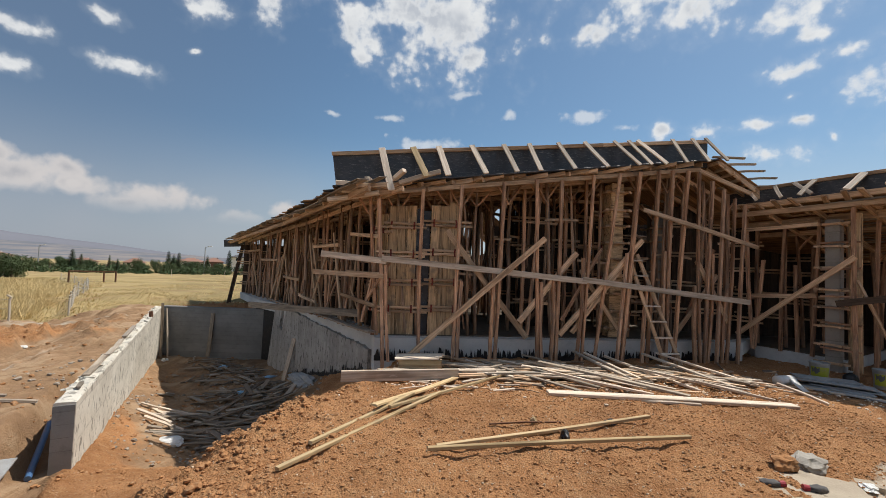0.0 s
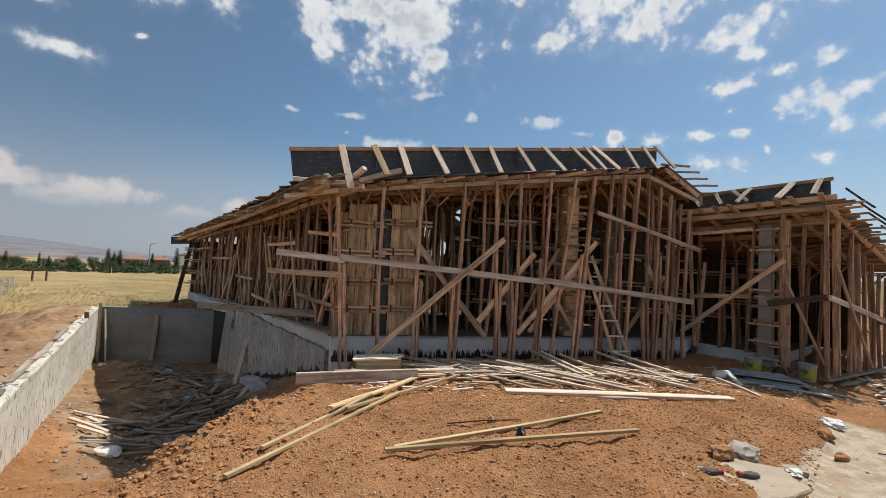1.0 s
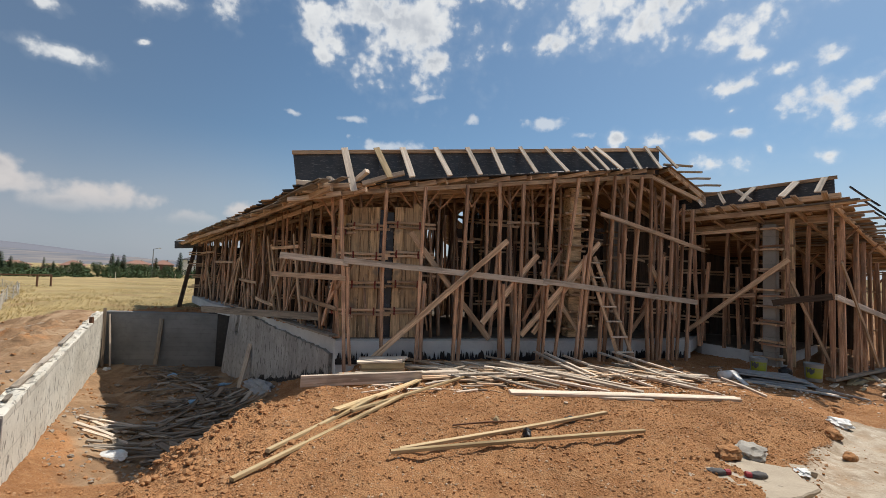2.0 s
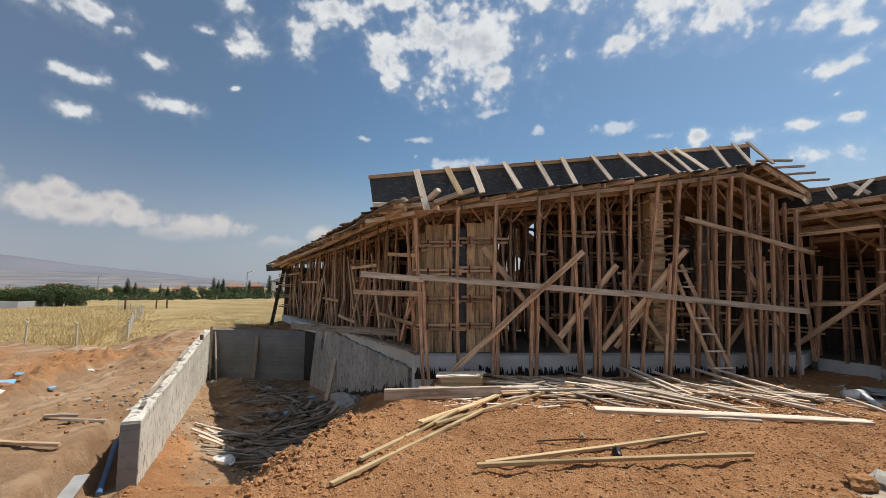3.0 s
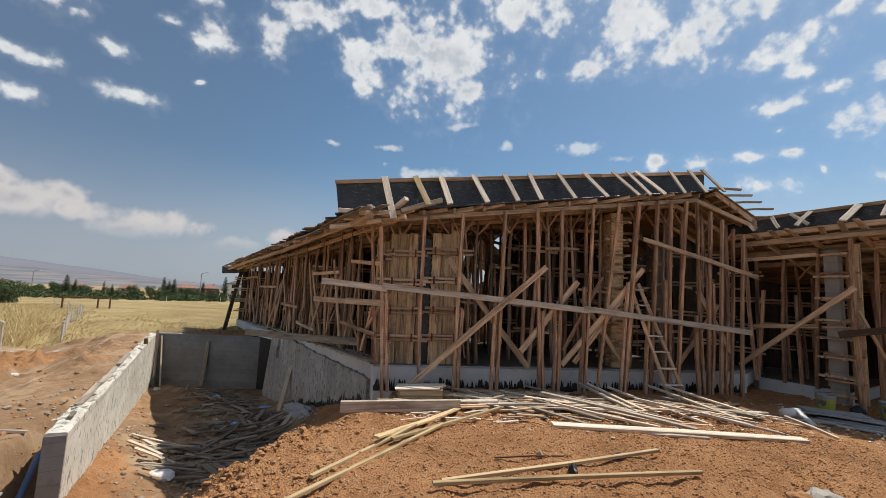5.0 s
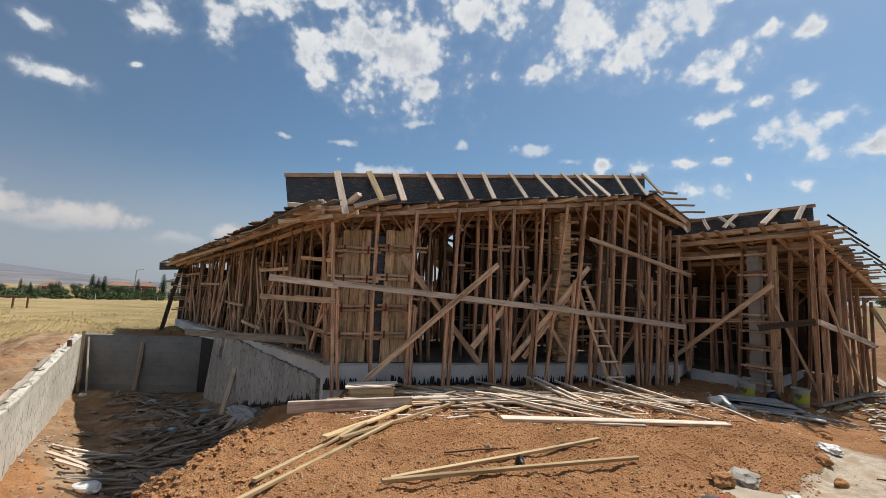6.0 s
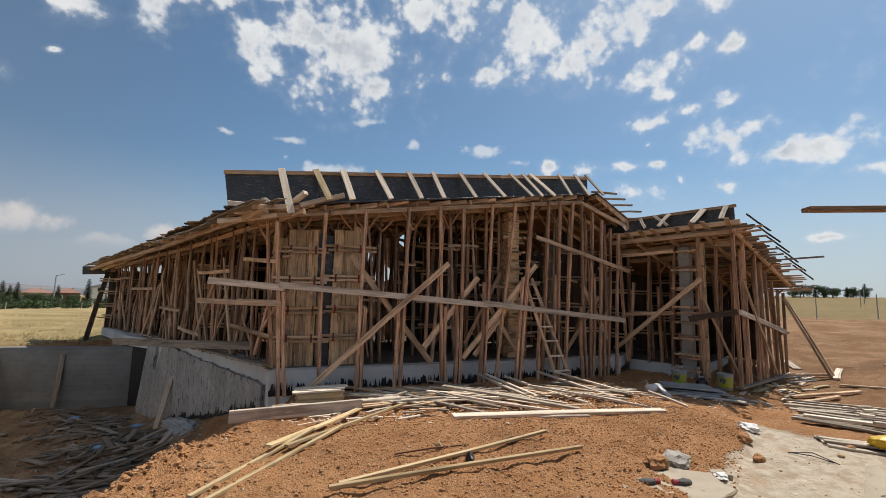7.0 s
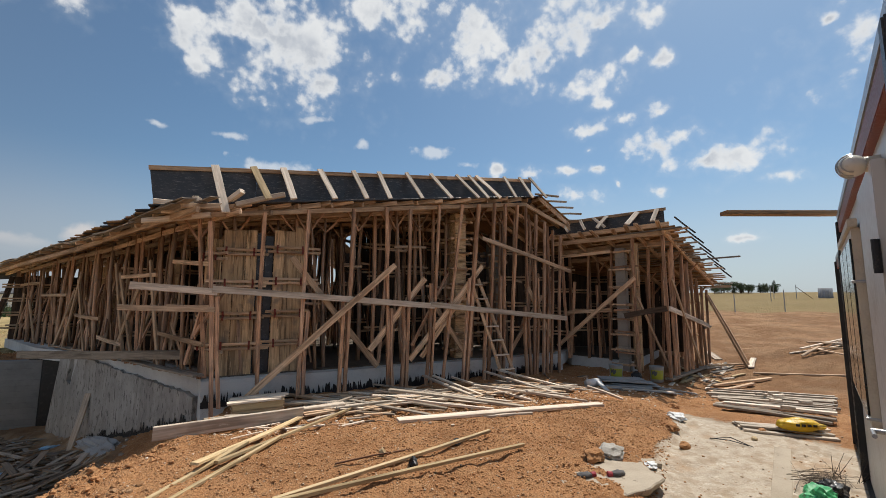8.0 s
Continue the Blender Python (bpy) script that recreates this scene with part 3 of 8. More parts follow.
def tube_bm(bm, p0, p1, r0, r1=None, sides=10, cap=True):
    p0, p1 = Vector(p0), Vector(p1)
    r1 = r0 if r1 is None else r1
    made = bmesh.ops.create_cone(bm, cap_ends=cap, segments=sides, radius1=r0, radius2=r1, depth=(p1 - p0).length)
    turn = (p1 - p0).to_track_quat("Z", "Y").to_matrix().to_4x4()
    bmesh.ops.transform(bm, matrix=Matrix.Translation((p0 + p1) / 2) @ turn, verts=made["verts"])
    return bm


def prism(name, outline, z0, z1, mat, parent=None, label=""):
    """An upright prism over a plan outline; z0 and z1 may be lists, a height a corner."""
    k = len(outline)
    low = z0 if isinstance(z0, (list, tuple)) else [z0] * k
    top = z1 if isinstance(z1, (list, tuple)) else [z1] * k
    verts = [(x, y, z) for (x, y), z in zip(outline, low)] + [(x, y, z) for (x, y), z in zip(outline, top)]
    faces = [tuple(range(k - 1, -1, -1)), tuple(range(k, 2 * k))] + [(i, (i + 1) % k, k + (i + 1) % k, k + i) for i in range(k)]
    bm = bmesh.new()
    vs = [bm.verts.new(v) for v in verts]
    for f in faces:
        bm.faces.new([vs[i] for i in f])
    bmesh.ops.recalc_face_normals(bm, faces=bm.faces)
    if parent is not None:
        bmesh.ops.transform(bm, matrix=parent.matrix_world.inverted(), verts=bm.verts)
    data = bpy.data.meshes.new(name)
    bm.to_mesh(data)
    bm.free()
    data.materials.append(mat)
    ob = new(name, data)
    ob.parent = parent
    return tagged(ob, label)


def lump(name, size, mat, seed, detail=2, rough=0.25, flat=1.0):
    """A rough lump, as of earth, stone or crumpled film."""
    bm = bmesh.new()
    bmesh.ops.create_icosphere(bm, subdivisions=detail, radius=1.0)
    for v in bm.verts:
        p = v.co.copy()
        k = 1 + rough * noise.noise(p * 1.4 + Vector((seed, 0, 0))) + rough * 0.6 * noise.noise(p * 3.7 + Vector((0, seed, 0)))
        v.co = Vector((p.x * size[0], p.y * size[1], max(p.z * size[2], -size[2] * 0.55 * flat))) * k
    data = bpy.data.meshes.new(name)
    bm.to_mesh(data)
    bm.free()
    data.materials.append(mat)
    return data

# ---- plan ----
A = Vector((-1.10, 8.36))           # left front corner of the main house
U = Vector((0.990, 0.142))          # along its front, to the right
N = Vector((0.142, -0.990))         # out of its front
UL = Vector((-0.595, 0.804))        # along its left side, to the back
NL = Vector((-0.804, -0.595))       # out of its left side
WA = Vector((7.03, 9.78))           # inner corner of the wing's front
UW = Vector((0.505, -0.863))        # along the wing's front
NW = Vector((-0.863, -0.505))       # out of it
WD = Vector((8.38, 7.47))           # outer front corner of the wing
UR = Vector((0.92, 0.392))          # along the wing's right side
NR = Vector((0.392, -0.92))         # out of it
W0, W1 = Vector((-4.22, 4.97)), Vector((-9.90, 14.95))   # inner face of the retaining wall
G0, G1 = Vector((-1.50, 8.95)), Vector((-6.35, 15.05))   # face of the basement wall


def front(s, off, z):
    p = A + U * s + N * off
    return Vector((p.x, p.y, z))


def left(l, off, z):
    p = A + UL * l + NL * off
    return Vector((p.x, p.y, z))


def wing(s, off, z):
    p = WA + UW * s + NW * off
    return Vector((p.x, p.y, z))


def wing_side(t, off, z):
    p = WD + UR * t + NR * off
    return Vector((p.x, p.y, z))


def plane(p, q, r):
    n = (q - p).cross(r - p)
    return lambda x, y: p.z - (n.x * (x - p.x) + n.y * (y - p.y)) / n.z


def upward(p, q, r):
    n = (q - p).cross(r - p).normalized()
    return n if n.z > 0 else -n


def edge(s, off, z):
    """A point of the roof's front edge, a foot out, scaled about the camera to fit its view."""
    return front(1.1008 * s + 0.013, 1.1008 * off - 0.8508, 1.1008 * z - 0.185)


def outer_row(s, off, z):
    """A point of the outer row of props, a foot before the plinth, likewise scaled to fit the camera's view."""
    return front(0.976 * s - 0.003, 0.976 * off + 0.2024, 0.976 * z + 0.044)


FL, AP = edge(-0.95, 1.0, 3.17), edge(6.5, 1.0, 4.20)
LF = Vector((-10.9, 20.9, 2.55))
RB = Vector((-1.2, 22.0, 3.35))
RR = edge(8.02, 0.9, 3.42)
deck_left, deck_right = plane(FL, AP, LF), plane(AP, RR, RB)
UP_LEFT, UP_RIGHT = upward(FL, AP, LF), upward(AP, RR, RB)


def deck(x, y):
    """Height of the main roof's boards."""
    return min(deck_left(x, y), deck_right(x, y))


def sag(l):
    """How far the left eave hangs through, along its length."""
    return 0.13 * math.exp(-((l - 2.6) / 2.6) ** 2)


P1, P2, P3 = Vector((7.10, 9.70, 3.44)), Vector((8.47, 7.30, 3.52)), Vector((12.05, 9.02, 2.30))
wing_deck = plane(P1, P2, P3)
UP_WING = upward(P1, P2, P3)

# ---- ground ----


def ss(a, b, x):
    t = np.clip((x - a) / (b - a), 0, 1)
    return t * t * (3 - 2 * t)


def lattice(ix, iy, seed):
    h = (ix * 374761393 + iy * 668265263 + seed * 974711) & 0xFFFFFFFF
    h = ((h ^ (h >> 13)) * 1274126177) & 0xFFFFFFFF
    return ((h ^ (h >> 16)) & 0xFFFF) / 65535.0


def rough(x, y, scale, octaves=4, seed=1, gain=0.55):
    """Smooth noise between about -1 and 1."""
    total, amp = np.zeros_like(x), 1.0
    for o in range(octaves):
        px, py = x * scale, y * scale
        fx, fy = np.floor(px), np.floor(py)
        tx, ty = px - fx, py - fy
        tx, ty = tx * tx * (3 - 2 * tx), ty * ty * (3 - 2 * ty)
        ix, iy = fx.astype(np.int64), fy.astype(np.int64)
        v = (lattice(ix, iy, seed) * (1 - tx) + lattice(ix + 1, iy, seed) * tx) * (1 - ty) + \
            (lattice(ix, iy + 1, seed) * (1 - tx) + lattice(ix + 1, iy + 1, seed) * tx) * ty
        total += (v * 2 - 1) * amp
        amp *= gain
        scale *= 2.03
        seed += 7
    return total


def ground(x, y):
    """Height of the ground, and how much of it is grass, track and cement dust."""
    x, y = np.asarray(x, float), np.asarray(y, float)
    r, az = np.hypot(x, y), np.degrees(np.arctan2(x, y))
    right = ss(22, 52, az) * (az < 140)
    # the open country: falling away to the left, rising to the right
    fall = -0.018 * np.clip(r - 12, 0, 110) - 0.03 * np.clip(r - 140, 0, 900)
    rise = 0.036 * np.clip(r - 12, 0, 48) + 0.05 * np.clip(r - 55, 0, 22) - 0.02 * np.clip(r - 110, 0, 900)
    far = fall * (1 - right) + rise * right
    far = far + rough(x, y, 0.07, 3, 5) * 0.10 * ss(14, 40, r)
    z = far + 0.0
    # mound in front of the house
    crest = np.interp(y, [0, 2, 3.25, 3.7, 4.46, 5.17, 5.86, 6.69, 7.6], [-1.5, -1.75, -1.85, -1.75, -1.60, -1.42, -1.21, -1.08, -0.6])
    crest = crest + rough(x * 0, y, 1.3, 2, 3) * 0.12
    slab = (x - 1.75) * 0.645 - (y - 2.0) * 0.764           # right of the mound's edge
    slab = slab + rough(x, y, 0.9, 3, 9) * 0.22
    brow = 0.25 - 0.24 * ss(4.6, 6.8, y)
    top = brow - 0.14 * ss(-0.35, 0.45, slab) - 0.05 * ss(4.0, 8.0, x)
    near = ss(17, 10, r)
    z = np.where(r < 17, z * (1 - near) + (top) * near * ss(9.5, 7.5, y + 0 * x) + 0.0 * near, z)
    # pit between retaining wall and basement wall
    wd = (W1 - W0).normalized()
    a = (x - W0.x) * wd.x + (y - W0.y) * wd.y
    b = (x - W0.x) * -wd.y + (y - W0.y) * wd.x              # outside of the retaining wall
    gd = (G1 - G0).normalized()
    c = (x - G0.x) * -gd.y + (y - G0.y) * gd.x              # out of the basement wall
    floor = np.interp(y, [2, 4.4, 5.4, 6.4, 7.2, 9, 15], [-0.60, -0.66, -0.90, -1.30, -1.46, -1.56, -1.68])
    against_wall = -0.72 - 0.096 * (y - 5.0) - 0.42 * np.clip(-b, 0, 9)   # soil banked against the retaining wall
    e = (x - G0.x) * gd.x + (y - G0.y) * gd.y               # along the basement wall
    against_base = np.interp(e, [-0.5, 0, 1.3, 2.7, 4, 5.5, 7], [-0.3, -0.4, -0.78, -1.12, -1.42, -1.62, -1.75]) - 0.5 * np.clip(c, 0, 9)
    floor = np.maximum(np.maximum(floor, against_wall), against_base) + rough(x, y, 0.8, 3, 21) * 0.05
    down = np.clip(crest - x, 0, 9)
    steep = 0.62 + 0.55 * ss(4.2, 5.2, y)
    slope = brow - 0.58 * np.minimum(down, 0.45) - steep * np.clip(down - 0.45, 0, 9) + rough(x, y, 1.7, 3, 31) * 0.07
    bowl = np.maximum(slope, floor)
    wide = np.interp(a, [-1.6, -0.6, 0.9], [0.64, 0.60, 0.50])
    trench = -0.72 + 0.60 * ss(wide - 0.08, wide + 0.12, b) * np.ones_like(x)
    road = -0.12 + rough(x, y, 0.5, 3, 15) * 0.07 + 0.16 * ss(0.9, 0.35, np.abs(b - 0.75)) * ss(4.5, 6.5, a)
    outside = np.where(a < 2.2, trench, trench + (road - trench) * ss(2.2, 3.6, a))
    outside = outside + (road - outside) * ss(1.0, 1.5, b)
    left_side = np.where(b > 0.14, outside, bowl)
    in_pit = (x < crest) & (y < 15.12) & (y > -4) & (c > np.where(y > 13.2, -2.0, -0.15)) & (b < 6.5)
    blend = ss(6.5, 3.5, b)
    z = np.where(in_pit, np.where(b > 0.14, left_side * blend + z * (1 - blend), left_side), z)
    z = np.where((c <= np.where((y > 13.2) & (y < 15.12), -2.0, -0.15)) & (y > 8.0) & (r < 26) & (x < 9), np.minimum(z, 0.0) * 0, z)
    # heaps
    z = z + 0.26 * np.exp(-(((x + 8.0) / 2.0) ** 2 + ((y - 16.0) / 0.7) ** 2)) * (y > 15.12)
    z = z + 0.45 * np.exp(-(((x + 14.0) / 2.0) ** 2 + ((y - 8.6) / 1.1) ** 2)) + 0.10 * np.exp(-(((x + 11.0) / 1.6) ** 2 + ((y - 7.6) / 0.8) ** 2)) * (b > 1.6)
    z = z + 0.30 * np.exp(-(((x + 13.8) / 1.6) ** 2 + ((y - 19.0) / 0.8) ** 2)) + (0.16 + 0.08 * rough(x, y, 2.2, 3, 141)) * np.exp(-(((x + 10.6) / 0.9) ** 2 + ((y - 13.4) / 0.4) ** 2))
    z = z + 0.5 * np.exp(-(((x - 14.5) / 2.0) ** 2 + ((y - 7.3) / 1.6) ** 2))
    # churned ridge and trodden path along the dirt track
    scarp_x = np.interp(y, [3.6, 4.2, 4.6, 5.3, 6.6, 7.4, 8.4, 9.6], [-6.0, -6.25, -6.5, -7.0, -7.4, -7.75, -8.3, -8.7]) + rough(x * 0.3, y, 1.6, 3, 131) * 0.16
    path_x = np.interp(y, [3.0, 4.06, 4.6, 5.3, 5.8, 6.45, 7.3, 8.3, 9.7], [-5.5, -5.9, -6.12, -6.55, -6.78, -7.05, -7.38, -7.75, -8.1]) + rough(x * 0, y, 0.9, 2, 133) * 0.08
    trail_low = np.interp(x, [-14, -11.5, -10.7, -9.7, -8.4], [7.6, 8.9, 9.6, 10.4, 11.0]) + rough(x, y, 0.8, 3, 135) * 0.25
    trail_top = np.interp(x, [-16, -14.5, -12.5, -11.2, -9.7, -9.0], [10.8, 11.1, 11.2, 12.0, 12.7, 13.4]) + rough(x, y, 0.8, 3, 137) * 0.2
    on_trail = ss(-0.3, 0.4, y - trail_low) * ss(0.3, -0.3, y - trail_top) * ss(-7.6, -8.4, x) * ss(-20, -15, x) * (b > 0.6)
    bank = ss(0.0, 0.28, scarp_x - x) * ss(5.0, 5.8, y) * ss(0.4, -0.6, y - trail_low) * ss(6.0, 3.5, scarp_x - x)
    beside = np.exp(-((b - 0.85) / 0.35) ** 2) * ss(4.5, 5.6, a) * ss(9.5, 8.5, a)
    on_ridge = np.clip(bank * ss(1.9, 0.7, scarp_x - x) + beside, 0, 1) * (b > 0.5)
    on_path = np.exp(-((x - path_x) / 0.13) ** 2) * ss(2.6, 3.2, y) * ss(9.7, 8.5, y) * (b > 0.8)
    across, down = x * 0.891 + y * 0.454, y * 0.891 - x * 0.454
    wheel = (rough(across, down * 0.10, 1.5, 3, 101) * 0.055 + rough(x, y, 4.5, 4, 103, 0.6) * 0.032) * ss(0.9, 1.4, b) * ss(9.0, 5.0, b) * (y > 1) * (y < 20) * (x < -3)
    z = z + wheel + 0.10 * bank + on_ridge * (0.02 + 0.13 * np.abs(rough(x, y, 3.2, 4, 71, 0.65))) - 0.03 * on_path
    z = z + 0.22 * np.exp(-(((x + 14.6) / 2.4) ** 2 + ((y - 8.7) / 1.0) ** 2))
    # grain of the surface
    soft = ss(0.2, 0.7, slab) * (y < 7) * (x > 1.5) * ss(7.5, 6.5, x)
    z = z + (rough(x, y, 2.6, 4, 41) * 0.028 + rough(x, y, 9.0, 3, 51) * 0.019) * ss(40, 14, r) * (1 - 0.75 * soft)
    loose = ss(0.5, 0.1, np.abs(crest - x - 0.3) - 0.35) * (y > 1) * (y < 7.3)
    z = z + loose * (np.abs(rough(x, y, 5.5, 3, 61)) * 0.07 - 0.02)
    z = z + (rough(x, y, 0.33, 4, 111) * 0.13 + rough(x, y, 1.1, 3, 121) * 0.05) * ss(10.5, 13.5, x) * ss(60, 35, r) * ss(52, 44, np.abs(az - 55) + 0 * r)
    # covers
    behind_fence = y - 11.35 + 0.12 * (x + 11.7)            # field beyond the bent posts
    grass = np.where(x < 4, ss(-0.2, 0.6, behind_fence) * ss(-11.2, -11.7, x) + ss(-11.7, -11.2, x) * ss(14.5, 17.5, y), 0.66 * ss(35, 41, r))
    grass = np.clip(grass, 0, 1) * ss(11, 14, r)
    grass = np.where((y < 8) & (x < 0), ss(20, 24, r), grass)
    # the pit floor takes the track's darker tone too, growing with depth
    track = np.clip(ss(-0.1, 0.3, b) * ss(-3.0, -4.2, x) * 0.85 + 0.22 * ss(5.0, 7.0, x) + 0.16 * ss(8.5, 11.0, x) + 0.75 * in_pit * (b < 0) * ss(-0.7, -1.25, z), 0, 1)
    track = np.clip(track - 0.30 * on_ridge - 0.08 * bank, 0, 1)
    track = np.clip(track - 0.6 * np.exp(-(((x + 13.5) / 3.5) ** 2 + ((y - 8.7) / 2.2) ** 2)), 0, 1)
    dust = ss(-0.05, 0.35, slab) * ss(0.9, 1.9, x) * ss(8.2, 6.6, x + 0.3 * y) * ss(6.2, 5.0, y)
    dust = np.clip(dust + on_path * (0.56 + 0.25 * rough(x, y, 1.1, 3, 81)) + on_trail * (0.41 + 0.25 * rough(x * 0.5, y * 1.6, 0.9, 3, 83)), 0, 1)
    return z, grass, track, dust


def stretch(lo, hi, step, out, grow=1.16):
    """Even steps from lo to hi, then growing ones to -out and out."""
    xs = list(np.arange(lo, hi + step / 2, step))
    d, v = step, xs[-1]
    while v < out:
        d *= grow
        v += d
        xs.append(v)
    d, v, low = step, xs[0], []
    while v > -out:
        d *= grow
        v -= d
        low.append(v)
    return np.array(low[::-1] + xs)


gx, gy = stretch(-10.6, 9.0, 0.062, 4200), stretch(0.9, 15.6, 0.062, 4200)
mx, my = np.meshgrid(gx, gy)
gz, g_grass, g_track, g_dust = ground(mx, my)
rows_n, cols_n = mx.shape
data = bpy.data.meshes.new("ground")
idx = np.arange(rows_n * cols_n).reshape(rows_n, cols_n)
quads = np.stack([idx[:-1, :-1], idx[:-1, 1:], idx[1:, 1:], idx[1:, :-1]], -1).reshape(-1, 4)
data.vertices.add(rows_n * cols_n)
data.vertices.foreach_set("co", np.stack([mx, my, gz], -1).ravel())
data.loops.add(quads.size)
data.loops.foreach_set("vertex_index", quads.ravel())
data.polygons.add(len(quads))
data.polygons.foreach_set("loop_start", np.arange(0, quads.size, 4))
data.polygons.foreach_set("use_smooth", [True] * len(quads))
data.update(calc_edges=True)
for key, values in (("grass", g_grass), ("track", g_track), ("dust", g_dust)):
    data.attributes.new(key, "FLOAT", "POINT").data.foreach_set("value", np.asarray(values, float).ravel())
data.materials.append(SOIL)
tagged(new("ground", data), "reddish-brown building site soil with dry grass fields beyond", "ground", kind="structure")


def gz_at(x, y):
    return float(ground(np.array([x]), np.array([y]))[0][0])


# far hills
def hills(name, dist, az0, az1, profile, seed, label, mat=HILL):
    verts, faces, cols = [], [], 90
    for i in range(cols + 1):
        az = radians(az0 + (az1 - az0) * i / cols)
        top = float(np.interp(math.degrees(az), *profile)) + 9 * noise.noise(Vector((i * 0.13, seed, 0))) + 4 * noise.noise(Vector((i * 0.5, seed, 3)))
        for k, (back, h) in enumerate(((0, -60), (160, 0.35 * top), (330, 0.75 * top), (520, top), (900, -60))):
            wob = 14 * noise.noise(Vector((i * 0.4, k * 2.0, seed)))
            d = dist + back + wob * 4
            verts.append((d * math.sin(az), d * math.cos(az), h + (wob * 0.3 if 0 < k < 4 else 0)))
    for i in range(cols):
        for k in range(4):
            faces.append((i * 5 + k, i * 5 + k + 1, i * 5 + 6 + k, i * 5 + 5 + k))
    ob = new(name, link_mesh(name, verts, faces, mat, True))
    return tagged(ob, label, "hills", kind="structure")


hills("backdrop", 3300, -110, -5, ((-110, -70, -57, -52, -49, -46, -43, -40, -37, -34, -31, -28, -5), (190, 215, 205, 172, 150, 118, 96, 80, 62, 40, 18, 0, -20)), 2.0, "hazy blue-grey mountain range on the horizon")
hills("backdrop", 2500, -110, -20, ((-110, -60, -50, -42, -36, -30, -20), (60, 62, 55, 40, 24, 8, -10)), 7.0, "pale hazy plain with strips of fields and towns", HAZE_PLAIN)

# ---- walls of the site ----


def plate(name, outline, z0, z1, mat, label, category):
    return tagged(prism(name, outline, z0, z1, mat), label, category, kind="structure")


def rough_wall(name, p0, p1, thick, z0, z1, mat, label, step=0.28, wobble=0.02):
    """A cast wall along p0-p1, its thickness to the left of that way, with an uneven top and worn edges, in its own axes."""
    length = (p1 - p0).length
    n = max(4, int(length / step))
    bm = bmesh.new()
    rings = []
    for i in range(n + 1):
        f = i / n
        x = length * f
        j = lambda k: noise.noise(Vector((x * 2.3, k * 5.1, 1.7))) * wobble
        low = z0(f) if callable(z0) else z0
        top = z1(f) if callable(z1) else z1
        c = 0.018
        ring = [(x, 0.004 * j(1), low), (x, j(2) * 0.3, top - c + j(3) * 0.5), (x, c + j(4) * 0.4, top + j(5)), (x, thick * 0.5, top + j(6) * 1.4),
                (x, thick - c + j(7) * 0.6, top + j(8)), (x, thick + j(9) * 0.3, top - c * 1.4 + j(3)), (x, thick, low)]
        rings.append([bm.verts.new(v) for v in ring])
    for a, b in zip(rings, rings[1:]):
        for k in range(6):
            bm.faces.new((a[k], a[k + 1], b[k + 1], b[k]))
    bm.faces.new(rings[0][::-1])
    bm.faces.new(rings[-1])
    bmesh.ops.recalc_face_normals(bm, faces=bm.faces)
    data = bpy.data.meshes.new(name)
    bm.to_mesh(data)
    bm.free()
    data.materials.append(mat)
    ob = new(name, data)
    ob.matrix_world = along((p0.x, p0.y, 0), (p1.x, p1.y, 0))
    return tagged(ob, label, "wall", kind="structure")


rough_wall("wall_retaining", W0, W1, 0.21, -2.0, lambda f: 0.11 - 0.03 * f, CONCRETE_WALL, "pale concrete retaining wall with rough worn top edge", step=0.11, wobble=0.05)
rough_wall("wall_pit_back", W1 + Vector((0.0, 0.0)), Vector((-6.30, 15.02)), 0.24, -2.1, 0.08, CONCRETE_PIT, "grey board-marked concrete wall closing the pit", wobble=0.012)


def battered_wall():
    """The streaked basement wall: its top falls towards the house corner, its far end is cut aslant and split by a notch."""
    wr0 = random.Random(17)
    top = [(6.42, 0.22), (5.72, 0.30), (5.90, -0.30), (5.62, -0.37), (5.42, 0.05), (5.27, 0.34)]
    x = 5.05
    while x > 0.05:
        top.append((x, float(np.interp(x, [0, 0.15, 1.5, 3.0, 4.8], [0.03, 0.05, 0.14, 0.22, 0.345])) + wr0.uniform(-0.03, 0.03)))
        x -= wr0.uniform(0.05, 0.16)
    rim = [(0.0, -2.2), (7.1, -2.2)] + top + [(0.0, 0.03)]
    bm = bmesh.new()
    face = bm.faces.new([bm.verts.new((x, -0.006 * wr0.random(), z)) for x, z in rim])
    made = bmesh.ops.extrude_face_region(bm, geom=[face])
    bmesh.ops.translate(bm, vec=(0, -0.30, 0), verts=[v for v in made["geom"] if isinstance(v, bmesh.types.BMVert)])
    bmesh.ops.triangulate(bm, faces=bm.faces[:])
    bmesh.ops.recalc_face_normals(bm, faces=bm.faces)
    data = bpy.data.meshes.new("wall_basement")
    bm.to_mesh(data)
    bm.free()
    data.materials.append(CONCRETE_BASE)
    ob = new("wall_basement", data)
    ob.matrix_world = along((G0.x, G0.y, 0), (G1.x, G1.y, 0))
    return tagged(ob, "streaked grey basement wall with ragged sloping top below the raised floor", "wall", kind="structure")


battered_wall()
# black sheets put where the basement opening is only dark
plate("wall_basement_inner", [(-6.6, 15.03), (-3.9, 15.03), (-3.9, 15.10), (-6.6, 15.10)], -2.1, 0.11, TAR_AND_VOID_BLACK, "black sheet that stands in for the dark basement opening", "wall")
plate("wall_basement_return", [(-5.36, 13.86), (-5.25, 13.98), (-4.3, 15.0), (-4.1, 15.0), (-5.1, 13.8)], -2.1, 0.115, TAR_AND_VOID_BLACK, "black sheet that stands in for the dark basement opening", "wall")
# dark plate added over the wall's end to paint its shaded side
end_face = [W0 + Vector((0.006, -0.010)) + Vector((-0.869, -0.495)) * k for k in (0.004, 0.206)]
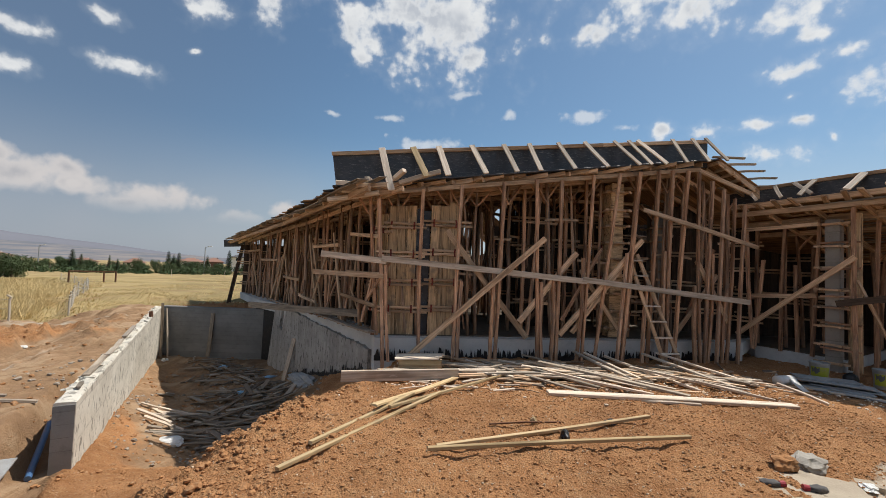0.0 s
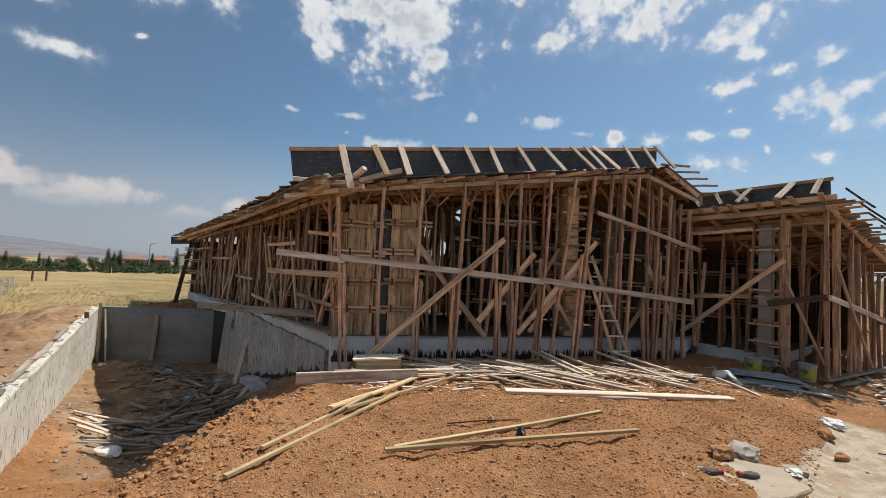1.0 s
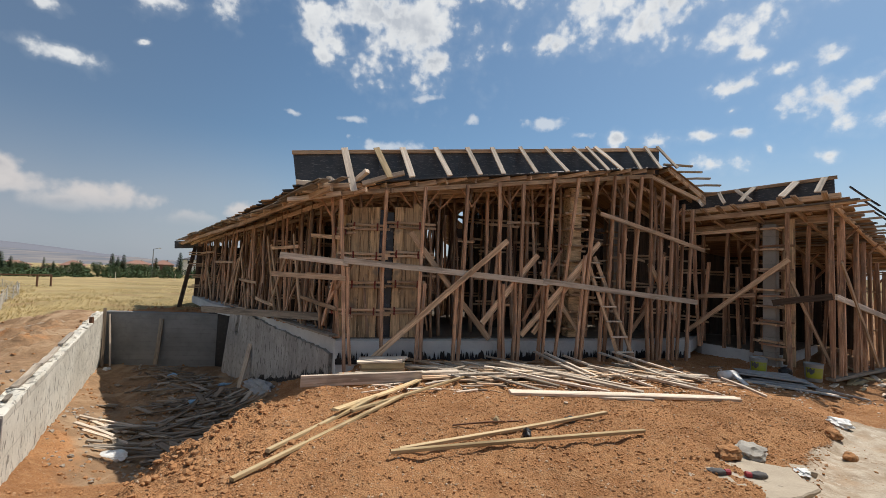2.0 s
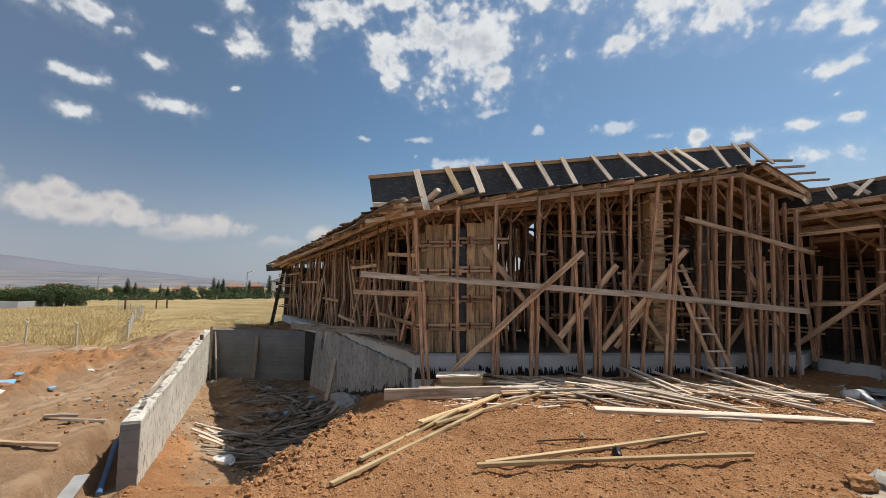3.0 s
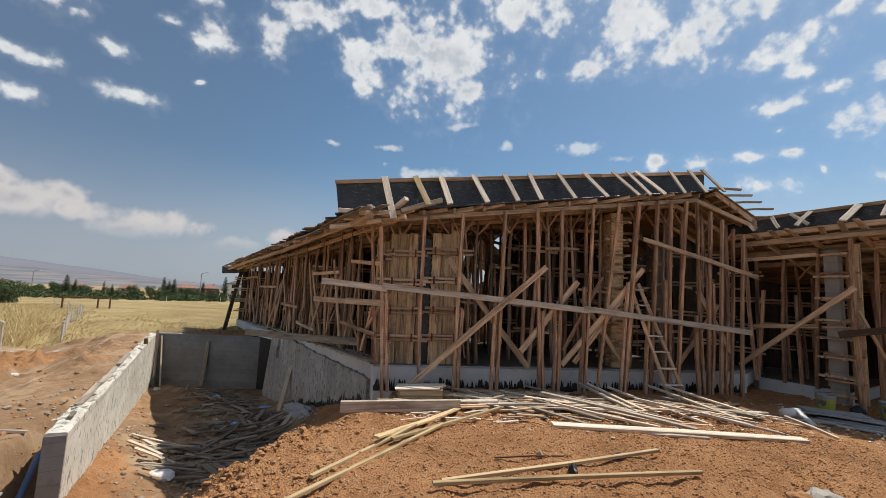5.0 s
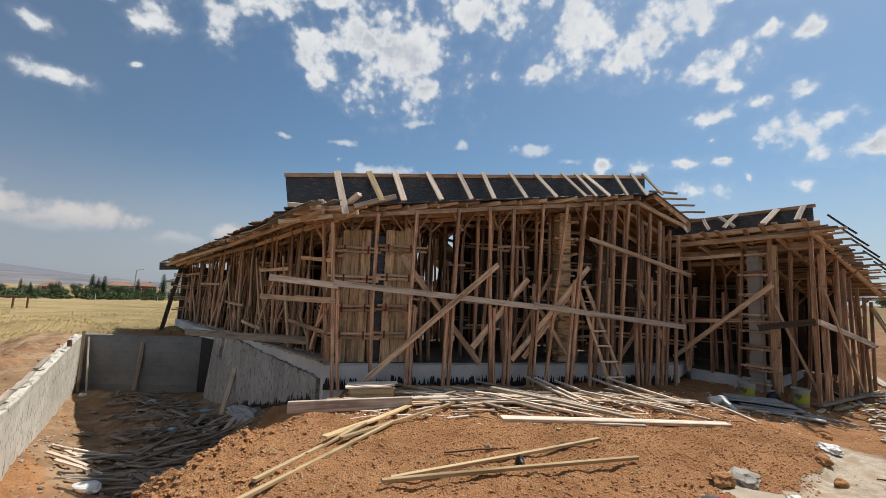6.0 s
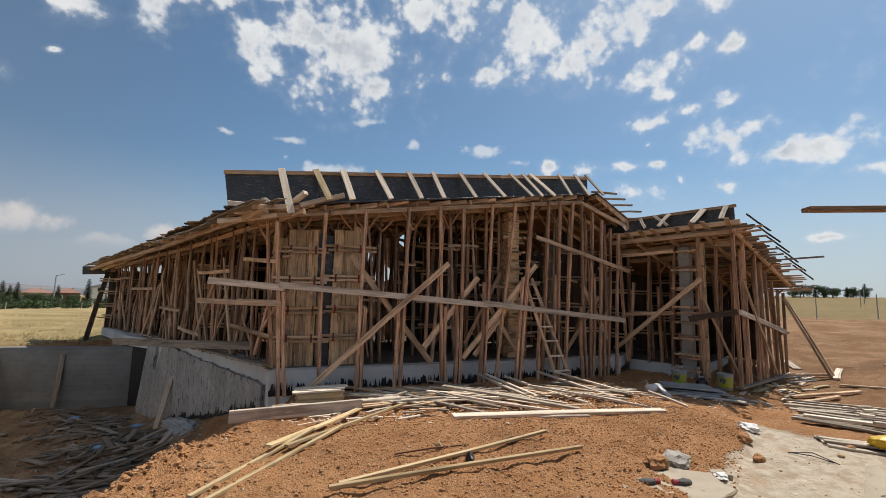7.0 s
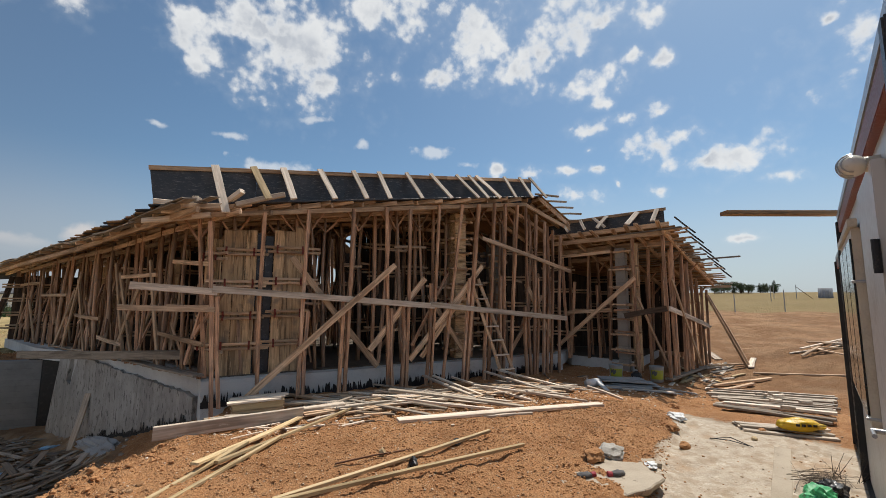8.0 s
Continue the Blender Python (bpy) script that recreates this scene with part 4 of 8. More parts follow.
plate("wall_end", [tuple(end_face[0]), tuple(end_face[1]), tuple(end_face[1] + Vector((-0.006, 0.012))), tuple(end_face[0] + Vector((-0.006, 0.012)))], -1.2, 0.075, CONCRETE_PIT, "thin dark sheet for the shade on the retaining wall's end", "wall")
sill = [tuple(front(-0.18, 0.02, 0).xy), tuple(front(8.1, 0.02, 0).xy), (7.75, 10.35), (9.2, 12.6), (4.0, 21.0), (-8.2, 19.9), (-8.9, 18.6), (-6.45, 15.0), (-5.357, 13.93), (-1.437, 9.0)]
plate("floor_slab", sill, 0.12, 0.40, CONCRETE_PLINTH, "pale concrete ground floor slab of the house", "floor")
plate("plinth_front", [tuple(front(-0.16, 0.018, 0).xy), tuple(front(8.08, 0.018, 0).xy), tuple(front(8.08, -0.3, 0).xy), tuple(front(-0.0, -0.3, 0).xy)], -0.6, 0.118, CONCRETE_PLINTH, "pale grey concrete plinth below the floor slab", "plinth")
plate("plinth_side", [(-1.262, 8.345), (-1.42, 9.0), (-5.34, 13.94), (-5.10, 14.0), (-1.15, 9.05), (-1.0, 8.5)], -1.0, 0.118, CONCRETE_PLINTH, "pale grey concrete plinth below the floor slab", "plinth")
inner = [tuple(front(-0.0, -0.25, 0).xy), tuple(front(7.9, -0.25, 0).xy)] + sill[2:6] + [(-8.6, 18.5), (-5.4, 14.5), (-0.95, 9.0)]
plate("floor_screed", inner, 0.402, 0.425, CONCRETE_FLOOR, "floor screed in a dark tone for the shade indoors", "floor")
plate("wing_floor_slab", [tuple(wing(0.1, -0.55, 0).xy), tuple(wing(1.75, -0.45, 0).xy), (10.9, 10.1), (11.6, 12.0), (8.0, 13.2)], -0.5, 0.26, CONCRETE_PLINTH, "pale concrete floor slab of the side wing", "floor")
# dark sheet over the pale wing slab, to subdue its sunlit strip
plate("wing_floor_screed", [tuple(wing(0.12, -0.62, 0).xy), tuple(wing(1.73, -0.52, 0).xy), (10.85, 10.1), (11.5, 11.95), (8.0, 13.1)], 0.262, 0.28, CONCRETE_FLOOR, "side wing floor screed in a dark tone for indoor shade", "floor")

# bitumen along the foot of the plinth
tar_rnd = random.Random(5)
bm = bmesh.new()
s, prev = -0.17, None
while s < 7.9:
    h = tar_rnd.uniform(0.02, 0.07) + (tar_rnd.uniform(0.06, 0.16) if tar_rnd.random() < 0.5 else 0)
    pair = (bm.verts.new(front(s, 0.034, -0.05)), bm.verts.new(front(s, 0.034, h)))
    if prev:
        bm.faces.new((prev[0], pair[0], pair[1], prev[1]))
    prev = pair
    s += tar_rnd.uniform(0.006, 0.03)
made = bmesh.ops.extrude_face_region(bm, geom=bm.faces[:])
bmesh.ops.translate(bm, vec=Vector((-N.x, -N.y, 0)) * 0.016, verts=[v for v in made["geom"] if isinstance(v, bmesh.types.BMVert)])
data = bpy.data.meshes.new("bitumen_coat")
bm.to_mesh(data)
bm.free()
data.materials.append(TAR_AND_VOID_BLACK)
tagged(new("bitumen_coat", data), "black bitumen coat with ragged brushed upper edge on the plinth", "coating", kind="structure")

# tar along the foot of the basement wall
bm = bmesh.new()
s, prev = 0.15, None
while s < 4.3:
    foot = float(np.interp(s, [0, 1.3, 2.7, 4, 5.5], [-0.4, -0.78, -1.12, -1.42, -1.62]))
    h = foot + tar_rnd.uniform(0.02, 0.10) + (tar_rnd.uniform(0.03, 0.12) if tar_rnd.random() < 0.35 else 0)
    p = G0 + (G1 - G0).normalized() * s
    pair = (bm.verts.new((p.x - 0.0064, p.y - 0.005, foot - 0.3)), bm.verts.new((p.x - 0.0064, p.y - 0.005, h)))
    if prev:
        bm.faces.new((prev[0], pair[0], pair[1], prev[1]))
    prev = pair
    s += tar_rnd.uniform(0.01, 0.05)
made = bmesh.ops.extrude_face_region(bm, geom=bm.faces[:])
bmesh.ops.translate(bm, vec=(-0.0064, -0.005, 0), verts=[v for v in made["geom"] if isinstance(v, bmesh.types.BMVert)])
data = bpy.data.meshes.new("bitumen_coat")
bm.to_mesh(data)
bm.free()
data.materials.append(TAR_AND_VOID_BLACK)
tagged(new("bitumen_coat", data), "black bitumen smeared along the foot of the basement wall", "coating", kind="structure")

# ---- the main house under its timber formwork ----
house = thing("house_formwork", (A.x, A.y, 0.0), "unfinished house wrapped in rough timber roof formwork on many props", "building")
hr = random.Random(21)


def pole(p0, p1, parent, radius, rnd):
    """A crooked round pole, thinner at its head."""
    p0, p1 = Vector(p0), Vector(p1)
    length, rings, sides = (p1 - p0).length, 8, 7
    bend = [rnd.uniform(-1, 1) * 0.016 * length for _ in range(4)]
    turn = rnd.uniform(0, 6.28)
    verts, faces = [], []
    for i in range(rings):
        f = i / (rings - 1)
        oy = bend[0] * math.sin(f * math.pi) + bend[1] * math.sin(f * 2 * math.pi) * 0.6 + rnd.uniform(-0.006, 0.006)
        oz = bend[2] * math.sin(f * math.pi) + bend[3] * math.sin(f * 2 * math.pi) * 0.6 + rnd.uniform(-0.006, 0.006)
        r = radius * (1.12 - 0.34 * f) * rnd.uniform(0.92, 1.08)
        for j in range(sides):
            a = turn + 2 * math.pi * j / sides
            verts.append((length * f, oy + math.cos(a) * r, oz + math.sin(a) * r))
    for i in range(rings - 1):
        for j in range(sides):
            k = (j + 1) % sides
            faces.append((i * sides + j, i * sides + k, (i + 1) * sides + k, (i + 1) * sides + j))
    faces += [tuple(range(sides - 1, -1, -1)), tuple(range((rings - 1) * sides, rings * sides))]
    ob = new("prop", link_mesh("prop", verts, faces, WOOD_POLE, True))
    ob.parent = parent
    ob.matrix_basis = parent.matrix_world.inverted() @ along(p0, p1)
    return ob


def prop(p0, p1, parent=house, w=None, mat=WOOD_PROP, rounded=0.0):
    if hr.random() < rounded:
        return pole(p0, p1, parent, (w or 0.08) * 0.5, hr)
    w = w or hr.uniform(0.075, 0.105)
    return beam("prop", p0, p1, w, w * hr.uniform(0.75, 1.0), mat, parent, up=(U.x, U.y, 0) if parent == house else (UW.x, UW.y, 0), rnd=hr, rough=0.03)


# outer row along the front: foot s, foot z, head s, head z
FRONT_PROPS = [(0.01, 0.0, -0.21, 3.16), (0.70, 0.2, 0.67, 3.40), (1.40, 0.0, 1.47, 3.54), (2.26, 0.0, 2.35, 3.65), (3.18, 0.03, 3.07, 3.76),
               (3.58, 0.0, 3.63, 3.79), (4.16, 0.1, 4.36, 3.96), (4.45, 0.02, 4.98, 4.04), (5.06, 0.0, 5.42, 4.09), (5.66, 0.1, 5.89, 4.17),
               (6.12, 0.2, 6.24, 4.19), (6.28, 0.0, 6.59, 4.2), (6.94, 0.0, 6.87, 4.2), (7.05, 0.0, 7.22, 4.02), (7.35, 0.2, 7.50, 3.84),
               (7.62, 0.0, 7.80, 3.66), (7.85, 0.2, 8.02, 3.52)]
for s0, z0, s1, z1 in FRONT_PROPS:
    off = 0.10 + hr.uniform(-0.03, 0.03)
    p = outer_row(s1, off, 0)
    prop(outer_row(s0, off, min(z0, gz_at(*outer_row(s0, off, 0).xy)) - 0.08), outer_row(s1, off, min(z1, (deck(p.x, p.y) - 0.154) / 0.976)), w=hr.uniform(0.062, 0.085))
    if hr.random() < 0.6:
        k = hr.uniform(0.35, 0.6)
        q = hr.choice((-1, 1)) * 0.10
        prop(outer_row(s0 + q, off - 0.02, -0.06), outer_row(s0 + q + (s1 - s0) * k, off - 0.02, z1 * k), w=0.07)

# props inside, standing on the slab
for row in range(16):
    off = -0.45 - row * 0.72
    for col in range(24):
        s = -9.0 + col * 0.74 + hr.uniform(-0.2, 0.2)
        p = front(s, off + hr.uniform(-0.15, 0.15), 0.42)
        inside = (p.x - A.x) * NL.x + (p.y - A.y) * NL.y
        if inside > -0.45 or p.y > 21.0 or (p.x - WA.x) * 0.86 + (p.y - WA.y) * 0.5 > 1.2 or hr.random() < 0.10 or s > 8.0:
            continue
        lean = Vector((hr.uniform(-0.10, 0.10), hr.uniform(-0.08, 0.08), 0))
        top = p + lean
        top.z = deck(top.x, top.y) - 0.10
        prop(p, top, w=hr.uniform(0.065, 0.10), rounded=0.75)
        if row < 5 and hr.random() < 0.7:
            for q in (-1, 1):
                if hr.random() < 0.75:
                    beam("head_strut", top - Vector((0, 0, 0.42)), top + Vector((U.x * 0.34 * q, U.y * 0.34 * q, -0.02)), 0.05, 0.04, WOOD_PROP, house, rnd=hr)

# rows along the left side
LEFT_ROWS = ((0.05, 0.42, 0.62), (-0.55, 0.55, 0.75))
for off, first, gap in LEFT_ROWS:
    l = first
    while l < 13.2:
        l0, l1 = l + hr.uniform(-0.18, 0.18), l + hr.uniform(-0.30, 0.30)
        q = left(l1, off, 0)
        prop(left(l0, off, 0.40), left(l1, off, deck(q.x, q.y) - 0.06), w=hr.uniform(0.07, 0.10), rounded=0.7)
        if hr.random() < 0.35:
            q = left(l1 + hr.choice((-0.9, 0.9)), off + 0.06, 0)
            beam("diagonal_brace", left(l0, off + 0.06, 0.45), (q.x, q.y, deck(q.x, q.y) - hr.uniform(0.3, 1.2)), 0.09, 0.04, WOOD_BEAM, house, up=(NL.x, NL.y, 0), rnd=hr)
        l += gap + hr.uniform(-0.12, 0.12)
for z, l0, l1, off in ((1.05, 0.2, 1.9, 0.12), (1.62, 0.0, 1.6, 0.13), (2.3, 2.2, 4.0, 0.11), (1.3, 5.0, 6.6, 0.12), (1.9, 7.4, 9.6, 0.12), (0.8, 3.6, 5.0, 0.12), (2.45, 0.1, 1.5, 0.12), (2.2, 10.0, 12.5, 0.1)):
    beam("rail", left(l0, off, z + hr.uniform(-0.06, 0.06)), left(l1, off, z + hr.uniform(-0.08, 0.08)), 0.04, 0.08, WOOD_BEAM, house, rnd=hr)
for k in range(26):
    l, dl = hr.uniform(0.3, 12.5), hr.uniform(-0.9, 0.9)
    z0 = hr.uniform(0.45, 1.2)
    beam("diagonal_brace", left(l, 0.1, z0), left(l + dl, hr.uniform(-0.5, 0.12), z0 + hr.uniform(0.8, 1.9)), 0.07, 0.035, WOOD_PROP, house, up=(NL.x, NL.y, 0), rnd=hr)

# braces and rails nailed across the front: s, z, s, z, offset, width
BRACES = [(3.24, 2.52, 0.50, 0.08, 0.22, 0.11), (4.02, 2.26, 2.77, 0.77, 0.05, 0.12), (5.56, 2.61, 3.67, 0.52, 0.03, 0.11), (5.42, 2.41, 3.97, 0.56, -0.02, 0.10),
          (1.20, 2.60, 2.95, 0.44, 0.02, 0.11), (6.9, 2.2, 7.7, 0.8, 0.02, 0.10), (4.3, 1.9, 5.2, 0.6, -0.3, 0.10), (7.7, 1.9, 6.6, 0.5, -0.3, 0.10)]
for s0, z0, s1, z1, off, w in BRACES:
    beam("diagonal_brace", outer_row(s0, off, z0), outer_row(s1, off + 0.03, z1), 0.045, w, WOOD_PALE if w > 0.12 else WOOD_BEAM, house, rnd=hr)
for s0, z0, s1, z1, off, mat in ((-0.10, 1.97, 4.2, 1.66, 0.175, WOOD_PALE), (4.1, 1.70, 8.1, 1.32, 0.18, WOOD_PALE), (5.48, 3.26, 8.3, 2.56, 0.17, WOOD_BEAM),
                                 (-1.26, 2.02, -0.02, 1.92, 0.16, WOOD_PALE), (-1.40, 1.67, -0.05, 1.62, 0.12, WOOD_BEAM)):
    beam("rail", outer_row(s0, off, z0), outer_row(s1, off, z1), 0.04, 0.115 if mat == WOOD_PALE else 0.09, mat, house, rnd=hr)
beam("walk_board", (-5.85, 12.85, 0.47), (-1.66, 9.16, 0.76), 0.05, 0.17, WOOD_GREY, house, rnd=hr, label="long grey walkway board along the side")
beam("walk_board", left(3.0, 0.16, 0.52), left(0.1, 0.2, 0.50), 0.18, 0.04, WOOD_GREY, house, rnd=hr)
for k in range(9):
    l = 0.3 + hr.random() * 8
    beam("offcut", left(l, hr.uniform(-0.1, 0.3), 0.47), left(l + hr.uniform(0.4, 1.3), hr.uniform(-0.1, 0.3), 0.48), 0.10, 0.03, WOOD_GREY, house, rnd=hr)


def form_panel(p0, p1, z0, z1, parent=house, boards=None, clamps=True, mat=WOOD_PANEL, out=None, rows=(0.18, 0.38, 0.60, 0.82)):
    """Upright form boards from p0 to p1 in plan, held by pairs of rails with clamps."""
    p0, p1 = Vector(p0), Vector(p1)
    way, width = (p1 - p0).normalized(), (p1 - p0).length
    out = out or Vector((way.y, -way.x))
    k = boards or max(2, round(width / 0.17))
    for i in range(k):
        q = p0 + way * width * (i + 0.5) / k
        j = hr.uniform(-0.006, 0.006)
        beam("form_board", (q.x + out.x * j, q.y + out.y * j, z0), (q.x + out.x * j, q.y + out.y * j, z1 + hr.uniform(-0.1, 0.04)), width / k - 0.006, 0.025, mat, parent, up=(out.x, out.y, 0), rnd=hr, rough=0.004)
    for f in rows:
        z = z0 + (z1 - z0) * f
        for d in (0, 0.085):
            a, b = p0 - way * hr.uniform(0.08, 0.28) + out * 0.045, p1 + way * hr.uniform(0.08, 0.3) + out * 0.045
            rail = beam("waler", (a.x, a.y, z + d), (b.x, b.y, z + d + hr.uniform(-0.02, 0.02)), 0.045, 0.05, WOOD_BEAM, parent, rnd=hr)
        if clamps:
            for g in (0.1, 0.9):
                c = p0 + way * width * g + out * 0.075
                beam("clamp", (c.x, c.y, z - 0.03), (c.x, c.y, z + 0.13), 0.035, 0.02, RED_CLAMP, parent, rnd=hr, label="rusty red form clamp")


def fp(s, off):
    return front(s, off, 0).xy


def lp(l, off):
    return left(l, off, 0).xy


form_panel(fp(0.02, -0.28), fp(0.60, -0.28), 0.42, 3.12, boards=3)
form_panel(fp(0.90, -0.28), fp(1.48, -0.28), 0.42, 3.22, boards=3)
form_panel(lp(0.75, -0.12), lp(0.22, -0.12), 0.42, 3.0, out=NL)
form_panel(lp(5.6, -1.1), lp(3.9, -1.1), 0.42, 2.75, out=NL)
# near-black panels added behind the left props to keep the inside dark
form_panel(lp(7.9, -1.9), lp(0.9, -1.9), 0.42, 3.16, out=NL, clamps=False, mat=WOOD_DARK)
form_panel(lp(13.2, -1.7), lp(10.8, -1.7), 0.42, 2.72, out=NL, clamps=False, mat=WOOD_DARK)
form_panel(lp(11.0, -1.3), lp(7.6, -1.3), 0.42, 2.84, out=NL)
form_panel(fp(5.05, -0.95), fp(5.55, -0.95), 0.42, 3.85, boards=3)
# inner partitions added in near-black wood to deepen the shade indoors
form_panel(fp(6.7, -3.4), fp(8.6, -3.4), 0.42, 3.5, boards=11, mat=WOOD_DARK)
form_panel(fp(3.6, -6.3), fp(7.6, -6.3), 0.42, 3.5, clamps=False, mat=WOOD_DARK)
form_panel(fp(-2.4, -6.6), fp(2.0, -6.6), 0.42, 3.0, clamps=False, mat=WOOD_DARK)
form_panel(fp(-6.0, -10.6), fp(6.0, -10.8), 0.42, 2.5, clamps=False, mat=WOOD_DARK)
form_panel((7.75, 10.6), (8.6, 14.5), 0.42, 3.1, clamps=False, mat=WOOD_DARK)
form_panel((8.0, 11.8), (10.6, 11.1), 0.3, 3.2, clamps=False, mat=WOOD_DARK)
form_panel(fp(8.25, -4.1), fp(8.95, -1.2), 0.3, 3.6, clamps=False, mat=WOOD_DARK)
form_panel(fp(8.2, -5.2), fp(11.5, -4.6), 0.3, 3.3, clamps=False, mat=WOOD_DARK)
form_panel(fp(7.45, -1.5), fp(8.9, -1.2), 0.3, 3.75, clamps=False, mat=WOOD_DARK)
stick_rnd = random.Random(91)
for k in range(46):
    s, off = stick_rnd.uniform(1.2, 3.6), stick_rnd.uniform(-9.5, -3.0)
    p, q = front(s, off, 0.42), front(s + stick_rnd.uniform(-0.5, 0.5), off + stick_rnd.uniform(-0.3, 0.3), 0)
    prop(p, Vector((q.x, q.y, deck(q.x, q.y) - 0.1)), w=stick_rnd.uniform(0.06, 0.10), rounded=0.8)
for k in range(70):
    l, off = stick_rnd.uniform(0.3, 13.0), stick_rnd.uniform(-1.2, 0.05)
    p, q = left(l, off, 0.42), left(l + stick_rnd.gauss(0, 0.35), off + stick_rnd.uniform(-0.2, 0.2), 0)
    k2 = 1.0 if stick_rnd.random() < 0.6 else stick_rnd.uniform(0.4, 0.8)
    prop(p, Vector((q.x, q.y, (deck_left(q.x, q.y) - 0.08) * k2)), w=stick_rnd.uniform(0.035, 0.065), mat=WOOD_BEAM if k % 2 else WOOD_PROP, rounded=0.5)
# more added dark partitions, and a black strip for the gap between two panels
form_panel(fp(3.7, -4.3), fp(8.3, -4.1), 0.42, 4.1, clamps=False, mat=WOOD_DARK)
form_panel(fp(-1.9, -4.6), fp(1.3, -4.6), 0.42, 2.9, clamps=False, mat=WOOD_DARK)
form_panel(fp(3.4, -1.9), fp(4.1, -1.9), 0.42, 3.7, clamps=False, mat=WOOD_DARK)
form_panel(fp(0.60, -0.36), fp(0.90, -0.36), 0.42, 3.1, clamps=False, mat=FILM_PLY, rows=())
# a second, crooked row close behind the front, and short battens nailed across
for k in range(13):
    s = -0.1 + k * 0.63 + hr.uniform(-0.12, 0.12)
    off = hr.uniform(-0.6, -0.15)
    s1 = s + hr.uniform(-0.3, 0.3)
    p = front(s1, off, 0)
    prop(front(s, off, 0.42), front(s1, off, deck(p.x, p.y) - 0.12), w=hr.uniform(0.06, 0.085), rounded=0.6)
    if hr.random() < 0.8:
        for q in (-1, 1):
            beam("head_strut", front(s1, off, deck(p.x, p.y) - 0.55), front(s1 + 0.3 * q, off, deck(p.x, p.y) - 0.08), 0.045, 0.04, WOOD_PROP, house, rnd=hr)
for k in range(34):
    s, off, z = hr.uniform(-0.2, 7.8), hr.uniform(-2.2, -0.1), hr.uniform(0.7, 3.0)
    beam("batten", front(s, off, z), front(s + hr.uniform(0.3, 0.9), off + hr.uniform(-0.2, 0.2), z + hr.uniform(-0.06, 0.06)), 0.03, 0.055, WOOD_BEAM, house, rnd=hr)
for k in range(14):
    s, off, z = hr.uniform(0.2, 7.4), hr.uniform(-1.8, -0.2), hr.uniform(0.5, 1.2)
    beam("diagonal_brace", front(s, off, z), front(s + hr.uniform(-1.0, 1.0), off, z + hr.uniform(1.0, 1.9)), 0.035, 0.08, WOOD_PROP, house, rnd=hr)


def column(parent, x, y, z0, z1, size, way, mat=None, label="grey cast concrete column"):
    """A cast column in its cage of form battens."""
    m = pose(x, y, z0, 0, 0, math.degrees(math.atan2(way.y, way.x)))
    bm = bmesh.new()
    box_bm(bm, (-size / 2, -size / 2, 0), (size / 2, size / 2, z1 - z0), 0.01)
    bmesh.ops.transform(bm, matrix=parent.matrix_world.inverted() @ m, verts=bm.verts)
    part("column", bm, mat or CONCRETE_COLUMN, parent, label)
    z = z0 + 0.2
    h = size / 2 + 0.045
    while z < z1 - 0.1:
        for ax, ay, bx, by in ((-h - 0.12, -h, h + 0.12, -h), (-h - 0.12, h, h + 0.12, h), (-h, -h - 0.12, -h, h + 0.12), (h, -h - 0.12, h, h + 0.12)):
            beam("column_batten", m @ Vector((ax, ay, z - z0)), m @ Vector((bx, by, z - z0 + hr.uniform(-0.02, 0.02))), 0.045, 0.045, WOOD_BEAM, parent, rnd=hr)
        z += hr.uniform(0.36, 0.46)


column(house, *front(5.15, -0.45, 0).xy, 0.42, 3.9, 0.30, U, WOOD_PANEL, "boarded column form with battens")
column(house, *front(2.0, -3.6, 0).xy, 0.42, 3.3, 0.30, U)
column(house, *front(7.3, -2.0, 0).xy, 0.42, 3.6, 0.30, U)

# roof boards: left slope in strips from the eave to the ridge, right slope likewise
n_strip = 96
for i in range(91):
    f0 = (i + 0.06) / n_strip
    a, b = FL.lerp(LF, f0), AP.lerp(RB, f0)
    wide = 0.172
    a = a + (a - b).normalized() * hr.uniform(-0.10, 0.12)
    open_strip = 36 <= i <= 56                  # boards left out beside the ridge to show sky from the camera
    if open_strip:
        b = b + (a - b).normalized() * (1.5 + hr.uniform(-0.2, 0.2))
    a.z, b.z = deck_left(a.x, a.y) + 0.02, deck_left(b.x, b.y) + 0.02
    beam("deck_board", a, b, wide, 0.024, FILM_PLY if i % 3 == 0 else WOOD_DECK, house, up=UP_LEFT, rnd=hr, rough=0.006)
    c = RR.lerp(RR + (RB - AP), f0)
    if f0 < 0.75 and not open_strip:
        c = c + (c - b).normalized() * hr.uniform(-0.06, 0.10)
        c.z = deck_right(c.x, c.y) + 0.03
        beam("deck_board", b + Vector((0, 0, 0.012)), c, wide, 0.024, WOOD_DECK, house, up=UP_RIGHT, rnd=hr, rough=0.006)
# joists under the boards, front to back
back_way = (LF - FL).normalized()
for i in range(13):
    s = -0.6 + i * 0.62
    p = front(s, 0.22, 0)
    q = p + Vector((back_way.x, back_way.y, 0)) * (14.2 if s < 4 else 9.0)
    p.z, q.z = deck_left(p.x, p.y) - 0.055, deck_left(q.x, q.y) - 0.055
    beam("joist", p, q, 0.06, 0.10, WOOD_BEAM, house, rnd=hr)
for off in (0.20, -0.45, -1.2, -2.2, -3.4, -4.8):
    for s0, s1 in ((-0.75, 3.1), (2.9, 6.8), (6.75, 8.3)):
        p, q = front(s0, off, 0), front(s1, off, 0)
        p.z, q.z = deck(p.x, p.y) - 0.16, deck(q.x, q.y) - 0.16
        beam("ledger", p, q, 0.05, 0.09, WOOD_BEAM, house, rnd=hr)
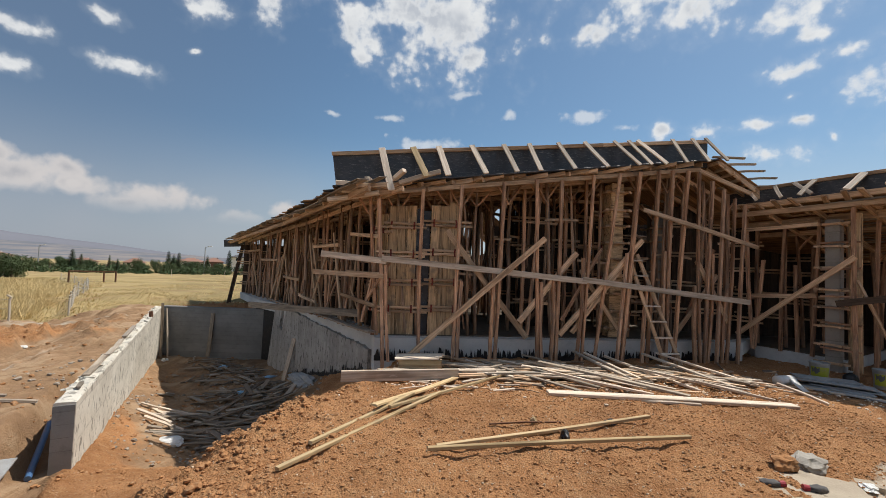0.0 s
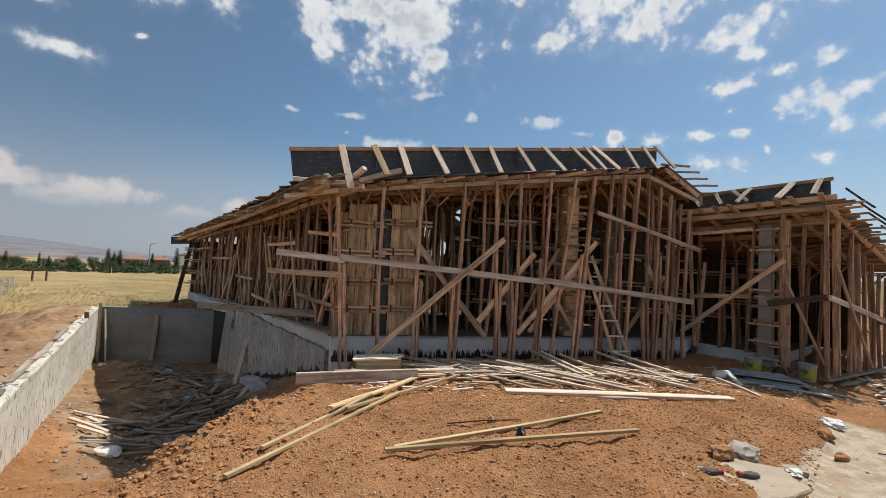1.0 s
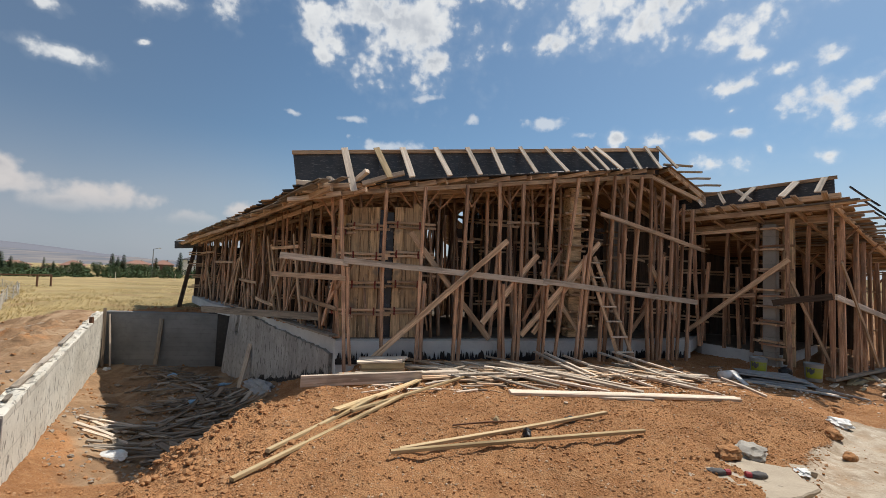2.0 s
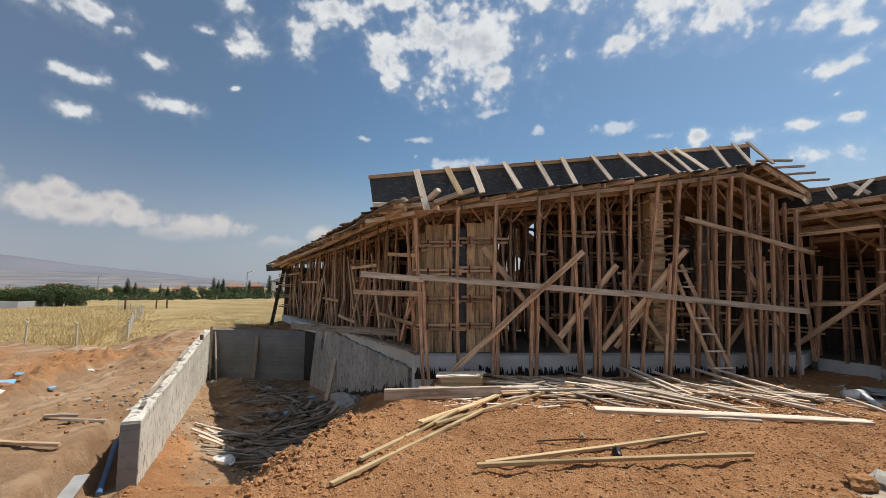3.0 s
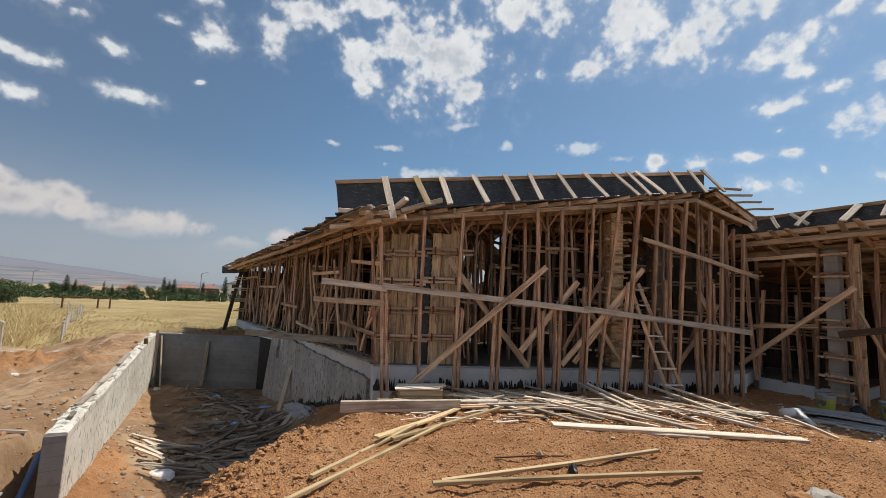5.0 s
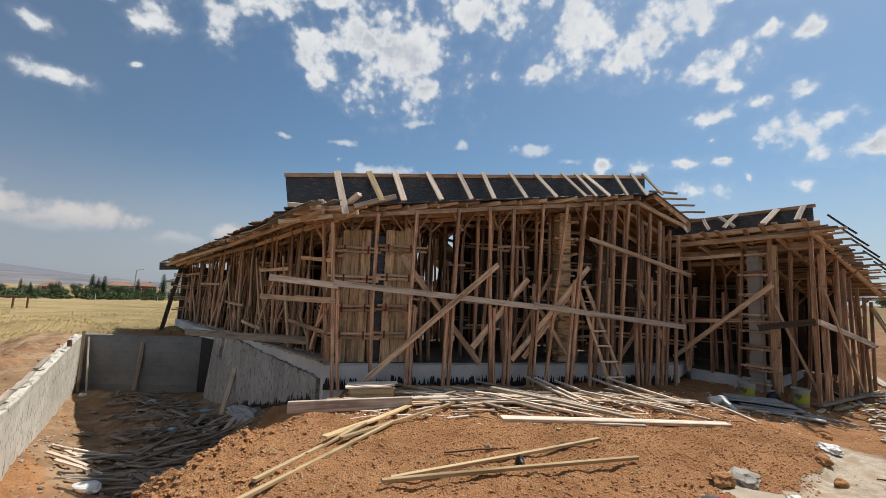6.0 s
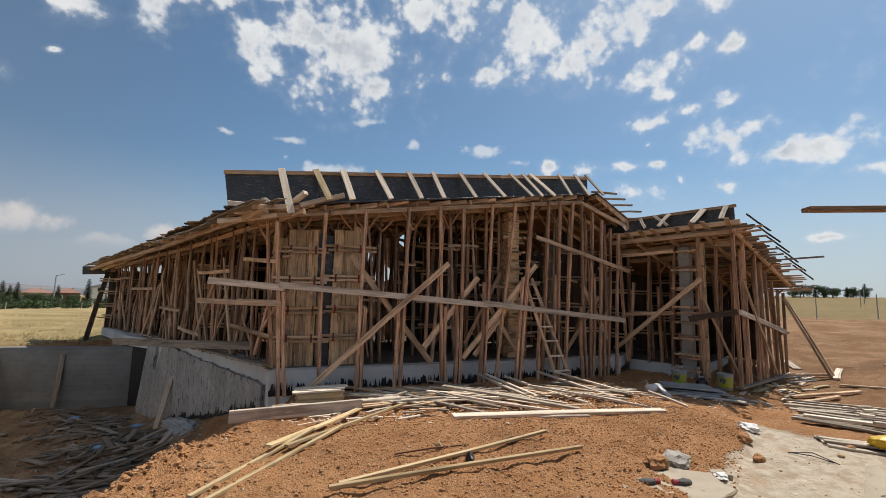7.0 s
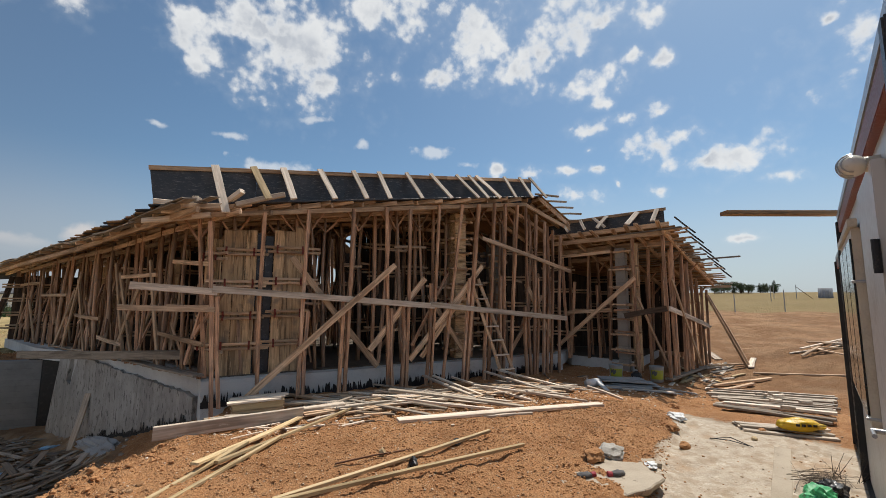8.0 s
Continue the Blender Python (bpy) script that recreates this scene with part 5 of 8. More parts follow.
for off in (0.75, 0.05, -0.55):
    for l0, l1 in ((-0.6, 4.6), (4.4, 9.2), (9.0, 12.4)):
        p, q = left(l0, off, 0), left(l1, off, 0)
        p.z, q.z = deck_left(p.x, p.y) - 0.14 - sag(l0), deck_left(q.x, q.y) - 0.14 - sag(l1)
        beam("ledger", p, q, 0.06, 0.10, WOOD_BEAM, house, rnd=hr)
# short board ends that lie over the front ledger, lapped like shingles
for i in range(19):
    s = -0.95 + i * 0.43 + hr.uniform(-0.06, 0.06)
    if s > 6.35:
        break
    ln = hr.uniform(0.5, 0.85)
    p, q = front(s, -0.02, 0), front(s + ln, 0.24 + hr.uniform(0.0, 0.10), 0)
    p.z, q.z = deck_left(p.x, p.y) - 0.075, deck_left(q.x, q.y) - 0.02 + hr.uniform(-0.03, 0.03)
    beam("rafter", p, q, 0.05, hr.uniform(0.075, 0.10), WOOD_BEAM, house, rnd=hr)
p, q = edge(6.55, 1.02, 4.16), edge(8.06, 0.92, 3.34)
beam("fascia_board", p, q, 0.03, 0.11, WOOD_BEAM, house, rnd=hr)
p, q = edge(6.5, 0.7, 4.10), edge(8.0, 0.7, 3.30)
beam("ledger", p, q, 0.05, 0.09, WOOD_BEAM, house, rnd=hr)
for k in range(9):
    f = k / 8
    a = AP.lerp(RR, f) + Vector((-U.x * 0.05, 0.10, -0.06))
    beam("rafter", a + Vector((0.0, 0.9, 0.02)), a + Vector((0.03, -0.12 - hr.uniform(0, 0.12), 0.0)), 0.05, 0.07, WOOD_BEAM, house, rnd=hr)
# thick fresh blocks that stick out at the left front corner
for s0, o0, z0, s1, o1, z1 in ((-0.95, 1.05, 3.24, -0.45, 0.95, 3.28), (-0.42, 1.1, 3.34, -0.20, 0.6, 3.26), (-0.85, 0.98, 3.13, -0.35, 0.9, 3.16), (-1.1, 0.75, 2.98, -0.2, 1.0, 3.12),
                               (-0.1, 0.9, 3.24, 0.22, 1.25, 3.50), (0.15, 1.1, 3.30, 0.85, 1.25, 3.52)):
    beam("block", edge(s0, o0, z0), edge(s1, o1, z1), 0.105, 0.085, WOOD_PALE, house, rnd=hr)
# grey eave boards along the left edge, thin and ragged, in layers
for i in range(110):
    l = -0.9 + i * 0.118 + hr.uniform(-0.1, 0.1)
    off = 0.86 + hr.uniform(-0.30, 0.08)
    ln = min(hr.uniform(0.7, 2.4), 12.3 - l)
    if ln < 0.3:
        break
    p, q = left(l, off, 0), left(l + ln, off + hr.uniform(-0.10, 0.06), 0)
    lift = hr.uniform(0.0, 0.06)
    p.z, q.z = deck_left(p.x, p.y) + lift - 0.03 - sag(l), deck_left(q.x, q.y) + lift - 0.03 - sag(l + ln) + hr.uniform(-0.015, 0.02)
    beam("eave_board", p, q, hr.uniform(0.06, 0.17), 0.016, WOOD_GREY if hr.random() < 0.8 else WOOD_PALE, house, up=UP_LEFT, rnd=hr, rough=0.02)
for i in range(14):
    l = -0.4 + i * 0.9
    p, q = left(l, 0.2, 0), left(l, 0.85 + hr.uniform(0, 0.1), 0)
    p.z, q.z = deck_left(p.x, p.y) - 0.05, deck_left(q.x, q.y) - 0.05 - sag(l)
    beam("rafter", p, q, 0.05, 0.08, WOOD_BEAM, house, rnd=hr)
# tails of the rafters on the right slope
for i in range(11):
    f = i * 0.035
    b = RR.lerp(RR + (RB - AP), f) - Vector((U.x, U.y, 0)) * 0.9 + Vector((0, 0, 0.45))
    c = RR.lerp(RR + (RB - AP), f) + Vector((U.x, U.y, 0)) * hr.uniform(0.2, 0.5) + Vector((0, 0, hr.uniform(0.05, 0.22)))
    beam("rafter_tail", b, c, 0.10, 0.035, WOOD_GREY, house, rnd=hr)
for i in range(7):
    f = i / 6
    p = AP.lerp(RR, f)
    a = p + Vector((-U.x * 0.1, -U.y * 0.1, 0.08))
    c = p + Vector((U.x * hr.uniform(0.35, 0.6), U.y * 0.4 - 0.25, hr.uniform(0.02, 0.10)))
    beam("rafter_tail", a, c, 0.09, 0.035, WOOD_GREY, house, rnd=hr)

# black edge form on the roof, with its batten and raking boards


def edge_deck(s):
    return 3.20 + 0.124 * (s + 0.95)


for i in range(5):
    s0, s1 = -1.06 + i * 1.50, -1.06 + (i + 1) * 1.50 - 0.002
    s1 = min(s1, 6.42)
    verts = []
    for s, dn in ((s0, 0.0), (s1, 0.0)):
        base = edge_deck(s) - 0.02
        lean = 0.10 if s < -1 else 0.0
        for o, z in ((0.85, base), (0.85, base + 0.66 - 0.012 * (s + 1)), (0.83, base + 0.66 - 0.012 * (s + 1)), (0.83, base)):
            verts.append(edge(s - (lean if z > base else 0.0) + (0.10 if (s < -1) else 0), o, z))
    bm = bmesh.new()
    vs = [bm.verts.new(house.matrix_world.inverted() @ v) for v in verts]
    for f in ((0, 1, 2, 3), (7, 6, 5, 4), (0, 4, 5, 1), (1, 5, 6, 2), (2, 6, 7, 3), (3, 7, 4, 0)):
        bm.faces.new([vs[k] for k in f])
    bmesh.ops.recalc_face_normals(bm, faces=bm.faces)
    part("edge_form_panel", bm, FILM_PLY, house, "black film-faced plywood edge form")


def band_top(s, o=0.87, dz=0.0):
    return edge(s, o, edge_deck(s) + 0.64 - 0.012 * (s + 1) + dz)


for s0, s1 in ((-1.06, 1.7), (1.62, 4.1), (4.05, 6.42)):
    beam("top_batten", band_top(s0, 0.885, -0.04), band_top(s1, 0.885, -0.04), 0.025, 0.075, WOOD_BEAM, house, rnd=hr, rough=0.005)
RIBS = [(-0.19, 0.01, 0.13), (0.37, 0.61, 0.12), (0.84, 0.99, 0.12), (1.46, 1.67, 0.11), (2.07, 2.24, 0.10), (2.57, 2.69, 0.10), (3.15, 3.35, 0.09), (3.69, 4.00, 0.09),
        (4.30, 4.65, 0.08), (4.61, 4.89, 0.08), (4.80, 5.20, 0.09), (5.56, 5.63, 0.09), (6.0, 6.1, 0.09), (6.3, 6.5, 0.08)]
for k, (s0, s1, w) in enumerate(RIBS):
    a = band_top(s0, 0.93, 0.02)
    low = -0.16 if k == 0 else 0.05
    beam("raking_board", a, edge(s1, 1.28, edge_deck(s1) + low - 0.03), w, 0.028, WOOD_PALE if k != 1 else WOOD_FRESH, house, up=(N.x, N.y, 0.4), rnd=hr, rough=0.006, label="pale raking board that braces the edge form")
# dark panel that hangs out at the far end of the left eave
beam("edge_form_panel", (-10.58, 20.2, 2.58), (-9.2, 20.2, 2.66), 0.03, 0.34, FILM_PLY, house, rnd=hr, rough=0.004, label="black film-faced plywood edge form")
prop((-9.55, 18.85, -0.3), (-9.05, 18.95, 2.5), w=0.15, mat=WOOD_DARK)

# ---- the side wing ----
annex = thing("wing_formwork", (WD.x, WD.y, 0.0), "unfinished side wing under timber roof formwork with jutting rafters", "building")
wr = random.Random(33)


def wing_prop(p0, p1, w=None, mat=WOOD_PROP):
    w = w or wr.uniform(0.075, 0.10)
    return beam("prop", p0, p1, w, w * 0.85, mat, annex, up=(UW.x, UW.y, 0), rnd=wr, rough=0.03)


# outer props on the front: foot s, head s, head z, offset
for s0, s1, z1, off in ((0.12, 0.30, 2.3, -0.45), (0.62, 0.70, 3.02, -0.50), (1.2, 1.34, 3.2, -0.45), (2.02, 1.98, 3.42, 0.0), (2.68, 2.66, 3.5, 0.0), (0.2, 0.05, 3.3, -0.2), (0.9, 0.86, 2.2, -0.6)):
    p = wing(s1, off, 0)
    wing_prop(wing(s0, off, 0.0 if off >= -0.1 else 0.24), wing(s1, off, min(z1, wing_deck(p.x, p.y) - 0.05)), 0.078)
# right side: foot t, head t, head z
for t0, t1, z1 in ((0.02, 0.0, 3.5), (0.37, 0.54, 3.26), (0.55, 0.50, 3.3), (1.08, 1.18, 2.96), (1.30, 1.22, 2.9), (1.62, 1.60, 2.70), (1.97, 1.90, 2.45), (2.42, 2.30, 2.28), (2.81, 2.76, 2.1), (3.1, 3.2, 2.0)):
    wing_prop(wing_side(t0, 0.0, 0.0), wing_side(t1, 0.0, min(z1 + 0.1, wing_deck(*wing_side(t1, 0, 0).xy) - 0.05)), 0.075)
for i in range(6):
    for j in range(7):
        p = wing(0.1 + i * 0.52 + wr.uniform(-0.15, 0.15), -0.9 - j * 0.55 + wr.uniform(-0.15, 0.15), 0.24)
        if wr.random() < 0.12:
            continue
        q = p + Vector((wr.uniform(-0.12, 0.12), wr.uniform(-0.1, 0.1), 0))
        q.z = wing_deck(q.x, q.y) - 0.10
        wing_prop(p - Vector((0, 0, 0.24)), q, wr.uniform(0.065, 0.09))
        if wr.random() < 0.6:
            k = wr.choice((-1, 1))
            beam("head_strut", q - Vector((0, 0, 0.4)), q + Vector((UW.x * 0.3 * k, UW.y * 0.3 * k, -0.02)), 0.05, 0.04, WOOD_PROP, annex, rnd=wr)
column(annex, *wing(1.58, -0.40, 0).xy, 0.0, 3.15, 0.24, UW)
for k in range(4):
    p = wing(1.86 + k * 0.05, -0.32 + 0.03 * k, 0.1)
    beam("form_board", p, p + Vector((0, 0, 2.95 + 0.06 * k)), 0.09, 0.03, WOOD_PANEL, annex, up=(NW.x, NW.y, 0), rnd=wr)
for z in (0.5, 1.02, 1.55, 2.1, 2.65):
    beam("waler", wing(1.42, -0.20, z), wing(2.04, -0.20, z + wr.uniform(-0.05, 0.05)), 0.045, 0.04, WOOD_PROP, annex, rnd=wr)
# dark panels added inside the wing to deepen its shade
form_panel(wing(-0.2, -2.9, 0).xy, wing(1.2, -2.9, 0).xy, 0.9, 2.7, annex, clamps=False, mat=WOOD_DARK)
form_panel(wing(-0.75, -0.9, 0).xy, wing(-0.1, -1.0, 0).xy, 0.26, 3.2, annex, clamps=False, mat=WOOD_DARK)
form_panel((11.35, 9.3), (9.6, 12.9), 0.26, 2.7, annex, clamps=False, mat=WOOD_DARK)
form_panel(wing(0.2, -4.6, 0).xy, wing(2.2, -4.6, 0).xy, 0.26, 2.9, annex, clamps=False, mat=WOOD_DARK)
# braces
for a, b, w in ((wing(2.02, 0.05, 2.35), wing(-0.05, 0.0, 0.55), 0.10), (wing(2.70, 0.08, 1.62), wing(1.75, 0.10, 1.42), 0.13), (wing(2.05, 0.05, 1.9), wing(2.55, -0.5, 0.2), 0.05),
                (wing(1.0, -0.6, 1.5), wing(2.0, -0.6, 1.5), 0.09), (wing(0.0, -0.35, 1.45), wing(1.3, -0.35, 1.55), 0.09), (wing(0.1, -0.1, 3.0), wing(1.4, -0.1, 3.05), 0.08)):
    beam("diagonal_brace", a, b, 0.04, w, WOOD_DARK if w > 0.12 else WOOD_BEAM, annex, rnd=wr)
beam("rail", wing_side(-0.05, 0.08, 1.62), wing_side(2.9, 0.08, 1.10), 0.04, 0.11, WOOD_PALE, annex, rnd=wr)
beam("diagonal_brace", wing_side(0.15, 0.10, 2.3), wing_side(1.9, 0.12, 0.15), 0.035, 0.08, WOOD_BEAM, annex, rnd=wr)
beam("sole_board", wing_side(-0.1, 0.0, 0.02), wing_side(3.3, 0.05, 0.02), 0.16, 0.05, WOOD_GREY, annex, rnd=wr)
# raking shores at the far end
for dx in (0.0, 0.12):
    beam("raking_shore", wing_side(3.0 + dx, 0.05, 1.95), (11.55 + dx, 7.85, gz_at(11.55, 7.85) - 0.05), 0.08, 0.055, WOOD_BEAM, annex, rnd=wr)
beam("rail", wing_side(2.6, 0.05, 1.05), wing_side(3.6, -0.05, 1.05), 0.05, 0.05, WOOD_LITTER, annex, rnd=wr)
# boards of the roof, from the front edge backwards
run = P3 - P2
for i in range(27):
    f = (i + 0.3) / 27
    a, b = P1.lerp(P1 + run, f), P2.lerp(P3, f)
    way = (b - a).normalized()
    b = b + way * wr.uniform(-0.02, 0.12)
    a = a - way * 1.0
    a.z, b.z = wing_deck(a.x, a.y) + 0.02, wing_deck(b.x, b.y) + 0.02
    mid = a.lerp(b, 0.47)
    beam("deck_board", a, mid, 0.165, 0.024, WOOD_DECK, annex, up=UP_WING, rnd=wr, rough=0.006)
    beam("deck_board", mid, b, 0.165, 0.024, WOOD_DECK, annex, up=UP_WING, rnd=wr, rough=0.006)
for i in range(25):
    t = -0.18 + i * 0.178 + wr.uniform(-0.03, 0.03)
    stick = wr.uniform(0.28, 0.62) if i != 11 else 1.15
    p, q = wing_side(t, -1.9, 0), wing_side(t + wr.uniform(-0.04, 0.04), stick, 0)
    p.z, q.z = wing_deck(p.x, p.y) - 0.04, wing_deck(p.x, p.y) + 0.03 + wr.uniform(-0.03, 0.05)
    beam("rafter", p, q, 0.085, 0.035, WOOD_GREY if wr.random() < 0.6 else WOOD_BEAM, annex, rnd=wr)
for i in range(6):
    t = 0.1 + i * 0.62
    p, q = wing_side(t, 0.25, 0), wing_side(t + 0.42, 0.55, 0)
    p.z, q.z = wing_deck(p.x, p.y) + 0.28, wing_deck(q.x, q.y) + 0.02
    beam("strap", p, q, 0.03, 0.03, STEEL_DARK, annex, rnd=wr)
for off in (0.06, -0.55, -1.3, -2.1):
    p, q = wing_side(-0.15, off, 0), wing_side(3.7, off, 0)
    p.z, q.z = wing_deck(p.x, p.y) - 0.12, wing_deck(q.x, q.y) - 0.12
    beam("ledger", p, q, 0.06, 0.10, WOOD_BEAM, annex, rnd=wr)
for off, dz in ((0.06, -0.12), (-0.5, -0.14), (0.16, 0.02), (-1.2, -0.12)):
    p, q = wing(-0.1, off, 0), wing(2.85, off, 0)
    p.z, q.z = wing_deck(p.x, p.y) + dz, wing_deck(q.x, q.y) + dz
    beam("ledger", p, q, 0.06, 0.11, WOOD_BEAM, annex, rnd=wr)
for i in range(8):
    s = 0.1 + i * 0.36
    p, q = wing(s, -0.4, 0), wing(s + wr.uniform(-0.1, 0.1), 0.35 + wr.uniform(0, 0.15), 0)
    p.z, q.z = wing_deck(p.x, p.y) - 0.05, wing_deck(q.x, q.y) - 0.03
    beam("rafter", p, q, 0.09, 0.04, WOOD_BEAM, annex, rnd=wr)
# black edge form and raking boards
for s0, s1 in ((-0.2, 1.28), (1.282, 2.78)):
    m = annex.matrix_world.inverted() @ along(wing(s0, 0.12, wing_deck(*wing(s0, 0.12, 0).xy) + 0.02), wing(s1, 0.12, wing_deck(*wing(s1, 0.12, 0).xy) + 0.02))
    bm = bmesh.new()
    box_bm(bm, (0, -0.012, 0.0), (1.48, 0.012, 0.40), 0.003)
    bmesh.ops.transform(bm, matrix=m, verts=bm.verts)
    part("edge_form_panel", bm, FILM_PLY, annex, "black film-faced plywood edge form")
p, q = wing(-0.2, 0.15, 0), wing(2.8, 0.15, 0)
beam("top_batten", (p.x, p.y, wing_deck(p.x, p.y) + 0.39), (q.x, q.y, wing_deck(q.x, q.y) + 0.39), 0.03, 0.07, WOOD_BEAM, annex, rnd=wr)
for s0, s1, w in ((0.25, 0.55, 0.06), (0.75, 1.0, 0.07), (1.45, 1.30, 0.09), (2.18, 2.02, 0.12), (2.62, 2.58, 0.10), (1.1, 1.5, 0.07)):
    a, b = wing(s0, 0.17, 0), wing(s1, 0.52, 0)
    beam("raking_board", (a.x, a.y, wing_deck(a.x, a.y) + 0.40), (b.x, b.y, wing_deck(b.x, b.y) - 0.04), w, 0.028, WOOD_PALE, annex, up=(NW.x, NW.y, 0.4), rnd=wr, label="pale raking board that braces the edge form")

# ---- ladder ----
ladder = thing("ladder", front(6.1, 0.3, 0.05), "home-made timber ladder leaning among the props", "ladder")
for s0, s1 in ((5.74, 5.13), (6.10, 5.34)):
    beam("rail", front(s0, 0.58, 0.02), front(s1, 0.18, 2.28), 0.045, 0.075, WOOD_BEAM, ladder, rnd=wr)
for k in range(7):
    f = 0.10 + k * 0.14
    a, b = front(5.74, 0.58, 0.02).lerp(front(5.13, 0.18, 2.28), f), front(6.10, 0.58, 0.02).lerp(front(5.34, 0.18, 2.28), f)
    beam("rung", a - Vector((0.03, 0.03, 0)), b + Vector((0.03, -0.03, 0)), 0.07, 0.03, WOOD_PALE, ladder, rnd=wr)

# ---- loose timber ----
lr = random.Random(44)


def board(p0, p1, w, t, mat, label, group="loose boards", category="plank", lift=None, name="plank"):
    """A loose board lying between two plan points, on the ground unless lifts are given."""
    lift = lift or (0.0, 0.0)
    wd = (W1 - W0).normalized()
    if "pit" in label:
        for q in (p0, p1):
            if (q[0] - W0.x) * -wd.y + (q[1] - W0.y) * wd.x > -0.12:
                return None
    a = Vector((p0[0], p0[1], gz_at(*p0) + t / 2 + lift[0]))
    b = Vector((p1[0], p1[1], gz_at(*p1) + t / 2 + lift[1]))
    mid = (a + b) / 2
    low = gz_at(mid.x, mid.y) + t / 2 - mid.z
    if low > 0:
        a.z += low
        b.z += low
    return tagged(beam(name, a, b, w, t, mat, rnd=lr, rough=0.012), label, category, group)


FRESH = "fresh pale yellow sawn batten lying on the soil mound"
for p0, p1, w, t, lift in (((-1.18, 3.22), (0.05, 5.35), 0.042, 0.03, (0.01, 0.04)), ((-0.50, 4.60), (1.36, 7.45), 0.042, 0.03, (0.05, 0.03)), ((-1.09, 3.72), (-0.28, 5.10), 0.045, 0.028, (0.01, 0.06)),
                           ((-0.66, 4.50), (0.30, 6.80), 0.085, 0.024, (0.07, 0.03)), ((0.02, 3.68), (2.34, 4.62), 0.042, 0.03, (0.01, 0.02)), ((-0.06, 3.58), (2.45, 4.05), 0.042, 0.03, (0.05, 0.03))):
    board(p0, p1, w, t, WOOD_FRESH, FRESH, "fresh battens", "batten", lift, "batten")
GREYB = "weathered grey-brown board lying on the ground before the house"
board((1.55, 5.86), (4.86, 5.68), 0.17, 0.04, WOOD_PALE, "long pale cement-stained board lying on the soil", lift=(0.02, 0.01))
board((2.75, 5.75), (3.5, 5.55), 0.06, 0.03, WOOD_PALE, GREYB)
tagged(beam("timber", (-1.46, 6.42, 0.125), (0.34, 6.86, 0.115), 0.06, 0.17, WOOD_PALE, rnd=lr), "thick squared timber lying at the foot of the house", "timber", "loose boards")
tagged(beam("timber", (-0.9, 6.72, 0.10), (0.98, 7.18, 0.09), 0.12, 0.12, WOOD_PALE, rnd=lr), "thick squared timber lying at the foot of the house", "timber", "loose boards")
board((-1.0, 7.05), (-0.1, 7.3), 0.14, 0.04, WOOD_GREY, GREYB, lift=(0.02, 0.02))
crate = thing("wooden_crate", (-0.3, 7.55, -0.02), "low nailed box of short boards beside the plinth", "crate")
for k, z in enumerate((0.05, 0.155)):
    beam("side", (-0.66, 7.30, z), (0.06, 7.42, z), 0.03, 0.10, WOOD_FRESH if k else WOOD_PANEL, crate, rnd=lr)
    beam("side", (-0.70, 7.70, z), (0.02, 7.82, z), 0.03, 0.10, WOOD_PANEL, crate, rnd=lr)
    beam("end", (-0.67, 7.30, z), (-0.70, 7.70, z), 0.03, 0.10, WOOD_PANEL, crate, rnd=lr)
    beam("end", (0.06, 7.42, z), (0.03, 7.82, z), 0.03, 0.10, WOOD_PANEL, crate, rnd=lr)
for k in range(3):
    beam("slat", (-0.74, 7.32 + k * 0.15, 0.225), (0.02 + 0.05 * k, 7.44 + k * 0.15, 0.23), 0.13, 0.03, WOOD_PALE, crate, rnd=lr)
# scattered boards between mound and house, mostly lying along the front
for i in range(105):
    x = lr.uniform(0.1, 5.2)
    y = 6.90 + abs(lr.gauss(0, 0.5)) + 0.06 * x
    y = min(y, 8.1 + 0.14 * x)
    ang = radians(lr.gauss(3, 15)) if lr.random() < 0.75 else radians(lr.gauss(-38, 12))
    length = lr.uniform(0.25, 2.3)
    dx, dy = math.cos(ang) * length / 2, math.sin(ang) * length / 2
    board((x - dx, y - dy), (x + dx, y + dy), lr.uniform(0.03, 0.10), lr.uniform(0.015, 0.03), lr.choice((WOOD_PALE, WOOD_BEAM, WOOD_GREY, WOOD_PALE, WOOD_BEAM)), GREYB if length > 0.9 else "short pale offcut lying on the ground before the house", "loose boards" if length > 0.9 else "loose offcuts", "plank" if length > 0.9 else "offcut", (lr.uniform(0, 0.09), lr.uniform(0, 0.09)), "plank" if length > 0.9 else "offcut")
# long slender timbers fanning out to the right
for p0, p1, w in (((2.75, 8.5), (3.32, 6.97), 0.08), ((2.95, 8.45), (3.62, 6.90), 0.06), ((4.2, 8.6), (4.90, 6.91), 0.08), ((4.55, 8.7), (5.48, 7.17), 0.06), ((3.3, 8.3), (4.2, 6.7), 0.05), ((1.79, 7.44), (3.69, 6.11), 0.11),
                  ((1.8, 6.85), (3.2, 6.2), 0.05), ((3.3, 7.2), (5.0, 6.7), 0.06), ((3.9, 6.35), (5.0, 6.2), 0.05), ((5.3, 6.55), (5.75, 6.15), 0.08)):
    board(p0, p1, w, 0.035, WOOD_PALE if w < 0.1 else WOOD_GREY, GREYB, lift=(0.22, 0.02))
# sheets stacked at the foot of the wing
for k in range(6):
    dx, dy = lr.uniform(-0.18, 0.18), lr.uniform(-0.10, 0.10)
    board((6.60 + dx, 7.62 + dy), (7.45 + dx, 7.16 + dy + lr.uniform(-0.12, 0.12)), lr.uniform(0.30, 0.45), 0.018, FORM_GREY, "flat grey form sheet stacked on the ground by the wing", "form sheets", "sheet", (0.01 + 0.02 * k, 0.01 + 0.02 * k), "form_sheet")
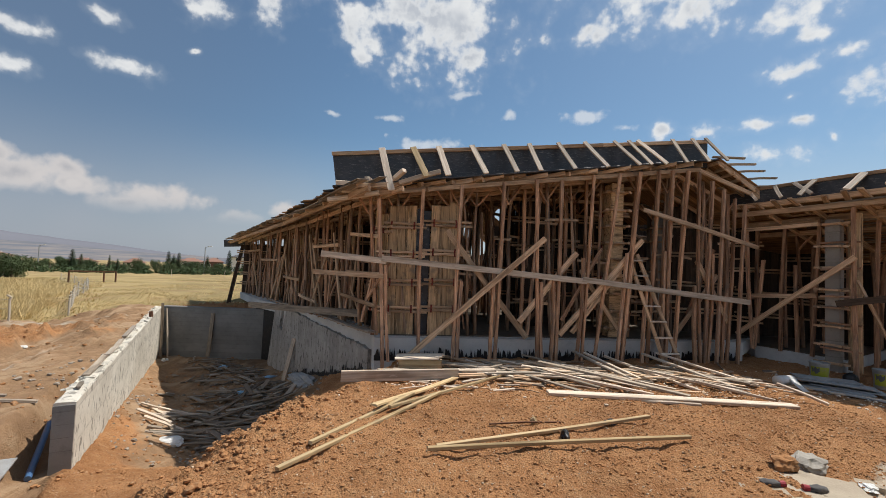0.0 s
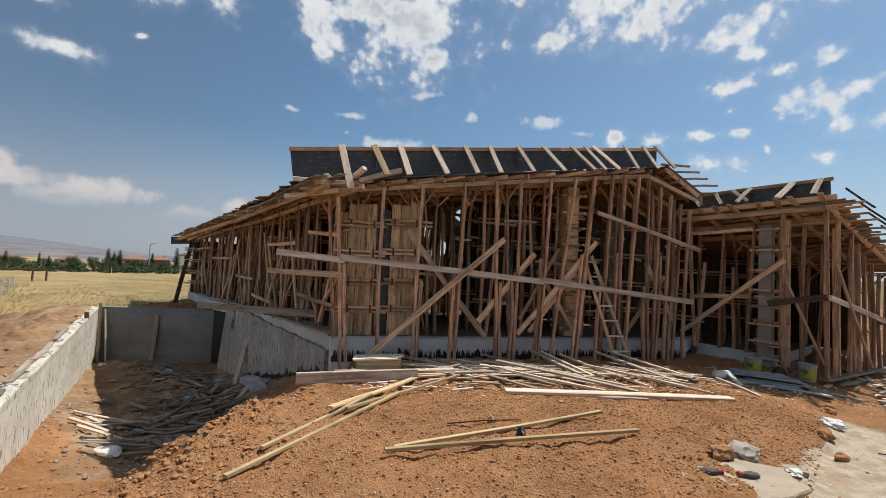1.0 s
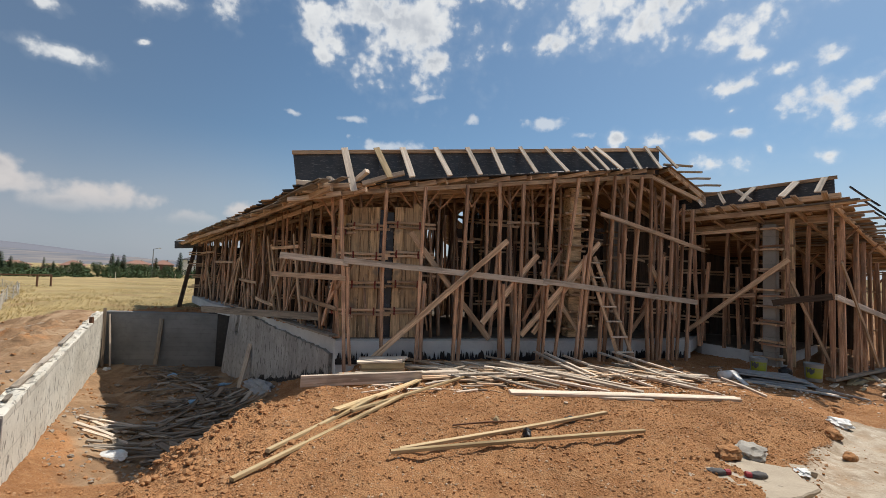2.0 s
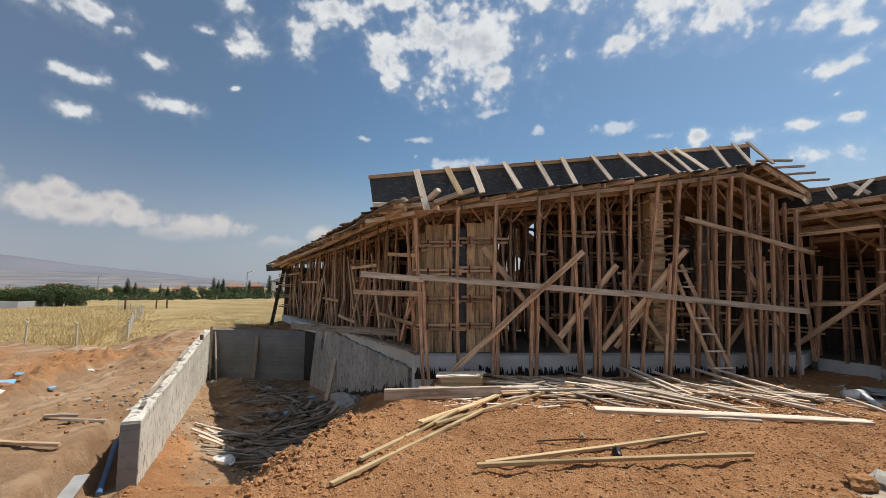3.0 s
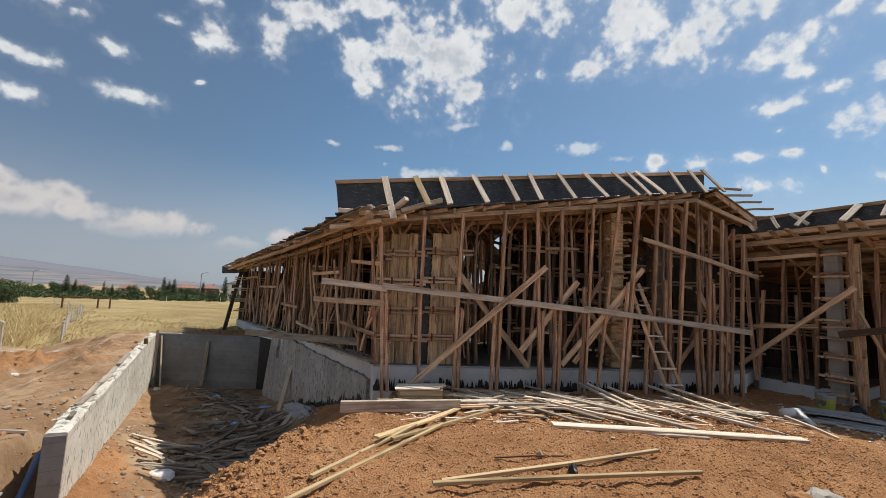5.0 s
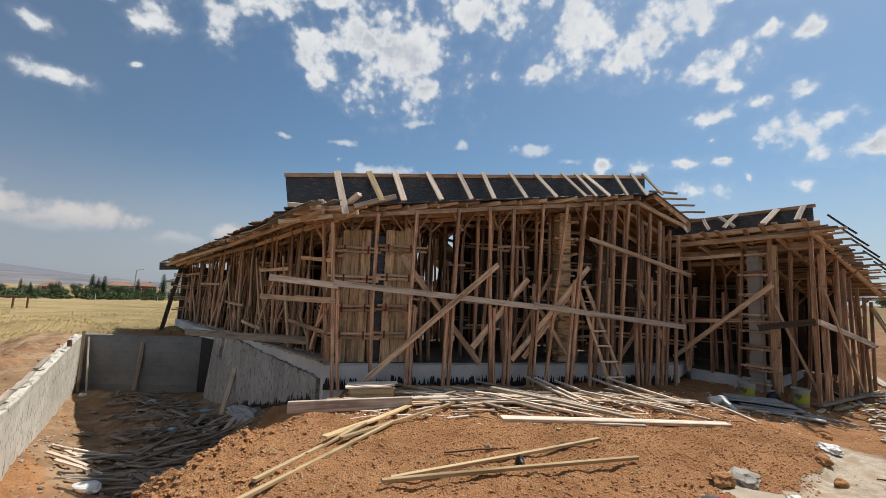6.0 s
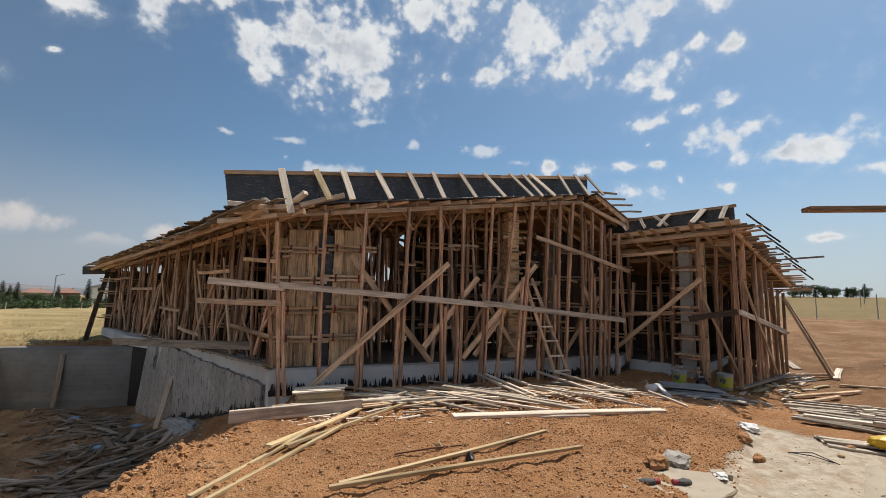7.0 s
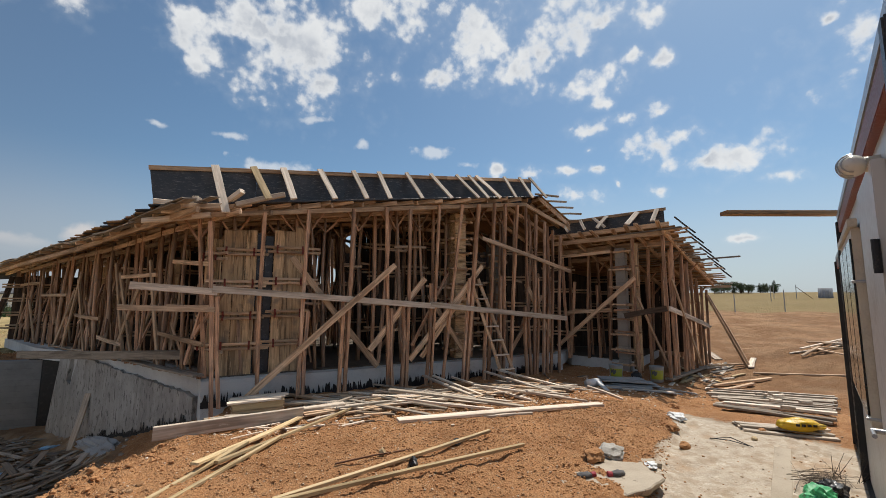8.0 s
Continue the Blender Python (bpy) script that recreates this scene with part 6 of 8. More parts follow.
for k in range(9):
    x, y = 6.5 + lr.uniform(-0.2, 1.0), 7.25 + lr.uniform(-0.35, 0.3)
    board((x, y), (x + lr.uniform(0.4, 1.0), y - lr.uniform(0.15, 0.5)), lr.uniform(0.04, 0.09), 0.02, lr.choice((FORM_GREY, WOOD_GREY, WOOD_PALE)), "narrow grey strip lying beside the form sheets", "form sheets", "strip", (0.0, 0.02), "strip")
# pile of boards by the site container
for k in range(17):
    f = k / 16
    x0, y0 = 6.72 + 2.1 * f + lr.uniform(-0.12, 0.12), 5.12 + 1.75 * f + lr.uniform(-0.10, 0.10)
    x1, y1 = 7.42 + 2.0 * f + lr.uniform(-0.05, 0.05), 3.90 + 0.98 * f + lr.uniform(-0.05, 0.05)
    board((x0, y0), (x1, y1), lr.uniform(0.07, 0.13), lr.uniform(0.025, 0.04), lr.choice((WOOD_GREY, WOOD_GREY, WOOD_LITTER, WOOD_PALE)), "weathered board in a spread pile on the bare ground", "spread board pile", lift=(lr.uniform(0, 0.07), lr.uniform(0, 0.07)))
for k in range(5):
    board((5.86 + 0.05 * k, 4.12 + 0.07 * k), (6.62 + 0.06 * k, 3.46 + 0.08 * k), 0.085, 0.03, WOOD_GREY if k % 2 else WOOD_PALE, "weathered board in a spread pile on the bare ground", "spread board pile", lift=(0.0 + 0.03 * (k % 2), 0.03 * (k % 3)))
for k in range(6):
    f = 0.15 + 0.13 * k
    x, y = 7.1 + 2.0 * f + lr.uniform(-0.2, 0.2), 4.45 + 1.3 * f + lr.uniform(-0.3, 0.3)
    board((x, y), (x + 0.14, y - 0.10), 0.07, 0.04, WOOD_PALE, "short wooden spacer block lying on the boards", "spacer blocks", "block", (0.09, 0.09), "block")
for p0, p1, w in (((9.2, 7.05), (11.0, 6.97), 0.09), ((8.7, 6.75), (10.2, 6.85), 0.08), ((11.2, 7.5), (12.3, 5.9), 0.08), ((12.5, 9.7), (11.94, 8.95), 0.2), ((11.5, 7.75), (12.3, 8.2), 0.13), ((10.8, 8.45), (11.75, 8.0), 0.07)):
    board(p0, p1, w, 0.04, WOOD_BEAM if w < 0.1 else WOOD_PALE, "weathered board lying on the bare slope", "slope boards", lift=(0.02, 0.02))
for k in range(16):
    x, y = 13.3 + lr.uniform(-0.5, 1.2), 7.4 + lr.uniform(-0.4, 0.4)
    ang = radians(lr.gauss(-30, 22))
    ln = lr.uniform(0.6, 1.6)
    board((x, y), (x + math.cos(ang) * ln, y + math.sin(ang) * ln), 0.075, 0.03, lr.choice((WOOD_BEAM, WOOD_PALE)), "weathered board tipped on a heap of soil", "slope boards", lift=(lr.uniform(0, 0.10), lr.uniform(0, 0.10)))
for k in range(34):
    t = lr.uniform(-0.2, 3.2)
    p = wing_side(t, lr.uniform(-0.1, 0.75), 0)
    ang = radians(lr.gauss(23, 25))
    ln = lr.uniform(0.15, 0.7)
    board((p.x, p.y), (p.x + math.cos(ang) * ln, p.y + math.sin(ang) * ln), lr.uniform(0.04, 0.10), 0.025, lr.choice((WOOD_PALE, WOOD_GREY, WOOD_FRESH)), "short offcut strewn beside the wing", "strewn offcuts", "offcut", name="offcut")
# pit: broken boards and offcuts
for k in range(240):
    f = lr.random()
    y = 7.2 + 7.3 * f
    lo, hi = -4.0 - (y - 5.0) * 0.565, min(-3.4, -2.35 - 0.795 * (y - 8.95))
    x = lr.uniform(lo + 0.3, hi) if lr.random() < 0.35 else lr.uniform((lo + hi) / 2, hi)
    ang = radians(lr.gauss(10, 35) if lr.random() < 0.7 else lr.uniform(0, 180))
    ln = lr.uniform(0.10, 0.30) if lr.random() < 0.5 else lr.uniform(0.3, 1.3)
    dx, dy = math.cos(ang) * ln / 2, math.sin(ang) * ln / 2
    # sun and shade set by wood tone: lighter boards in the sunny strip
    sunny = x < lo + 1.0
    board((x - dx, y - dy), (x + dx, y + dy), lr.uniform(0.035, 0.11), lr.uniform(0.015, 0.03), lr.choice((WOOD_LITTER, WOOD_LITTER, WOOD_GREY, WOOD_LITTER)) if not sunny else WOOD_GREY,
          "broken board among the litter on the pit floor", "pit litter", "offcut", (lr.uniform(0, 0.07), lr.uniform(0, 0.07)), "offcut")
for k in range(24):
    x, y = -4.15 + lr.uniform(-0.7, 0.6), 10.1 + lr.uniform(-0.9, 1.0)
    ang = radians(lr.uniform(20, 150))
    ln = lr.uniform(0.4, 0.9)
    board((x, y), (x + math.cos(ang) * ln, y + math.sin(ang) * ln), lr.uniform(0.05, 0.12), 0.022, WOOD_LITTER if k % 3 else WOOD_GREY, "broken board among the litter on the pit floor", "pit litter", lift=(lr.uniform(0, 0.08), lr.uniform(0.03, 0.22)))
for p0, p1 in (((-5.05, 6.42), (-4.93, 6.86)), ((-4.99, 6.30), (-4.90, 6.48))):
    board(p0, p1, 0.14, 0.05, WOOD_PALE, "short pale offcut on the pit floor", "pit litter", "offcut")
for k in range(8):
    x, y = -5.65 + lr.uniform(-0.30, 0.4), 8.25 + lr.uniform(-0.5, 0.6)
    ang = radians(lr.gauss(20, 25))
    board((x, y), (x + math.cos(ang) * 0.7, y + math.sin(ang) * 0.7), 0.07, 0.025, WOOD_PALE, "short pale offcut on the pit floor", "pit litter", "offcut", (lr.uniform(0, 0.08), lr.uniform(0, 0.08)))
# boards that lean on walls
for a, b, w, mat in (((-9.45, 14.35, -1.6), (-9.75, 14.75, 0.20), 0.08, WOOD_LITTER), ((-9.55, 14.1, -1.6), (-9.72, 14.6, 0.05), 0.05, WOOD_GREY), ((-9.3, 14.5, -1.62), (-9.66, 14.85, 0.0), 0.05, WOOD_PALE), ((-8.1, 14.80, -1.62), (-8.08, 14.97, -0.12), 0.13, WOOD_GREY),
                     ((-4.42, 12.10, -1.62), (-4.26, 12.40, -0.43), 0.15, WOOD_PALE)):
    tagged(beam("leaning_board", a, b, w, 0.04, mat, rnd=lr), "board propped upright against the pit wall", "plank", "leaning boards")
# left of the retaining wall
for p0, p1, w in (((-6.4, 4.42), (-5.7, 4.34), 0.055), ((-5.75, 4.36), (-4.85, 4.56), 0.06), ((-5.91, 5.32), (-5.6, 5.51), 0.05), ((-5.6, 5.23), (-5.22, 5.55), 0.05), ((-4.38, 3.22), (-4.12, 3.67), 0.06), ((-4.2, 3.2), (-4.02, 3.62), 0.05), ((-11.6, 7.6), (-10.4, 7.9), 0.09)):
    board(p0, p1, w, 0.035, WOOD_BEAM if w > 0.05 else WOOD_PALE, "weathered board lying beside the dirt track", "track boards", lift=(0.03, 0.03))
bm = bmesh.new()
tube_bm(bm, (0, 0, 0), (-0.57, 0.85, 0.28), 0.034, None, 14)
pipe = new("pipe", bpy.data.meshes.new("pipe"))
bm.to_mesh(pipe.data)
bm.free()
pipe.data.materials.append(BLUE_PIPE)
pipe.matrix_world = pose(-4.50, 4.74, -0.68)
tagged(pipe, "long blue plastic pipe lying in the trench by the wall", "pipe")
tagged(beam("sheet", (-4.32, 4.05, -0.50), (-4.62, 4.62, -0.42), 0.16, 0.02, FORM_GREY, rnd=lr), "narrow grey form sheet leaning in the trench", "sheet")
stub = thing("wall_peg", (-8.35, 12.05, 0.07), "small dark peg cast into the top of the retaining wall", "peg")
beam("peg", (-8.35, 12.15, 0.05), (-8.35, 12.15, 0.24), 0.08, 0.08, STEEL_RUST, stub, rnd=lr)

# grey form boards left on the top of the retaining wall
wall_way = (W1 - W0).normalized()
wall_out = Vector((-wall_way.y, wall_way.x))
for a0, a1, off, w in ((1.1, 2.6, 0.13, 0.09), (2.5, 4.1, 0.12, 0.08), (4.4, 6.0, 0.14, 0.08), (0.45, 0.75, 0.08, 0.05)):
    p, q = W0 + wall_way * a0 + wall_out * off, W0 + wall_way * a1 + wall_out * (off + 0.02)
    tagged(beam("form_board", (p.x, p.y, 0.155), (q.x, q.y, 0.145), w, 0.028, WOOD_GREY, rnd=lr), "forgotten grey form board lying on the retaining wall", "plank", "wall top boards")
for k in range(26):
    a0 = lr.uniform(0.2, 10.5)
    p = W0 + wall_way * a0 + wall_out * lr.uniform(0.03, 0.19)
    ob = new("mortar_lump", lump("mortar_lump", (lr.uniform(0.03, 0.10), lr.uniform(0.02, 0.06), lr.uniform(0.015, 0.04)), CONCRETE_WALL, k * 1.7, 2, 0.5))
    ob.matrix_world = pose(p.x, p.y, 0.125 - 0.0028 * a0, 0, 0, lr.uniform(0, 180))
    tagged(ob, "rough lump of mortar on the wall's top", "mortar lump", "mortar lumps")
# torn pale sack against the basement wall
sack = new("cement_sack", lump("cement_sack", (0.80, 0.20, 0.17), FORM_GREY, 5.4, 4, 0.55))
sack.matrix_world = pose(-3.30, 10.62, gz_at(-3.30, 10.62) + 0.06, 0, 0, -48)
tagged(sack, "torn dirty white sack slumped beside the basement wall", "sack")

# slender sticks and splinters strewn along the foot of the house
for k in range(110):
    x = lr.uniform(-0.6, 7.0)
    y = 7.0 + 0.10 * x + lr.gauss(0, 0.45)
    ang = radians(lr.gauss(2, 30))
    ln = lr.uniform(0.12, 0.7)
    board((x, y), (x + math.cos(ang) * ln, y + math.sin(ang) * ln), lr.uniform(0.02, 0.06), lr.uniform(0.012, 0.025), lr.choice((WOOD_PALE, WOOD_BEAM, WOOD_LITTER)), "short pale stick strewn at the foot of the house", "strewn sticks", "stick", (lr.uniform(0, 0.04), lr.uniform(0, 0.04)), "stick")

# ---- small things on the ground ----
sr = random.Random(55)


def lay(name, size, mat, x, y, label, category, seed, turn=0.0, detail=3, rough=0.3, sink=0.0, group=""):
    ob = new(name, lump(name, size, mat, seed, detail, rough))
    ob.matrix_world = pose(x, y, gz_at(x, y) + size[2] * 0.5 - sink, 0, 0, turn)
    return tagged(ob, label, category, group)


lay("plastic_bag", (0.23, 0.16, 0.07), WHITE_PLASTIC, -4.48, 7.2, "crumpled white plastic bag on the pit floor", "bag", 3.0)
lay("plastic_bag", (0.16, 0.12, 0.06), WHITE_PLASTIC, -7.62, 6.05, "crumpled white plastic film beside the track", "bag", 4.0, 20)
lay("plastic_bag", (0.10, 0.07, 0.03), WHITE_PLASTIC, -8.47, 8.57, "crumpled white plastic film beside the track", "bag", 4.7, 70)
lay("plastic_bag", (0.15, 0.11, 0.05), WHITE_PLASTIC, 5.38, 4.75, "crumpled white plastic film on the soil edge", "bag", 6.0, 50, rough=0.6)
lay("plastic_bag", (0.07, 0.05, 0.02), WHITE_PLASTIC, 3.55, 3.45, "torn white plastic film on the slab", "bag", 8.0, 50, rough=0.7)
lay("plastic_bag", (0.10, 0.09, 0.05), WHITE_PLASTIC, -9.2, 14.2, "crumpled white plastic bag on the pit floor", "bag", 9.0, 50, rough=0.7)
for x, y, s in ((-4.9, 10.6, 0.16), (-5.8, 13.2, 0.14), (-5.0, 12.6, 0.18), (-6.9, 13.6, 0.12)):
    lay("blue_sheet", (s, s * 0.6, 0.04), BLUE_PLASTIC, x, y, "torn pale blue plastic sheet among the pit litter", "sheet", x, 30, rough=0.6, group="blue scraps")
lay("blue_sheet", (0.16, 0.10, 0.06), BLUE_PIPE, -1.2, 7.7, "blue plastic sheet tucked against the plinth", "sheet", 3.3, 30, rough=0.6)
for x, y, turn, tilt in ((-8.0, 6.52, 35, 22), (-8.44, 7.15, 10, 35), (-7.62, 7.0, 80, 5)):
    bm = bmesh.new()
    k = 0.14 if tilt < 30 and tilt > 10 else 0.06
    box_bm(bm, (-k, -k * 0.6, 0), (k, k * 0.6, 0.04), 0.006)
    data = bpy.data.meshes.new("foam_board")
    bm.to_mesh(data)
    bm.free()
    data.materials.append(BLUE_PLASTIC)
    ob = new("foam_board", data)
    ob.matrix_world = pose(x, y, gz_at(x, y) + 0.04 + k * 0.25, tilt, 0, turn)
    tagged(ob, "broken pale blue foam board beside the dirt track", "foam board", "foam scraps")

# yellow bag on the board pile
bm = bmesh.new()
bmesh.ops.create_icosphere(bm, subdivisions=4, radius=1.0)
for v in bm.verts:
    p = v.co.copy()
    taper = 1 - 0.45 * max(0.0, p.x) ** 1.5
    k = 1 + 0.16 * noise.noise(p * 2.2) + 0.07 * noise.noise(p * 6.0)
    v.co = Vector((p.x * 0.27, p.y * 0.12 * taper, max(p.z, -0.6) * 0.095 * taper)) * k
yellow = thing("cement_bag", (7.55, 4.42, 0.1), "bulging bright yellow plastic bag lying on weathered boards", "bag")
yellow.matrix_world = pose(6.44, 3.76, gz_at(6.44, 3.76) + 0.125, 0, 0, -34)
bpy.context.view_layer.update()
part("bag", bm, YELLOW_BAG, yellow, smooth=True)
for k in range(4):
    bm = bmesh.new()
    box_bm(bm, (-0.12 + k * 0.065, -0.137 + 0.004 * k, 0.015), (-0.075 + k * 0.065, -0.126 + 0.004 * k, 0.045), 0.003)
    part("printed_bar", bm, BLACK_PLASTIC, yellow, "dark printed mark")

# green bag, twigs and black hose by the container
lay("garden_bag", (0.17, 0.13, 0.11), GREEN_BAG, 4.34, 2.44, "bunched green plastic bag on the dusty slab", "bag", 12.0, 20, 4, 0.35)
lay("rubbish_bag", (0.15, 0.11, 0.10), BLACK_PLASTIC, 4.60, 2.50, "black crumpled rubbish bag beside a green one", "bag", 14.0, 20, 4, 0.5)
twigs = bmesh.new()
for k in range(110):
    x, y = 4.96 + sr.gauss(0, 0.13), 2.76 + sr.gauss(0, 0.07)
    a = sr.uniform(-0.6, 0.9)
    ln = sr.uniform(0.15, 0.45)
    z = gz_at(x, y)
    tube_bm(twigs, (x - math.cos(a) * ln / 2, y - math.sin(a) * ln / 2, z + sr.uniform(0, 0.05)), (x + math.cos(a) * ln / 2, y + math.sin(a) * ln / 2, z + sr.uniform(0.01, 0.08)), 0.002, 0.001, 4)
for k in range(12):
    x, y = 5.22 + sr.gauss(0, 0.06), 2.72 + sr.gauss(0, 0.06)
    tube_bm(twigs, (x, y, gz_at(x, y)), (x + sr.uniform(-0.2, 0.2), y + sr.uniform(-0.2, 0.1), sr.uniform(0.15, 0.4)), 0.003, 0.0015, 4)
data = bpy.data.meshes.new("dry_twigs")
twigs.to_mesh(data)
twigs.free()
data.materials.append(BARK)
tagged(new("dry_twigs", data), "heap of dry thin twigs on the slab", "twigs", kind="stuff")

# broken concrete at the edge of the mound
def broken_slab(corners, z, thick, label, seed):
    """A thin cast plate with a ragged broken rim."""
    rim = []
    for (x0, y0), (x1, y1) in zip(corners, corners[1:] + corners[:1]):
        for k in range(7):
            f = k / 7
            x, y = x0 + (x1 - x0) * f, y0 + (y1 - y0) * f
            j = Vector((x * 6, y * 6, seed))
            rim.append((x + 0.05 * noise.noise(j), y + 0.05 * noise.noise(j + Vector((9, 0, 0)))))
    cx, cy = sum(p[0] for p in rim) / len(rim), sum(p[1] for p in rim) / len(rim)
    bm = bmesh.new()
    loops = []
    for grow, dz in ((0.93, -thick), (0.985, -thick * 0.5), (1.0, -0.006), (0.975, 0.004), (0.7, 0.006), (0.35, 0.008)):
        loops.append([bm.verts.new((cx + (x - cx) * grow, cy + (y - cy) * grow, z + dz + 0.010 * noise.noise(Vector((x * 5 * grow, y * 5 * grow, seed + dz))))) for x, y in rim])
    for p, q in zip(loops, loops[1:]):
        for i in range(len(rim)):
            j = (i + 1) % len(rim)
            bm.faces.new((p[i], p[j], q[j], q[i]))
    bm.faces.new(loops[-1])
    bm.faces.new(loops[0][::-1])
    data = bpy.data.meshes.new("concrete_slab")
    bm.to_mesh(data)
    bm.free()
    data.materials.append(CONCRETE_SLAB)
    return tagged(new("concrete_slab", data), label, "concrete slab", "broken slabs")


broken_slab([(2.30, 3.22), (2.55, 3.55), (3.05, 3.66), (3.42, 3.42), (3.34, 3.08), (2.95, 2.93), (2.45, 2.95)], 0.235, 0.06, "broken thin concrete plate with a ragged edge on the slab", 1.3)
broken_slab([(3.36, 3.50), (3.45, 3.66), (3.72, 3.62), (3.70, 3.46)], 0.175, 0.05, "small broken piece of concrete beside the plate", 4.1)
lay("concrete_chunk", (0.20, 0.12, 0.07), CONCRETE_COLUMN, 3.28, 3.72, "rough grey chunk of broken concrete on the soil", "concrete chunk", 6.1, 30, 3, 0.45)
lay("soil_clod", (0.11, 0.09, 0.07), CLOD, 3.0, 3.62, "large brown soil clod beside broken concrete", "clod", 2.2, 30, 3, 0.4)
lay("soil_clod", (0.08, 0.06, 0.05), CLOD, 4.55, 3.90, "large brown soil clod on the slab", "clod", 3.2, 30, 3, 0.4)
lay("wood_block", (0.05, 0.035, 0.03), WOOD_FRESH, 5.61, 3.81, "small pale wooden block on the slab", "block", 3.2, 30, 2, 0.1)
tagged(beam("paving_strip", (5.62, 3.50, gz_at(5.5, 3.4) + 0.002), (4.0, 2.54, gz_at(4.2, 2.7) + 0.004), 0.15, 0.02, CONCRETE_SLAB, rnd=sr, rough=0.004), "narrow pale cast strip across the dusty slab", "strip", kind="structure")
for k in range(2):
    tagged(beam("hose", (5.08 + 0.02 * k, 4.0, gz_at(5.08, 4.0) + 0.01), (5.3, 3.62 + 0.05 * k, gz_at(5.3, 3.62) + 0.01), 0.009, 0.009, STEEL_DARK, rnd=sr, rough=0.06), "thin dark cable lying on the dusty slab", "cable")
lay("soil_clod", (0.10, 0.08, 0.06), CLOD, 4.85, 4.35, "large brown soil clod on the slab", "clod", 5.2, 30, 3, 0.4)
lay("soil_clod", (0.09, 0.08, 0.06), CLOD, 6.25, 5.55, "large brown soil clod on the slab", "clod", 7.7, 30, 3, 0.4)
lay("brick_bit", (0.07, 0.05, 0.04), CLOD, 6.05, 4.0, "broken brick by the boards", "brick", 6.7, 30, 2, 0.2)
for x, y, turn, seed in ((2.64, 3.32, -14, 1.0), (2.95, 3.25, -4, 2.0)):
    glove = thing("work_glove", (x, y, 0.25), "worn dark grey work glove with red cuff on the slab", "glove", "work gloves")
    glove.matrix_world = pose(x, y, 0.262, 0, 0, turn)
    bpy.context.view_layer.update()
    bm = bmesh.new()
    bmesh.ops.create_icosphere(bm, subdivisions=3, radius=1.0)
    for v in bm.verts:
        v.co = Vector((v.co.x * 0.075, v.co.y * 0.04, max(v.co.z, -0.5) * 0.026)) * (1 + 0.3 * noise.noise(v.co * 2.5 + Vector((seed, 0, 0))))
    part("palm", bm, GREY_CLOTH, glove, smooth=True)
    bm = bmesh.new()
    tube_bm(bm, (0.06 if seed == 1.0 else -0.06, 0, 0.0), (0.10 if seed == 1.0 else -0.10, 0.01, 0.0), 0.022, 0.026, 12)
    part("cuff", bm, RED_CLOTH, glove, "dark red cuff")
# foam peg and dark clamp between the battens
lay("wood_chip", (0.035, 0.03, 0.05), WOOD_FRESH, 1.02, 4.38, "small pale wood chip standing in the soil", "wood chip", 1.2, 30, 2, 0.3)
tagged(beam("rebar", (0.55, 4.28, gz_at(0.55, 4.28) + 0.02), (1.30, 4.38, gz_at(1.3, 4.38) + 0.02), 0.014, 0.014, STEEL_RUST, rnd=sr), "thin rusty steel bar on the mound", "steel bar")
# black lump added where the mound only has a dark hole
lay("cloth_scrap", (0.07, 0.05, 0.03), BLACK_PLASTIC, 1.85, 4.45, "black lump in place of a dark hole in the mound", "scrap", 2.9, 30, 3, 0.5)
lay("cloth_scrap", (0.06, 0.04, 0.05), BLACK_PLASTIC, 1.25, 4.05, "dark crumpled scrap under the battens", "scrap", 3.9, 80, 3, 0.5)

# roll of pale film with its loose end
roll = thing("film_roll", (5.62, 6.55, 0.1), "roll of clear plastic film with a loose end", "film roll")
bm = bmesh.new()
tube_bm(bm, (-0.18, 0, 0.10), (0.16, 0.02, 0.10), 0.085, 0.085, 18)
roll.matrix_world = pose(6.16, 7.42, gz_at(6.16, 7.42), 0, 0, 10)
bpy.context.view_layer.update()
part("roll", bm, WHITE_PLASTIC, roll, smooth=True)
bm = bmesh.new()
prev = None
for i in range(8):
    f = i / 7
    pair = (bm.verts.new((0.02 - 0.16 * f, -0.06 - 0.42 * f, 0.14 - 0.13 * f ** 0.6)), bm.verts.new((0.17 - 0.18 * f, -0.05 - 0.40 * f, 0.14 - 0.13 * f ** 0.6)))
    if prev:
        bm.faces.new((prev[0], prev[1], pair[1], pair[0]))
    prev = pair
made = bmesh.ops.extrude_face_region(bm, geom=bm.faces[:])
bmesh.ops.translate(bm, vec=(0, 0, 0.006), verts=[v for v in made["geom"] if isinstance(v, bmesh.types.BMVert)])
part("loose_end", bm, WHITE_PLASTIC, roll, smooth=True)


